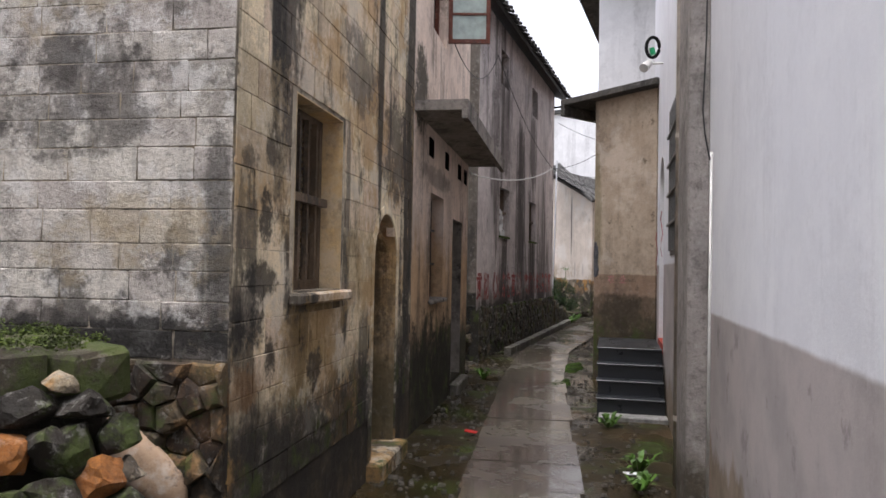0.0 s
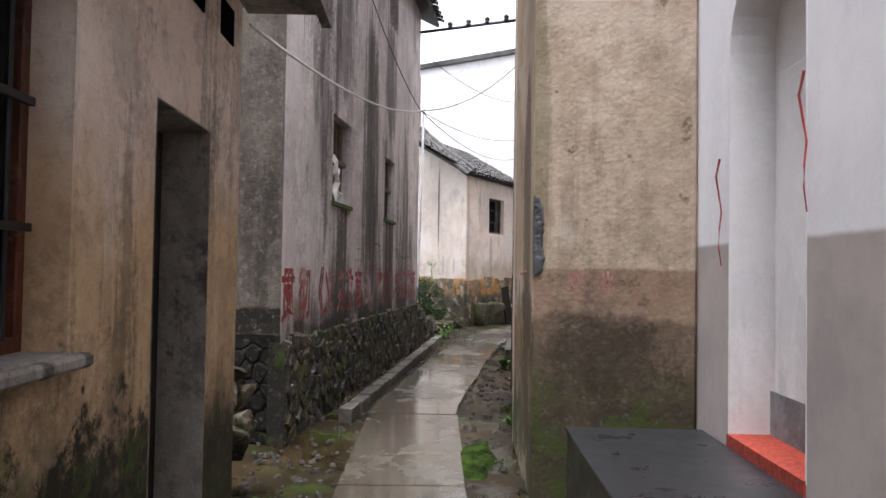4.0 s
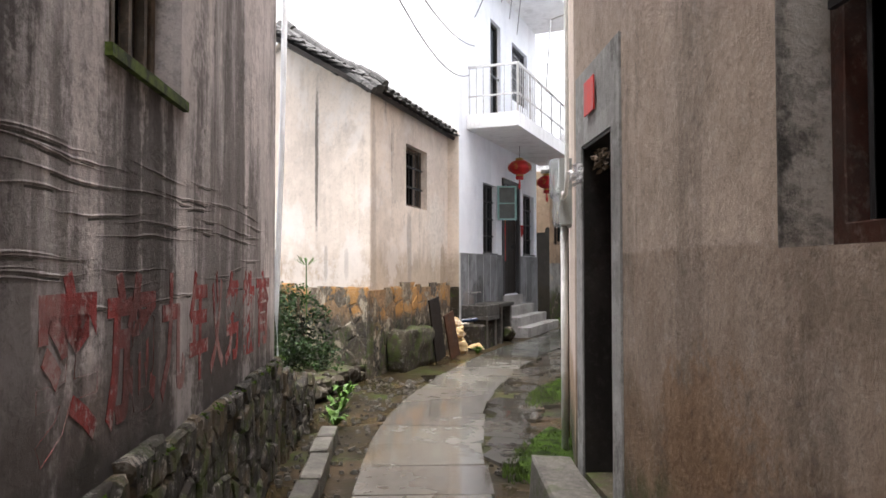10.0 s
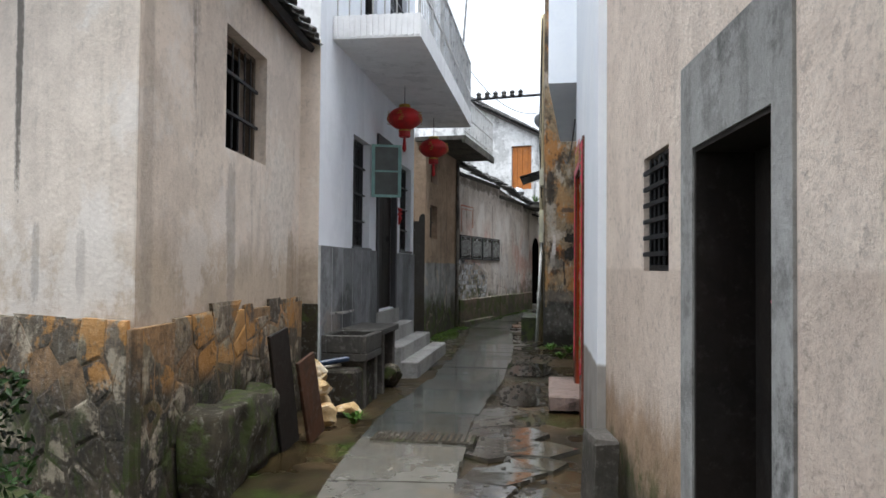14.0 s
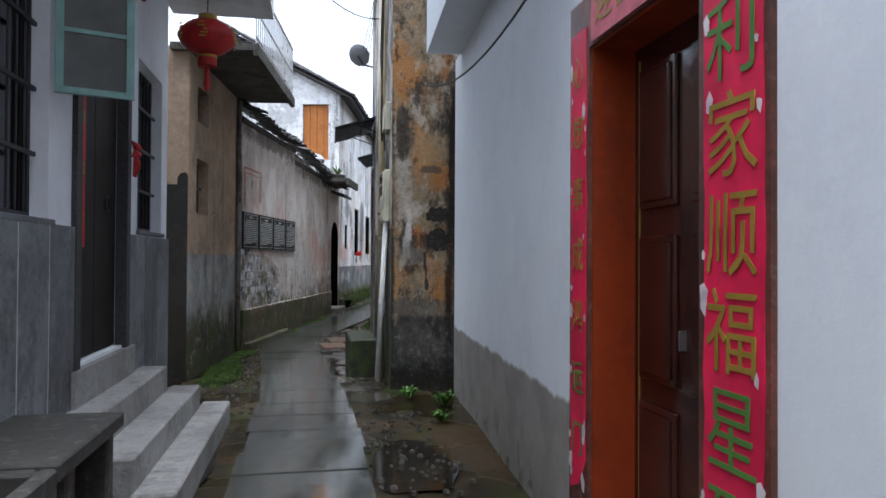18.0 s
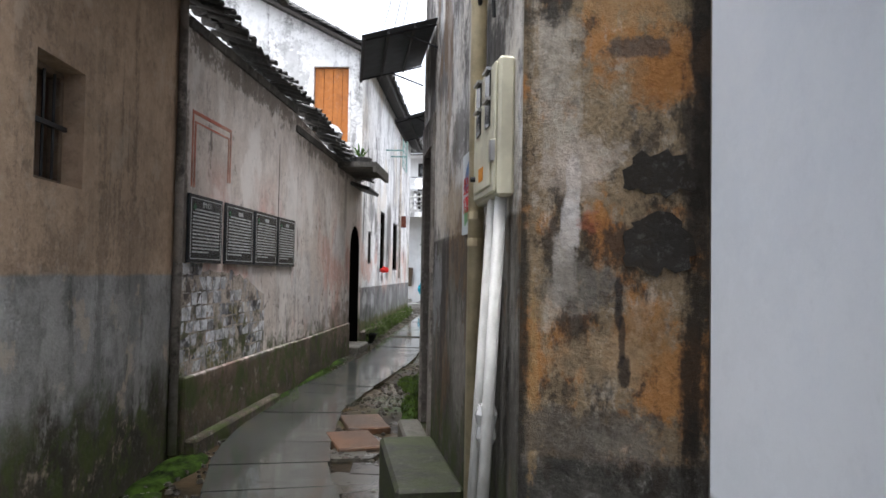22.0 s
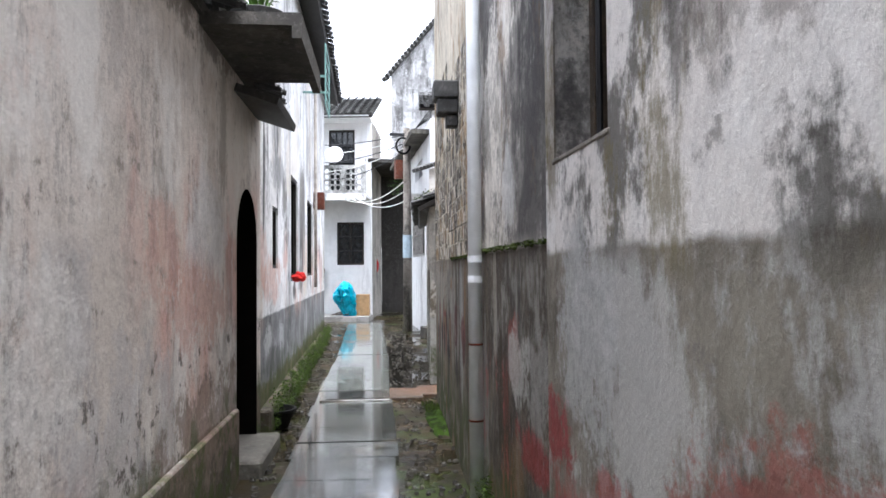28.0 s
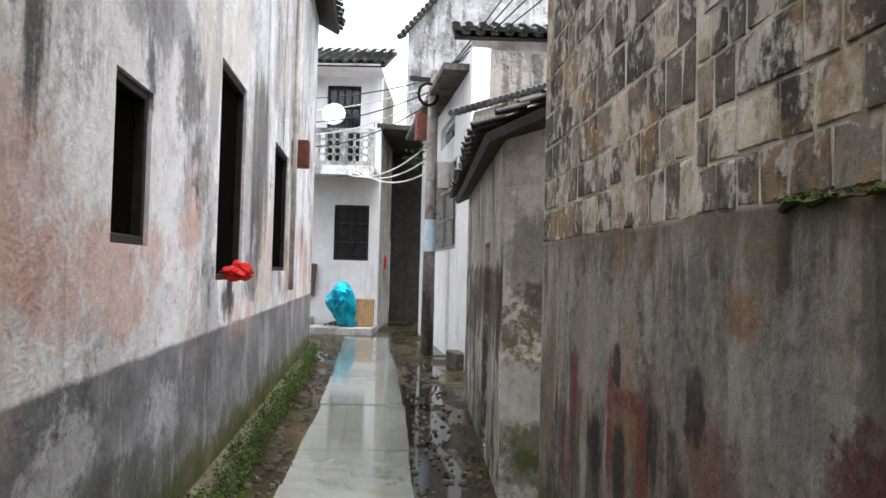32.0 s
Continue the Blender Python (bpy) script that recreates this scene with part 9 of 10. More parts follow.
part("flower_ledge", boxes((0.2, 6.3, 0.0, 0.4, 4.9, 5.0)), M["concrete_dark"], far_white, "jutting ledge", w_w.m)

window(end_house, w_z, (1.2, 2.02, 2.07, 3.37), 0.06, M["dark_wood"], M["iron"], up=0, across=2, fw=0.06, split=1, bar=0.012, label="dark framed window with four panes")
window(end_house, w_z, (0.95, 1.75, 4.2, 6.2), 0.1, M["dark_wood"], M["iron"], up=3, across=3, fw=0.06, label="dark upper balcony door with blue-grey panes")
bs = part("balcony_slab", boxes((-0.3, 2.25, -1.3, 0.0, 4.02, 4.12), (-0.3, 2.25, -1.3, -1.2, 3.92, 4.02)), M["limewash_up"], end_house, "stained balcony slab", w_z.m)
LAT = masonry("carved_lattice", (0.55, 0.55, 0.53), (0.40, 0.40, 0.38), streak=0.5, blotch=0.5, seed=55.0)
lat = part("balustrade", boxes((-0.3, 2.25, -1.3, -1.2, 4.84, 4.93), (-0.3, 2.25, -1.3, -1.22, 4.12, 4.2), *[(-0.3 + k * 0.61, -0.18 + k * 0.61, -1.3, -1.2, 4.2, 4.84) for k in range(5)]), LAT, end_house, "ornate pierced concrete balustrade", w_z.m)
ring = mesh_of(pipe([(0.075 * math.cos(a), 0, 0.09 * math.sin(a)) for a in (2 * math.pi * k / 10 for k in range(11))], 0.02, 5), "scroll", LAT)
for k in range(4):
    for i in range(3):
        for j in range(4):
            part("scroll", ring, LAT, lat, "", w_z.m @ pose(-0.1 + k * 0.61 + i * 0.16, -1.26, 4.28 + j * 0.16))
for x in (0.0, 2.0):
    part("side_pier", boxes((x, x + 0.15, -0.05, 0.0, 4.12, 6.6)), M["white"], end_house, "", w_z.m)
tile_roof(end_house, w_z.m @ pose(-0.5, -1.0, 6.45, 22), 2.9, 3.2, "dark tiled roof with deep eaves", 17)
part("ceiling_board", boxes((-0.4, 2.3, -1.0, 0.0, 6.4, 6.44)), M["white"], end_house, "", w_z.m)
dish2 = thing("satellite_dish", "pale satellite dish on the balcony", "satellite dish", Matrix.Translation(w_z.xyz(1.35, 5.0, 1.2)))
part("bowl", lathe([(0.02, 0.0), (0.12, 0.012), (0.2, 0.045), (0.26, 0.09), (0.262, 0.095), (0.2, 0.055), (0.02, 0.01)], 20), M["white"], dish2, "", Matrix.Translation(w_z.xyz(1.35, 5.2, 1.25)) @ pose(0, 0, 0, 75, 0, -18), smooth=True)
part("stand", pipe([w_z.xyz(1.35, 4.93, 1.25), w_z.xyz(1.35, 5.2, 1.2)], 0.015), M["iron"], dish2, "", Matrix.Identity(4))
stp = thing("end_steps", "low concrete steps in front of the end house", "steps", Matrix.Translation(w_z.xyz(0.5, 0.4)))
part("step", boxes((-0.4, 2.3, -1.15, 0.0, 0.2, 0.58), bevel=0.012), M["step_grey"], stp, "", w_z.m)
part("step", boxes((-0.4, 0.8, -0.75, 0.0, 0.58, 0.74), bevel=0.012), M["step_grey"], stp, "", w_z.m)
rng = random.Random(21)
bm = bmesh.new()
bmesh.ops.create_icosphere(bm, subdivisions=5, radius=0.62)
folds = [(Vector([rng.gauss(0, 1) for _ in range(3)]).normalized(), rng.uniform(0.26, 0.42)) for _ in range(12)]
for v in bm.verts:
    for d, h in folds:
        over = v.co.dot(d) - h
        if over > 0:
            v.co -= d * over * 0.95
    q = v.co.copy()
    crease = 0.10 * (abs(noise.noise(Vector((q.x * 3, q.y * 3, q.z * 1.2)))) - 0.25) + 0.06 * (abs(noise.noise(Vector((q.x * 8, q.y * 8, q.z * 3)))) - 0.2)
    v.co = Vector((q.x * (0.6 - crease * 4) - 0.2 * q.z, q.y * (0.6 - crease * 4), 0.5 + q.z * 1.3))
solo("tarpaulin", bm, plain("turquoise_tarpaulin", (0.0, 0.36, 0.50), 0.35, grain=0.3, scale=6), "crumpled turquoise tarpaulin bundle on the steps", "tarpaulin", Matrix.Translation(w_z.xyz(1.5, 0.58, 0.85)))
CARD = plain("cardboard", (0.42, 0.26, 0.13), 0.85, grain=0.15)
for k, (s, d, w_, h) in enumerate(((0.35, 0.55, 0.32, 0.55), (0.62, 0.62, 0.26, 0.62), (2.02, 0.55, 0.46, 0.62))):
    solo("cardboard_box", boxes((-w_ / 2, w_ / 2, -0.15, 0.1, 0, h), bevel=0.008), CARD, "worn brown cardboard box standing on the steps", "cardboard box", w_z.on(s, 0.74 if k < 2 else 0.58, d), group="cardboard boxes")
solo("board", boxes((-0.25, 0.25, -0.02, 0.02, 0, 0.75), bevel=0.005), M["old_wood"], "dark board propped against the wall", "board", w_z.on(0.55, 0.74, 0.1) @ pose(0, 0, 0.5, 0, 4, 0))
for k in range(4):
    solo("stick", pipe([w_z.xyz(1.2 + 0.12 * k, 0.62, 0.95), w_z.xyz(2.0 + 0.05 * k, 0.62 + 0.25 - 0.05 * k, 0.5)], 0.018, 6), M["old_wood"], "thin wooden stick lying against boxes", "stick", group="sticks")
solo("red_jacket", lathe([(0.03, 0), (0.07, 0.1), (0.08, 0.3), (0.03, 0.4)], 8), plain("red_fabric", (0.42, 0.015, 0.012), 0.8), "red cloth hung in the passage", "cloth", pose(-6.3, 56.6, 1.85))
pole = thing("utility_pole", "weathered concrete pole carrying many cables", "pole", pose(-6.87, 50.3, 0.4))
part("shaft", pipe([(-6.87, 50.3, 0.3), (-6.87, 50.3, 5.35)], [0.115, 0.085], 14), M["concrete"], pole, "", Matrix.Identity(4), smooth=True)
part("band", pipe([(-6.87, 50.3, 2.2), (-6.87, 50.3, 2.75)], 0.112, 14), plain("pale_blue_poster", (0.42, 0.53, 0.60), 0.6), pole, "pale blue poster round the shaft", Matrix.Identity(4))
part("junction_box", boxes((-7.2, -7.02, 50.1, 50.25, 4.1, 4.55)), M["red_wood"], pole, "rusty junction box", Matrix.Identity(4))
part("junction_box", boxes((-6.78, -6.6, 50.1, 50.28, 3.3, 3.75)), M["pvc"], pole, "white junction box", Matrix.Identity(4))
part("cross_arm", boxes((-7.3, -6.4, 50.25, 50.33, 5.15, 5.22)), M["iron"], pole, "", Matrix.Identity(4))
ringp = [(-7.0 + 0.17 * math.cos(a), 50.15, 4.9 + 0.19 * math.sin(a)) for a in (2 * math.pi * k / 20 for k in range(21))]
part("cable_coil", pipe(ringp, 0.028, 8), M["rubber"], pole, "coil of black cable", Matrix.Identity(4))
solo("leaning_plank", boxes((-0.08, 0.08, -0.02, 0.02, 0, 0.9)), M["old_wood"], "plank leaning by the pole", "board", pose(-6.55, 50.0, 0.42, 0, 22, 20))
solo("flower_box", boxes((-6.95, -6.35, 48.4, 48.9, 0.3, 0.66), bevel=0.02), M["concrete_dark"], "dark mossy stone trough by the wall", "trough")
bm = bmesh.new()
rng = random.Random(24)
for _ in range(14):
    c = Vector((rng.uniform(-6.5, -5.2), rng.uniform(52.6, 53.6), rng.uniform(4.3, 5.3)))
    leaves(bm, c, 0.25, 60, 0.04, rng, 1.2)
    tube(bm, sag((-5.6, 53.6, 4.4), c, 0.05, 4), 0.012, 4)
solo("hanging_plant", bm, M["leaf"], "straggling plant hanging over a ledge", "plant")

# ---- overhead cables ----
def cable(a, b, drop, r=0.008, mat="wire", label="black overhead cable across the lane"):
    solo("overhead_cable", pipe(sag(a, b, drop, 12), r, 5), M[mat], label, "cable", group="overhead cables")


for k in range(5):
    cable((-6.9, 50.3, 5.2 - 0.1 * k), tuple(w_z.xyz(-0.3 + 0.1 * k, 5.6 - 0.25 * k, 1.2)), 0.15 + 0.05 * k, 0.012, "wire_white" if k % 2 else "wire", "cable from the pole to the end house")
for k in range(4):
    cable((-6.9, 50.3, 5.2 - 0.05 * k), (-4.6 - 0.2 * k, 47.0, 7.2 + 0.3 * k), 0.15, 0.012)
for k in range(3):
    cable((-6.9, 50.3, 3.6 + 0.25 * k), (-7.6 - 0.1 * k, 54.2, 4.2 - 0.1 * k), 0.3, 0.014, "wire_white", "white cable looping to the end house")
knot = w_c.xyz(5.3, 4.05, 0.35)
cable(tuple(w_a2.xyz(3.75, 2.98, 0.05)), tuple(knot), 0.18, 0.012, "wire_white", "white cable sagging between two houses")
for p, q, dr in ((tuple(w_c.xyz(1.0, 5.6, 0.06)), tuple(knot), 0.25), (tuple(knot), (-8.7, 15.2, 5.2), 0.3), (tuple(knot), (-12.6, 23.2, 5.4), 0.35), (tuple(knot), (-12.7, 23.2, 4.9), 0.5), (tuple(w_c.xyz(7.5, 5.6, 0.1)), (-12.9, 23.2, 6.3), 0.3), (tuple(w_c.xyz(6.8, 5.0, 0.1)), tuple(knot), 0.6), ((-8.9, 15.0, 5.6), (-12.6, 23.2, 5.9), 0.4), (tuple(w_a2.xyz(1.7, 4.4, 0.05)), tuple(w_c.xyz(1.0, 5.6, 0.06)), 0.5)):
    cable(p, q, dr, 0.007)
for k in range(4):
    cable((-9.3, 15.5, 6.3 - 0.1 * k), (-12.4, 23.6 + k * 0.5, 6.6 - 0.15 * k), 0.2, 0.006)


def insulator_arm(a, b, n, name="insulator_arm"):
    ob = thing(name, "iron cross arm with small insulators above the lane", "cross arm", Matrix.Translation(a))
    part("bar", pipe([a, b], 0.028, 6), M["iron"], ob, "", Matrix.Identity(4))
    a, b = Vector(a), Vector(b)
    me = mesh_of(lathe([(0.02, 0), (0.05, 0.03), (0.04, 0.06), (0.055, 0.09), (0.02, 0.13)], 8), "insulator", M["tile"])
    for k in range(n):
        part("insulator", me, M["tile"], ob, "", Matrix.Translation(a.lerp(b, 0.25 + 0.6 * k / n)))


insulator_arm(tuple(w_c.xyz(7.37, 6.0, 0.0)), (-9.2, 16.4, 6.0), 4)
insulator_arm((-10.75, 29.9, 4.9), (-12.3, 29.6, 4.75), 6)
cable((-12.2, 28.5, 5.4), (-10.7, 30.0, 4.6), 0.4, 0.007)
for k in range(3):
    cable((-10.75, 30.0, 5.2), tuple(w_l.xyz(0.5 + k, 6.0 - 0.2 * k, 0.1)), 0.3, 0.006)
cable(tuple(w_r.xyz(3.0, 3.3, 0.02)), tuple(w_w2.xyz(4.2, 3.5, 0.3)), 0.25, 0.008, "wire", "black cable draped below the overhang")

# ---- things on the ground ----
rng = random.Random(41)


def pebbles(name, label, n, spot, size, mat):
    """Loose stones; spot gives the plan place of one."""
    vs, fs = [], []
    for _ in range(n):
        x, y = spot()
        r = size * rng.uniform(0.5, 1.5)
        z = ground_z(y) - 0.02
        o = len(vs)
        a0 = rng.uniform(0, 6.28)
        for k in range(5):
            a = a0 + k * 1.2566
            q = r * rng.uniform(0.7, 1.1)
            vs.append((x + q * math.cos(a), y + q * math.sin(a), z - r * 0.2))
            vs.append((x + q * 0.7 * math.cos(a), y + q * 0.7 * math.sin(a), z + r * rng.uniform(0.35, 0.7)))
        for k in range(5):
            j = (k + 1) % 5
            fs.append((o + 2 * k, o + 2 * j, o + 2 * j + 1, o + 2 * k + 1))
        fs.append(tuple(o + 2 * k + 1 for k in range(5)))
    me = bpy.data.meshes.new(name)
    me.from_pydata(vs, [], fs)
    me.materials.append(mat)
    tagged(new(name, me), label, "gravel", kind="stuff")


def beside(y0, y1, lo, hi):
    def spot():
        l = path_l(rng.uniform(y0, y1))
        c, d = path_at(l)
        t = rng.uniform(lo, hi)
        return c.x + d.y * t, c.y - d.x * t
    return spot


pebbles("gravel", "wet dark gravel along the edges of the path", 1500, beside(0, 20, -1.3, -0.46), 0.025, M["pebble"])
pebbles("gravel", "wet dark gravel along the edges of the path", 1100, beside(2, 28, 0.46, 1.1), 0.022, M["pebble"])
pebbles("gravel", "wet dark gravel along the edges of the path", 1500, beside(28, 53, -1.1, -0.46), 0.024, M["pebble"])
pebbles("gravel", "wet dark gravel along the edges of the path", 1000, beside(29, 52, 0.46, 1.0), 0.022, M["pebble"])


def moss_bed(spots, n, r, label):
    bm_v, bm_f = [], []
    for x, y, rx, ry, count in spots:
        for _ in range(count):
            a, q = rng.uniform(0, 6.28), rng.random() ** 0.55
            px, py = x + rx * q * math.cos(a), y + ry * q * math.sin(a)
            z = ground_z(py) - 0.02
            o = len(bm_v)
            for _k in range(3):
                l = r * rng.uniform(0.6, 1.4)
                b = rng.uniform(0, 6.28)
                t = Vector((math.cos(b), math.sin(b), 0)) * l * 0.35
                s = Vector((-t.y, t.x, 0)) * 0.5
                p = Vector((px, py, z))
                o = len(bm_v)
                bm_v += [tuple(p - s), tuple(p + s), tuple(p + t + Vector((0, 0, l)))]
                bm_f.append((o, o + 1, o + 2))
    me = bpy.data.meshes.new("moss_bed")
    me.from_pydata(bm_v, [], bm_f)
    me.materials.append(M["moss_bright"])
    tagged(new("moss_bed", me), label, "moss", kind="stuff")


moss_bed([(-10.35, 34.0, 0.3, 1.0, 2200), (-10.25, 35.6, 0.3, 0.8, 1500), (-9.9, 37.0, 0.2, 0.8, 900), (-12.05, 34.9, 0.3, 0.9, 1500), (-11.6, 36.6, 0.22, 0.8, 900), (-10.35, 19.6, 0.25, 0.9, 1200), (-9.8, 17.0, 0.25, 0.8, 1000), (-12.6, 30.3, 0.25, 0.9, 900),
          (-8.95, 40.6, 0.16, 0.8, 700), (-8.4, 15.2, 0.3, 0.7, 300), (-7.4, 12.4, 0.2, 0.8, 500)], 0, 0.035, "bright green moss and short grass beside the path")
bm = bmesh.new()
for k in range(1500):
    s = rng.uniform(0.1, 10)
    q = rng.random()
    leaves(bm, w_l.xyz(s, 0.36 + 0.34 * q + 0.1 * noise.noise((s * 2, 0, 0)), 0.15 - 0.1 * max(0, q - 0.6)), 0.05, 8, 0.012, rng, 0.8)
for k in range(2200):
    s = rng.uniform(0.1, 4.6)
    leaves(bm, w_h.xyz(s, 0.30 + (0.35 + 0.3 * noise.noise((s * 1.7, 3, 0))) * rng.random() ** 1.6, 0.01 + 0.04 * rng.random()), 0.05, 8, 0.012, rng, 0.8)
for k in range(90):
    s = rng.uniform(0.3, 7.5)
    leaves(bm, w_c.xyz(s, 0.87 + 0.02 * rng.random(), 0.04 + 0.02 * rng.random()), 0.04, 6, 0.016, rng, 0.5)
solo("wall_moss", bm, M["moss_bright"], "green moss growing along wall feet", "moss", kind="stuff")


def patch(name, x, y, rx, ry, turn, lift, bumps, mat, label, cat, seed):
    """A low sheet with an uneven outline lying on the ground."""
    rg = random.Random(seed)
    bm = bmesh.new()
    n, rings_ = 28, 6
    mid = None
    rows = []
    for j in range(1, rings_ + 1):
        row = []
        for k in range(n):
            a = 2 * math.pi * k / n
            e = j / rings_ * (1 + 0.42 * noise.noise((math.cos(a) * 1.6, math.sin(a) * 1.6, seed)))
            dx, dy = rx * e * math.cos(a), ry * e * math.sin(a)
            px, py = x + dx * math.cos(turn) - dy * math.sin(turn), y + dx * math.sin(turn) + dy * math.cos(turn)
            pz = ground_z(py) + lift + bumps * (0.5 + rg.random()) * (1 - (j / rings_) ** 3) - (0.03 if j == rings_ and bumps else 0)
            row.append(bm.verts.new((px, py, pz)))
        rows.append(row)
    mid = bm.verts.new((x, y, ground_z(y) + lift + bumps))
    for k in range(n):
        bm.faces.new((mid, rows[0][k], rows[0][(k + 1) % n]))
    for r0, r1 in zip(rows, rows[1:]):
        for k in range(n):
            bm.faces.new((r0[k], r1[k], r1[(k + 1) % n], r0[(k + 1) % n]))
    solo(name, bm, mat, label, cat, kind="stuff" if bumps else "", smooth=True)


MOSSY = plain("moss_carpet", (0.028, 0.052, 0.007), 0.95, grain=0.6, scale=7, bump=0.9, spec=0.1)
for k, (x, y, rx, ry, a) in enumerate(((-10.42, 34.1, 0.26, 1.1, -0.2), (-10.2, 35.7, 0.22, 0.9, -0.2), (-9.95, 37.0, 0.16, 0.7, -0.2), (-12.08, 34.6, 0.26, 1.0, -0.2), (-11.7, 36.4, 0.2, 0.8, -0.2), (-11.35, 37.9, 0.16, 0.6, -0.2), (-12.65, 30.6, 0.2, 1.0, -0.1), (-12.55, 32.0, 0.16, 0.6, -0.2),
                                       (-9.75, 17.0, 0.25, 0.9, 0.2), (-10.32, 20.0, 0.2, 0.8, 0.1), (-8.95, 14.9, 0.25, 0.5, 0.4), (-9.1, 40.4, 0.12, 0.7, -0.2), (-5.95, 8.4, 0.16, 0.5, 0.5), (-6.75, 9.9, 0.18, 0.6, 0.5))):
    patch("moss_carpet", x, y, rx, ry, a, -0.012, 0.022, MOSSY, "carpet of bright green moss beside the path", "moss", 200 + k)
WATER = plain("puddle_water", (0.012, 0.010, 0.007), 0.03, grain=0.2, bump=0.0, spec=0.5)
for k, (x, y, rx, ry, a) in enumerate(((-8.78, 43.3, 0.24, 0.9, -0.22), (-8.42, 44.9, 0.26, 0.9, -0.22), (-8.02, 46.6, 0.3, 1.0, -0.22), (-7.6, 48.4, 0.35, 0.9, -0.22), (-10.9, 24.3, 0.25, 0.8, 0.0), (-10.85, 26.2, 0.3, 0.7, -0.1), (-12.35, 26.4, 0.16, 0.6, 0.0), (-10.5, 41.6, 0.14, 0.5, -0.2), (-8.9, 50.0, 0.35, 0.8, -0.2), (-11.2, 18.6, 0.3, 0.6, 0.2), (-12.0, 20.3, 0.3, 0.5, 0.3))):
    patch("puddle", x, y, rx, ry, a, -0.022, 0.0, WATER, "shallow rain puddle beside the path", "puddle", 300 + k)
part("plinth", boxes((0.0, 10.1, -0.12, 0.0, -0.1, 0.62), bevel=0.02), M["rubble_warm_bed"], lime_house, "mossy rubble plinth", w_l.m)
for k, (x, y, h) in enumerate(((-3.0, 5.35, 0.16), (-2.75, 4.9, 0.14), (-4.05, 6.6, 0.15), (-5.4, 8.9, 0.2), (-6.95, 11.0, 0.14), (-7.0, 8.0, 0.16), (-11.85, 17.3, 0.14), (-12.1, 17.8, 0.16), (-12.4, 18.4, 0.2), (-12.35, 22.6, 0.12), (-9.0, 14.6, 0.12), (-10.25, 28.2, 0.14), (-10.55, 28.6, 0.12), (-10.4, 27.5, 0.12))):
    weed((x, y), h, 16, seed=70 + k)
bush = thing("ivy_bush", "dense dark green climbing bush at the gable foot", "bush", pose(-13.9, 19.0, 0.2))
bm = bmesh.new()
rng2 = random.Random(55)
for k in range(175):
    c = (rng2.uniform(-15.8, -12.95), rng2.uniform(17.3, 19.5), 0)
    c = (c[0], c[1], 0.32 + (0.3 + 0.75 * min(1.0, max(0.0, (c[1] - 17.3) / 1.2)) * min(1.0, (-12.9 - c[0]) / 0.8)) * rng2.random() ** 0.8)
    leaves(bm, c, rng2.uniform(0.14, 0.26), 190, 0.027, rng2, 1.0)
for k in range(46):
    x, y = along(C0, UC, rng2.uniform(7.5, 9.4), rng2.uniform(0.12, 1.0))
    leaves(bm, (x, y, 0.74 - 0.17 * ((y - C0[1]) / UC[1] - 7.42) + rng2.uniform(-0.03, 0.07)), rng2.uniform(0.08, 0.16), 90, 0.022, rng2, 0.6)
part("foliage", bm, M["leaf_dark"], bush, "many small dark leaves", Matrix.Identity(4))
bm = bmesh.new()
for k in range(14):
    a = (rng2.uniform(-14.6, -13.4), 19.3, 0.15)
    tube(bm, [a, (a[0] + rng2.uniform(-0.2, 0.2), 19.1, 0.7), (a[0] + rng2.uniform(-0.4, 0.4), 18.9, 1.2)], [0.02, 0.014, 0.006], 5)
part("stem", bm, M["old_wood"], bush, "", Matrix.Identity(4))
sap = thing("sapling", "thin sapling with a tuft of narrow leaves", "plant", pose(-13.45, 19.3, 0.3))
part("stem", pipe([(-13.45, 19.3, 0.3), (-13.44, 19.28, 1.0), (-13.46, 19.3, 1.68)], [0.014, 0.011, 0.007], 6), M["leaf"], sap, "", Matrix.Identity(4))
bm = bmesh.new()
blades(bm, (-13.46, 19.3, 1.6), 30, 0.12, 0.16, random.Random(5), 0.009)
part("foliage", bm, M["leaf_bright"], sap, "narrow pale leaves", Matrix.Identity(4))
solo("red_packet", boxes((-0.06, 0.06, -0.03, 0.03, 0, 0.01)), M["door_red"], "crushed red and white packet on the ground", "litter", pose(-4.75, 5.25, 0.0, 4, 6, 30))
solo("white_scrap", boxes((-0.07, 0.06, -0.03, 0.03, 0, 0.008)), M["white"], "white paper scrap lying on the mud", "litter", pose(-2.95, 5.15, -0.01, 3, 8, 70))
grate = thing("drain_grate", "ribbed stone drain grate set in the path", "grate", pose(-11.6, 22.05, ground_z(22) + 0.02))
part("frame", boxes((-0.42, 0.42, -0.16, 0.16, -0.04, 0.004)), M["bank"], grate, "", pose(-11.6, 22.05, ground_z(22) + 0.02))
rib = mesh_of(boxes((-0.014, 0.014, -0.14, 0.14, 0.004, 0.014)), "rib", M["slab_dry"])
for k in range(16):
    part("rib", rib, M["slab_dry"], grate, "", pose(-11.6 - 0.375 + k * 0.05, 22.05, ground_z(22) + 0.02))
RUDDY = masonry("red_slab", (0.17, 0.078, 0.038), (0.085, 0.055, 0.034), streak=0.0, blotch=0.4, grit=0.6, seed=76.0, rough=0.3)
for x, y, a in ((-11.2, 32.7, 10), (-11.08, 33.42, 6), (-9.05, 41.95, -12), (-8.68, 42.05, -16)):
    solo("red_flagstone", boxes((-0.2, 0.2, -0.33, 0.33, -0.05, 0.018), bevel=0.012), RUDDY, "flat reddish stone set beside the path", "paving stone", pose(x, y, ground_z(y), 0, 0, a), group="red flagstones")
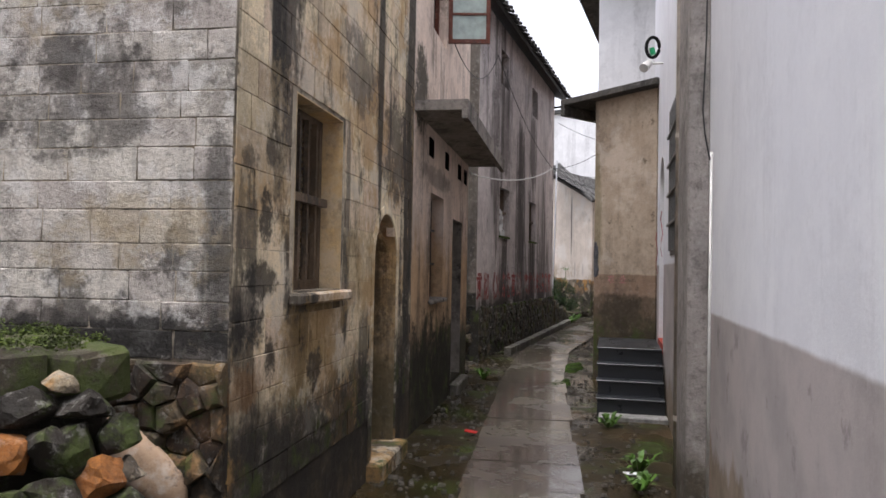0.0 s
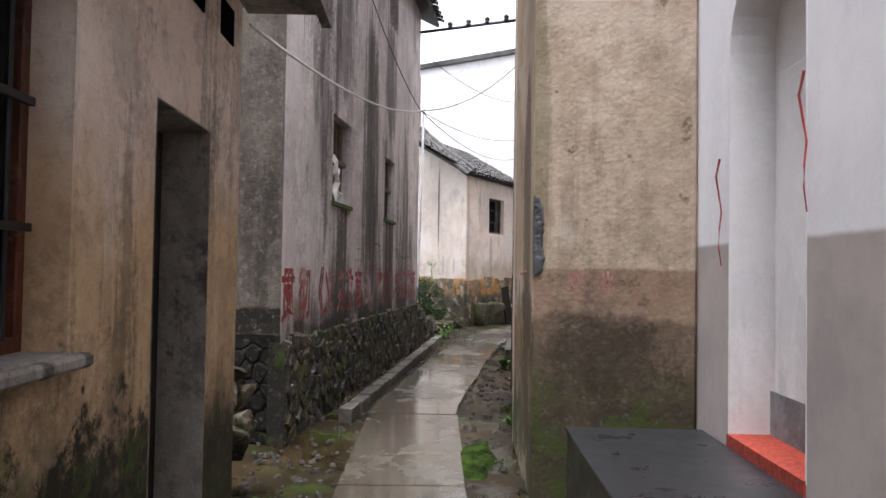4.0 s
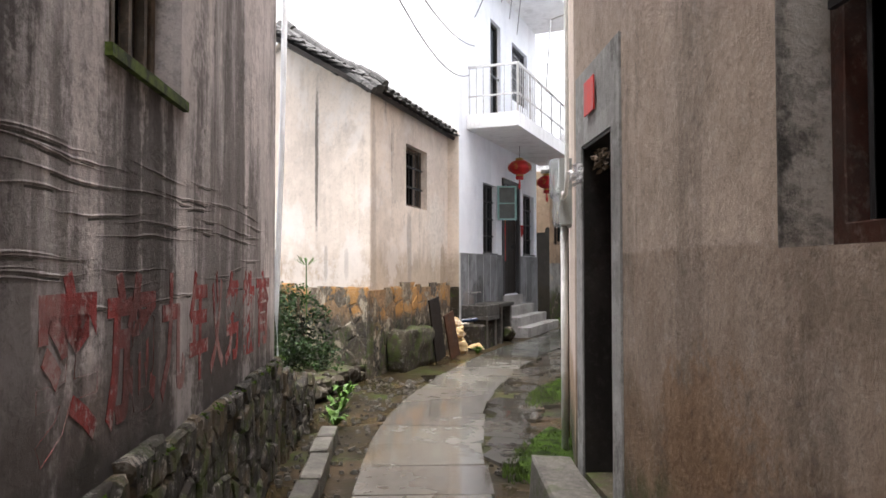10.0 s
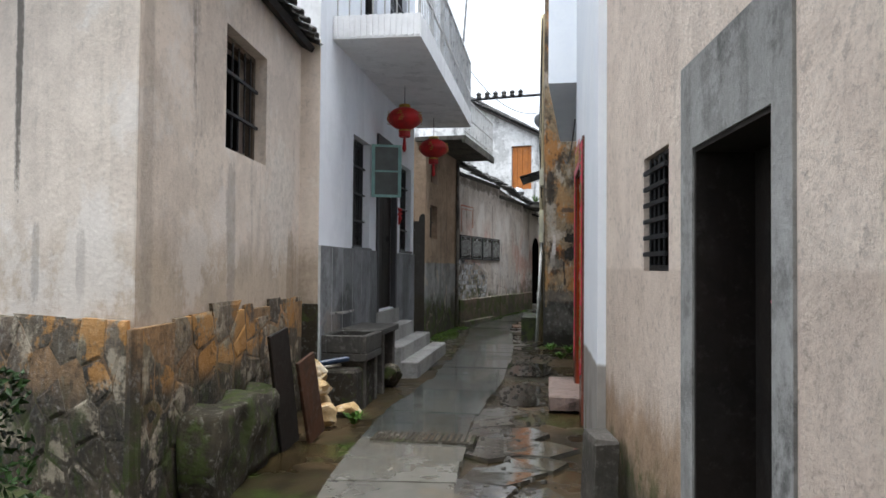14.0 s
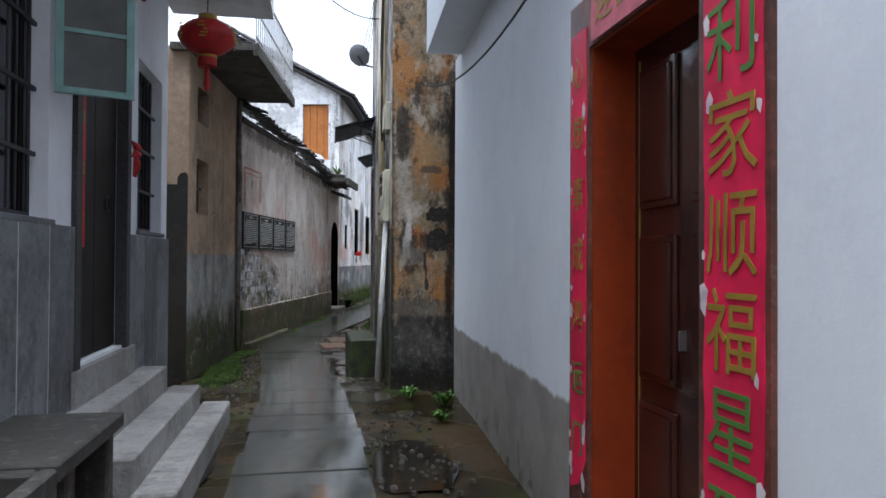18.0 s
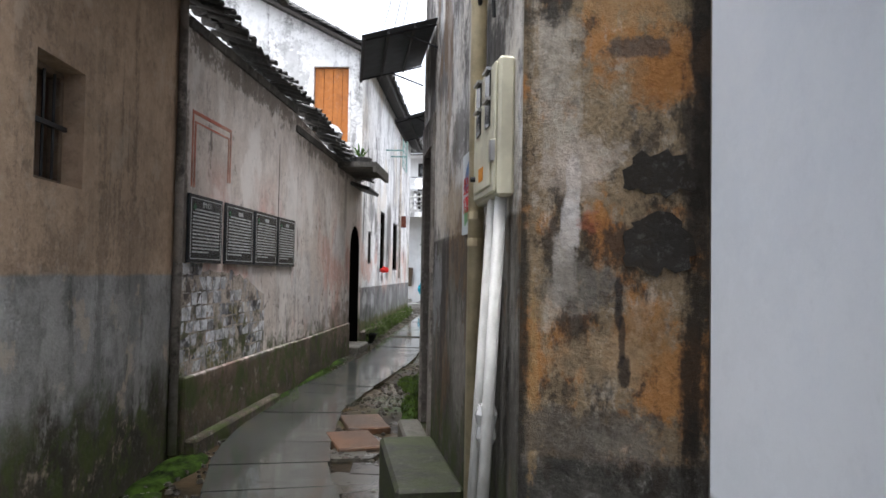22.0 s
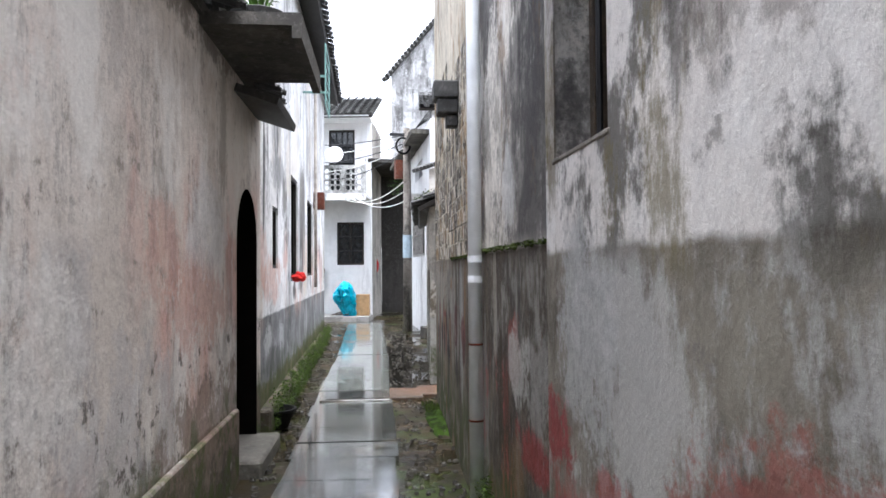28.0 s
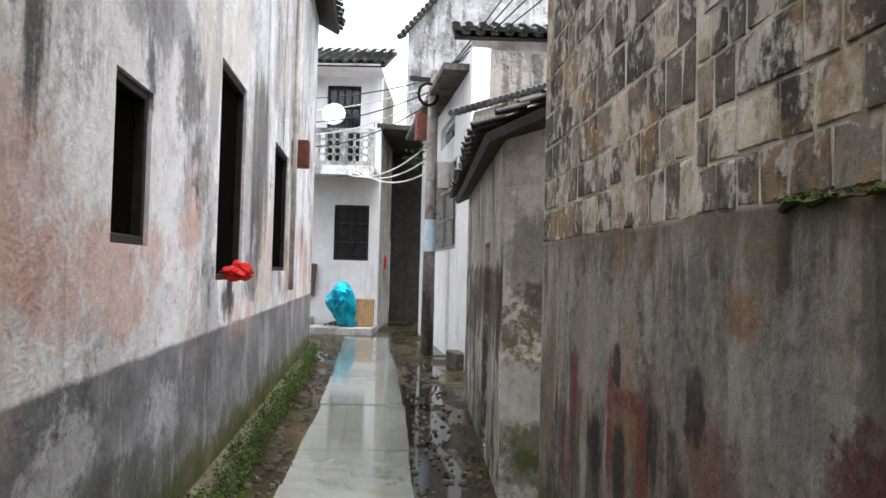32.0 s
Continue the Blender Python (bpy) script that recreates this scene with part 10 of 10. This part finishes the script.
cover = thing("inspection_cover", "square concrete inspection cover in the path", "cover", pose(-9.65, 41.9, ground_z(41.9)))
part("frame", boxes((-0.4, 0.4, -0.32, 0.32, 0.0, 0.024), bevel=0.004), M["slab_grey"], cover, "", pose(-9.68, 41.9, ground_z(41.9) + 0.0, 0, 0, -12))
part("lid", boxes((-0.33, 0.33, -0.25, 0.25, 0.024, 0.03)), M["slab_wet"], cover, "", pose(-9.68, 41.9, ground_z(41.9) + 0.0, 0, 0, -12))

# rubble between the plaster house and the slogan house, and at the start
brk = rock_meshes("rock", M["rubble_warm"], 4, 15)
spots = []
for k in range(46):
    s, d, z = rng.uniform(0.05, 0.75), rng.uniform(0.0, 0.5), 0.1 + 0.85 * rng.random() ** 1.4
    p = along(A0, UA, 7.58 + 0.55 * rng.random(), 0.05 + 0.6 * rng.random())
    spots.append((p[0], p[1], z, rng.uniform(0.16, 0.34), rng.uniform(0.14, 0.3), rng.uniform(0.1, 0.2), rng.uniform(0, 360)))
heap("rock", "broken ochre rock in a rubble heap between two houses", spots, brk, "rubble heap")
big = thing("boulder", "large smooth ochre boulder in the foundation", "boulder", pose(-3.3, 1.2, 0.6))
bm = bmesh.new()
bmesh.ops.create_icosphere(bm, subdivisions=3, radius=0.5)
for v in bm.verts:
    v.co *= 1 + 0.12 * noise.noise(v.co * 3)
part("stone", bm, masonry("boulder_stone", (0.40, 0.285, 0.19), (0.30, 0.21, 0.14), streak=0.2, blotch=0.35, grit=0.3, seed=61.0, spots=(((0.48, 0.43, 0.37), 3.0, 0.58, 0.6), ((0.04, 0.035, 0.03), 2.4, 0.6, 0.8))), big, "", Matrix.Translation((-3.27, 1.4, 0.66)) @ pose(0, 0, 0, 0, 0, 34) @ pose(0, 0, 0, 0, 38, 0) @ Matrix.Diagonal((0.6, 0.16, 0.26, 1)), smooth=True)
spots, dark_spots = [], []
for k in range(34):
    x, y = -2.68 - 0.1 * rng.random(), 0.55 + 0.5 * rng.random()
    row = (x, y, 0.0 + 0.65 * rng.random(), rng.uniform(0.12, 0.26), rng.uniform(0.12, 0.24), rng.uniform(0.1, 0.2), rng.uniform(0, 360))
    (spots if k % 7 == 0 else dark_spots).append(row)
heap("rock", "rust-orange rock in the mossy garden wall", spots, rock_meshes("rock", masonry("orange_rock", (0.30, 0.13, 0.035), (0.20, 0.085, 0.025), blotch=0.4, seed=62.0), 3, 16), "garden wall rocks")
heap("rock", "dark mossy rock in the garden wall", dark_spots, rock_meshes("rock", masonry("dark_rock", (0.06, 0.052, 0.04), (0.03, 0.026, 0.02), streak=0.4, blotch=0.5, grit=0.9, seed=74.0, piece=0.4, moss=(2, 0.5)), 4, 17), "garden wall rocks")
solo("garden_wall_core", boxes((-3.9, -2.8, 0.55, 1.08, -0.1, 1.1), bevel=0.03), M["rubble_bed"], "dark earth core of a low garden wall", "garden wall")
CAPROCK = masonry("mossy_cap", (0.11, 0.09, 0.055), (0.06, 0.05, 0.032), grit=0.8, seed=63.0, moss=(2, 0.42))
heap("stone", "square mossy capstone on the garden wall", [(-2.88, 1.0, 1.16, 0.27, 0.24, 0.2, 20), (-3.0, 0.74, 1.17, 0.34, 0.26, 0.2, 8), (-3.3, 0.9, 1.17, 0.4, 0.4, 0.2, -5)], block_meshes("capstone", CAPROCK, 3, 0.1, 0.05, 4), "capstones")
ORANGE = rock_meshes("rock", masonry("rust_rock", (0.42, 0.17, 0.04), (0.28, 0.11, 0.03), blotch=0.4, grit=0.7, seed=62.5), 2, 18)
heap("rock", "rust-orange rock in the mossy garden wall", [(-2.76, 0.72, 0.93, 0.17, 0.2, 0.17, 15), (-2.66, 1.0, 0.82, 0.17, 0.2, 0.15, -20)], ORANGE, "garden wall rocks")
DARKROCK = rock_meshes("rock", masonry("wet_dark_rock", (0.034, 0.028, 0.022), (0.016, 0.014, 0.011), streak=0.3, blotch=0.5, grit=0.9, seed=74.5, rough=0.9, moss=(2, 0.46)), 4, 19)
heap("rock", "dark mossy rock in the garden wall", [(-2.8, 0.8, 1.06, 0.2, 0.26, 0.16, 10), (-2.74, 0.97, 1.06, 0.18, 0.2, 0.12, -12), (-2.72, 0.84, 0.93, 0.18, 0.16, 0.2, 30), (-2.7, 0.93, 0.9, 0.16, 0.16, 0.2, 50), (-2.82, 0.62, 1.1, 0.22, 0.24, 0.18, 5), (-2.74, 0.62, 0.82, 0.2, 0.22, 0.2, 24), (-2.68, 0.86, 0.76, 0.2, 0.22, 0.2, -8), (-2.66, 0.72, 0.7, 0.2, 0.22, 0.22, 14), (-2.62, 1.08, 0.68, 0.18, 0.2, 0.2, 35), (-2.72, 1.07, 0.95, 0.16, 0.14, 0.16, 60)], DARKROCK, "garden wall rocks")
heap("rock", "pale rock in the garden wall", [(-2.76, 0.9, 1.15, 0.12, 0.13, 0.09, 20), (-2.68, 1.1, 0.82, 0.12, 0.12, 0.1, 40)], rock_meshes("rock", M["rubble_warm"], 2, 20), "garden wall rocks")
bm = bmesh.new()
for k in range(90):
    leaves(bm, (-3.9 + 1.05 * rng.random() ** 0.7, 0.6 + 0.5 * rng.random(), 1.255 + 0.03 * rng.random()), 0.06, 40, 0.009, rng, 0.5)
solo("moss_cushion", bm, M["moss"], "thick moss on the garden wall", "moss", kind="stuff")

# a low bank below the bush, and flat stones let into the wet verges
M["verge"] = slab_stone("verge_stone", (0.06, 0.055, 0.045), (0.036, 0.033, 0.027), 0.6)
bank = thing("stone_bank", "low mossy retaining wall of dark stones below the bush", "retaining wall", pose(-13.0, 18.4, 0.1))
bm = bmesh.new()
rim = [along(C0, UC, 7.43, 5.0) + (0.5,), along(C0, UC, 7.43, 0.03) + (0.72,), along(C0, UC, 9.5, 0.03) + (0.37,), (-12.95, 19.78, 0.28), (-16.5, 21.3, 0.28)]
top_, low_ = [bm.verts.new(v) for v in rim], [bm.verts.new((x, y, -0.05)) for x, y, z in rim]
hub_ = bm.verts.new((-13.6, 18.6, 0.42))
for k in range(5):
    bm.faces.new((top_[k], top_[(k + 1) % 5], hub_))
    bm.faces.new((low_[k], low_[(k + 1) % 5], top_[(k + 1) % 5], top_[k]))
part("earth_core", bm, M["bank_earth"], bank, "", Matrix.Identity(4))
bank_me = rock_meshes("bank_stone", M["bank"], 6, 33)
for k in range(30):
    u = rng.random()
    x, y = along(C0, UC, 9.48, 0.05)
    x, y = x + (-12.95 - x) * u, y + (19.75 - y) * u
    piece("bank_stone", bank_me[k % 6], bank, pose(x + rng.uniform(-0.04, 0.04), y, rng.uniform(0.14, 0.34 - 0.1 * u), rng.uniform(-20, 20), rng.uniform(-20, 20), rng.uniform(0, 180)) @ Matrix.Diagonal((rng.uniform(0.12, 0.26), rng.uniform(0.1, 0.2), rng.uniform(0.08, 0.16), 1)))
rubble(w_c, bank, "bank_stone", M["rubble"], 7.42, 9.5, -0.02, 0.78, 0.16, 0.12, 0.04, 0.004, 15, keep=lambda s, z, r: z < 0.74 - 0.17 * (s - 7.42), base=0.05)
bm = bmesh.new()
bmesh.ops.create_cube(bm, size=1.0)
bmesh.ops.subdivide_edges(bm, edges=bm.edges[:], cuts=7, use_grid_fill=True)
for v in bm.verts:
    r = Vector((v.co.x * 1.4, v.co.y * 0.24, v.co.z * 0.6))
    v.co = r * (1 - 0.16 * max(0.0, abs(v.co.x) + abs(v.co.z) - 0.55)) + Vector((0, 1, 1)) * 0.05 * noise.noise(r * 5) + Vector((0, 0, 0.06 * noise.noise(r * 2.2)))
solo("mossy_block", bm, masonry("moss_block", (0.06, 0.05, 0.032), (0.028, 0.024, 0.014), streak=0.3, blotch=0.5, grit=0.9, seed=75.0, moss=(1.1, 0.47)), "mossy lump of old masonry at the wall foot", "masonry block", w_d.m @ pose(1.1, -0.18, 0.42), smooth=True)
for name, label, y0, y1, lo, hi, n in (("flagstone", "flat worn stone let into the wet verge", 16.5, 23.5, 0.5, 1.05, 34), ("flagstone", "flat worn stone let into the wet verge", 28.5, 33.0, 0.48, 0.8, 14)):
    verge = thing("verge_paving", "flat uneven stones set beside the path, wet and mossy", "paving", pose(0, 0, 0))
    for k in range(n):
        x, y = beside(y0 + (y1 - y0) * k / n, y0 + (y1 - y0) * (k + 1) / n, lo, hi)()
        sides, r = rng.randint(4, 5), rng.uniform(0.2, 0.34)
        a0 = rng.uniform(0, 6.28)
        bm = bmesh.new()
        ring = [(r * rng.uniform(0.8, 1.15) * math.cos(a0 + 6.283 * i / sides), r * rng.uniform(0.8, 1.15) * math.sin(a0 + 6.283 * i / sides)) for i in range(sides)]
        hi_ = [bm.verts.new((px * 0.94, py * 0.94, 0.012 + rng.uniform(-0.004, 0.004))) for px, py in ring]
        lo_ = [bm.verts.new((px, py, -0.06)) for px, py in ring]
        bm.faces.new(hi_)
        for i in range(sides):
            bm.faces.new((hi_[i], lo_[i], lo_[(i + 1) % sides], hi_[(i + 1) % sides]))
        part("flagstone", bm, M["verge"], verge, "", pose(x, y, ground_z(y) - 0.02))

# ---- laid stones, last ----
courses(w_a, w_a.ob, "stone_block", block_meshes("stone_block", M["ashlar"], 6, 0.022, 0.012, 2), 0.0, 3.7, 0.42, 4.1, 0.178, (0.27, 0.46), 0.006, [(0.66, 1.6, 1.36, 2.58), (2.30, 3.16, 0.0, 1.64), (2.36, 3.10, 1.64, 1.86), (2.5, 2.96, 1.86, 2.05)], 3, 0.0035, 0.4)
courses(w_ae, w_ae.ob, "stone_block", block_meshes("stone_block", M["ashlar_end"], 7, 0.03, 0.02, 3), 0.0, 1.7, 1.14, 3.2, 0.14, (0.22, 0.38), 0.004, (), 4, 0.003, 0.5)
rubble(w_ae, w_ae.ob, "foundation_stone", M["foundation"], 0.0, 1.5, 0.0, 1.13, 0.13, 0.10, 0.05, 0.001, 21)
rubble(w_c, bed, "rubble_stone", M["rubble"], -0.02, 7.37, -0.02, 0.9, 0.16, 0.13, 0.032, 0.004, 5, top=0.07, base=0.04)
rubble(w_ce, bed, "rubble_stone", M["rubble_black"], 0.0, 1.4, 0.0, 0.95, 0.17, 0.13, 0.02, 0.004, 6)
rubble(w_d, bed_d, "rubble_stone", M["rubble_warm"], 0.0, w_d.L, 0.05, 1.30, 0.30, 0.22, 0.012, 0.006, 6, top=0.16, base=0.04)
rubble(w_dg, bed_g, "rubble_stone", M["rubble_warm"], 0.0, 3.4, 0.05, 1.30, 0.30, 0.22, 0.012, 0.006, 7, top=0.16, base=0.04)
courses(w_m, w_m.ob, "field_stone", block_meshes("field_stone", M["fieldstone"], 7, 0.04, 0.045, 7), 0.0, 2.3, 2.0, 3.6, 0.125, (0.08, 0.18), 0.003, (), 8, 0.009, 0.6)
courses(w_m, w_m.ob, "field_stone", block_meshes("field_stone", M["fieldstone"], 5, 0.04, 0.045, 9), 2.31, 4.07, 2.0, 3.9, 0.155, (0.1, 0.2), 0.003, (), 9, 0.009, 0.6)
bm = bmesh.new()
rng = random.Random(93)
top = [(0.0 + 0.11 * k, 1.76 - 0.28 * max(0, 0.11 * k - 1.0) ** 1.3 + rng.uniform(-0.05, 0.05)) for k in range(20)]
low = [(0.11 * k, 0.885) for k in range(20)]
up, dn = [bm.verts.new((x, -0.003, z)) for x, z in top], [bm.verts.new((x, -0.003, z)) for x, z in low]
upb, dnb = [bm.verts.new((x, 0.0, z)) for x, z in top], [bm.verts.new((x, 0.0, z)) for x, z in low]
for k in range(19):
    bm.faces.new((dn[k], dn[k + 1], up[k + 1], up[k]))
    bm.faces.new((up[k], up[k + 1], upb[k + 1], upb[k]))
bm.faces.new((dn[19], dnb[19], upb[19], up[19]))
part("brick_bed", bm, masonry("broken_plaster", (0.50, 0.43, 0.36), (0.36, 0.305, 0.255), streak=0.3, blotch=0.4, grit=0.8, seed=71.0, moss=(1.35, 0.46), spots=(((0.07, 0.06, 0.055), 3.4, 0.58, 0.85), ((0.30, 0.32, 0.35), 5.0, 0.58, 0.6))), plaque_yard, "dark broken mortar where the plaster has fallen", w_k1.m)
BRK = masonry("blue_brick", (0.60, 0.61, 0.63), (0.42, 0.425, 0.44), streak=0.2, blotch=0.45, grit=0.7, seed=70.0, piece=0.4,
              spots=(((0.58, 0.52, 0.45), 3.4, 0.6, 0.8), ((0.03, 0.027, 0.026), 2.4, 0.575, 0.85), ((0.72, 0.73, 0.75), 5, 0.56, 0.75), ((0.20, 0.17, 0.035), 3.0, 0.585, 0.7, 1.0, 0.8, 1.4)), moss=(1.1, 0.5))
courses(w_k1, w_k1.ob, "brick", block_meshes("brick", BRK, 7, 0.05, 0.07, 8), 0.0, 2.1, 0.88, 1.8, 0.118, (0.09, 0.24), 0.006, (), 9, 0.013, 1.6, keep=lambda s, z, r: r.random() < 0.9 and z < 1.70 - 0.28 * max(0, s - 1.0) ** 1.3 + 0.2 * noise.noise((s * 2.2, z * 2.2, 4)))
kb = thing("kerb", "line of grey kerb stones along the slogan house", "kerb", Matrix.Translation(w_c.xyz(1, 0, 0.3)), kind="structure")
rng = random.Random(91)
s = 0.9
while s < 8.0:
    L = rng.uniform(0.35, 0.7)
    z = ground_z(w_c.xyz(s, 0)[1])
    m = Matrix.Translation(w_c.xyz(s + L / 2, z + 0.035, 0.34 + 0.02 * rng.random())) @ w_c.m.to_3x3().to_4x4() @ Matrix.Diagonal((L - 0.015, 0.14, 0.16, 1))
    piece("kerb_stone", kerb_me[int(rng.random() * 4)], kb, m)
    s += L
ga = block_meshes("granite_panel", M["granite"], 3, 0.01, 0.002, 12)
joint = part("dado", boxes((0.0, 2.45, -0.023, 0.0, 0.15, 1.83), (3.7, 5.17, -0.023, 0.0, 0.15, 1.83)), plain("pale_joint", (0.55, 0.56, 0.55), 0.8), balcony_house, "pale joints between granite panels", w_f.m)
for a, b in ((0.0, 2.45), (3.7, 5.17)):
    n = round((b - a) / 0.42)
    for k in range(n):
        c = a + (k + 0.5) * (b - a) / n
        piece("granite_panel", ga[k % 3], joint, w_f.m @ pose(c, -0.012, 0.99) @ Matrix.Diagonal(((b - a) / n - 0.024, 0.03, 1.68, 1)))
pave()
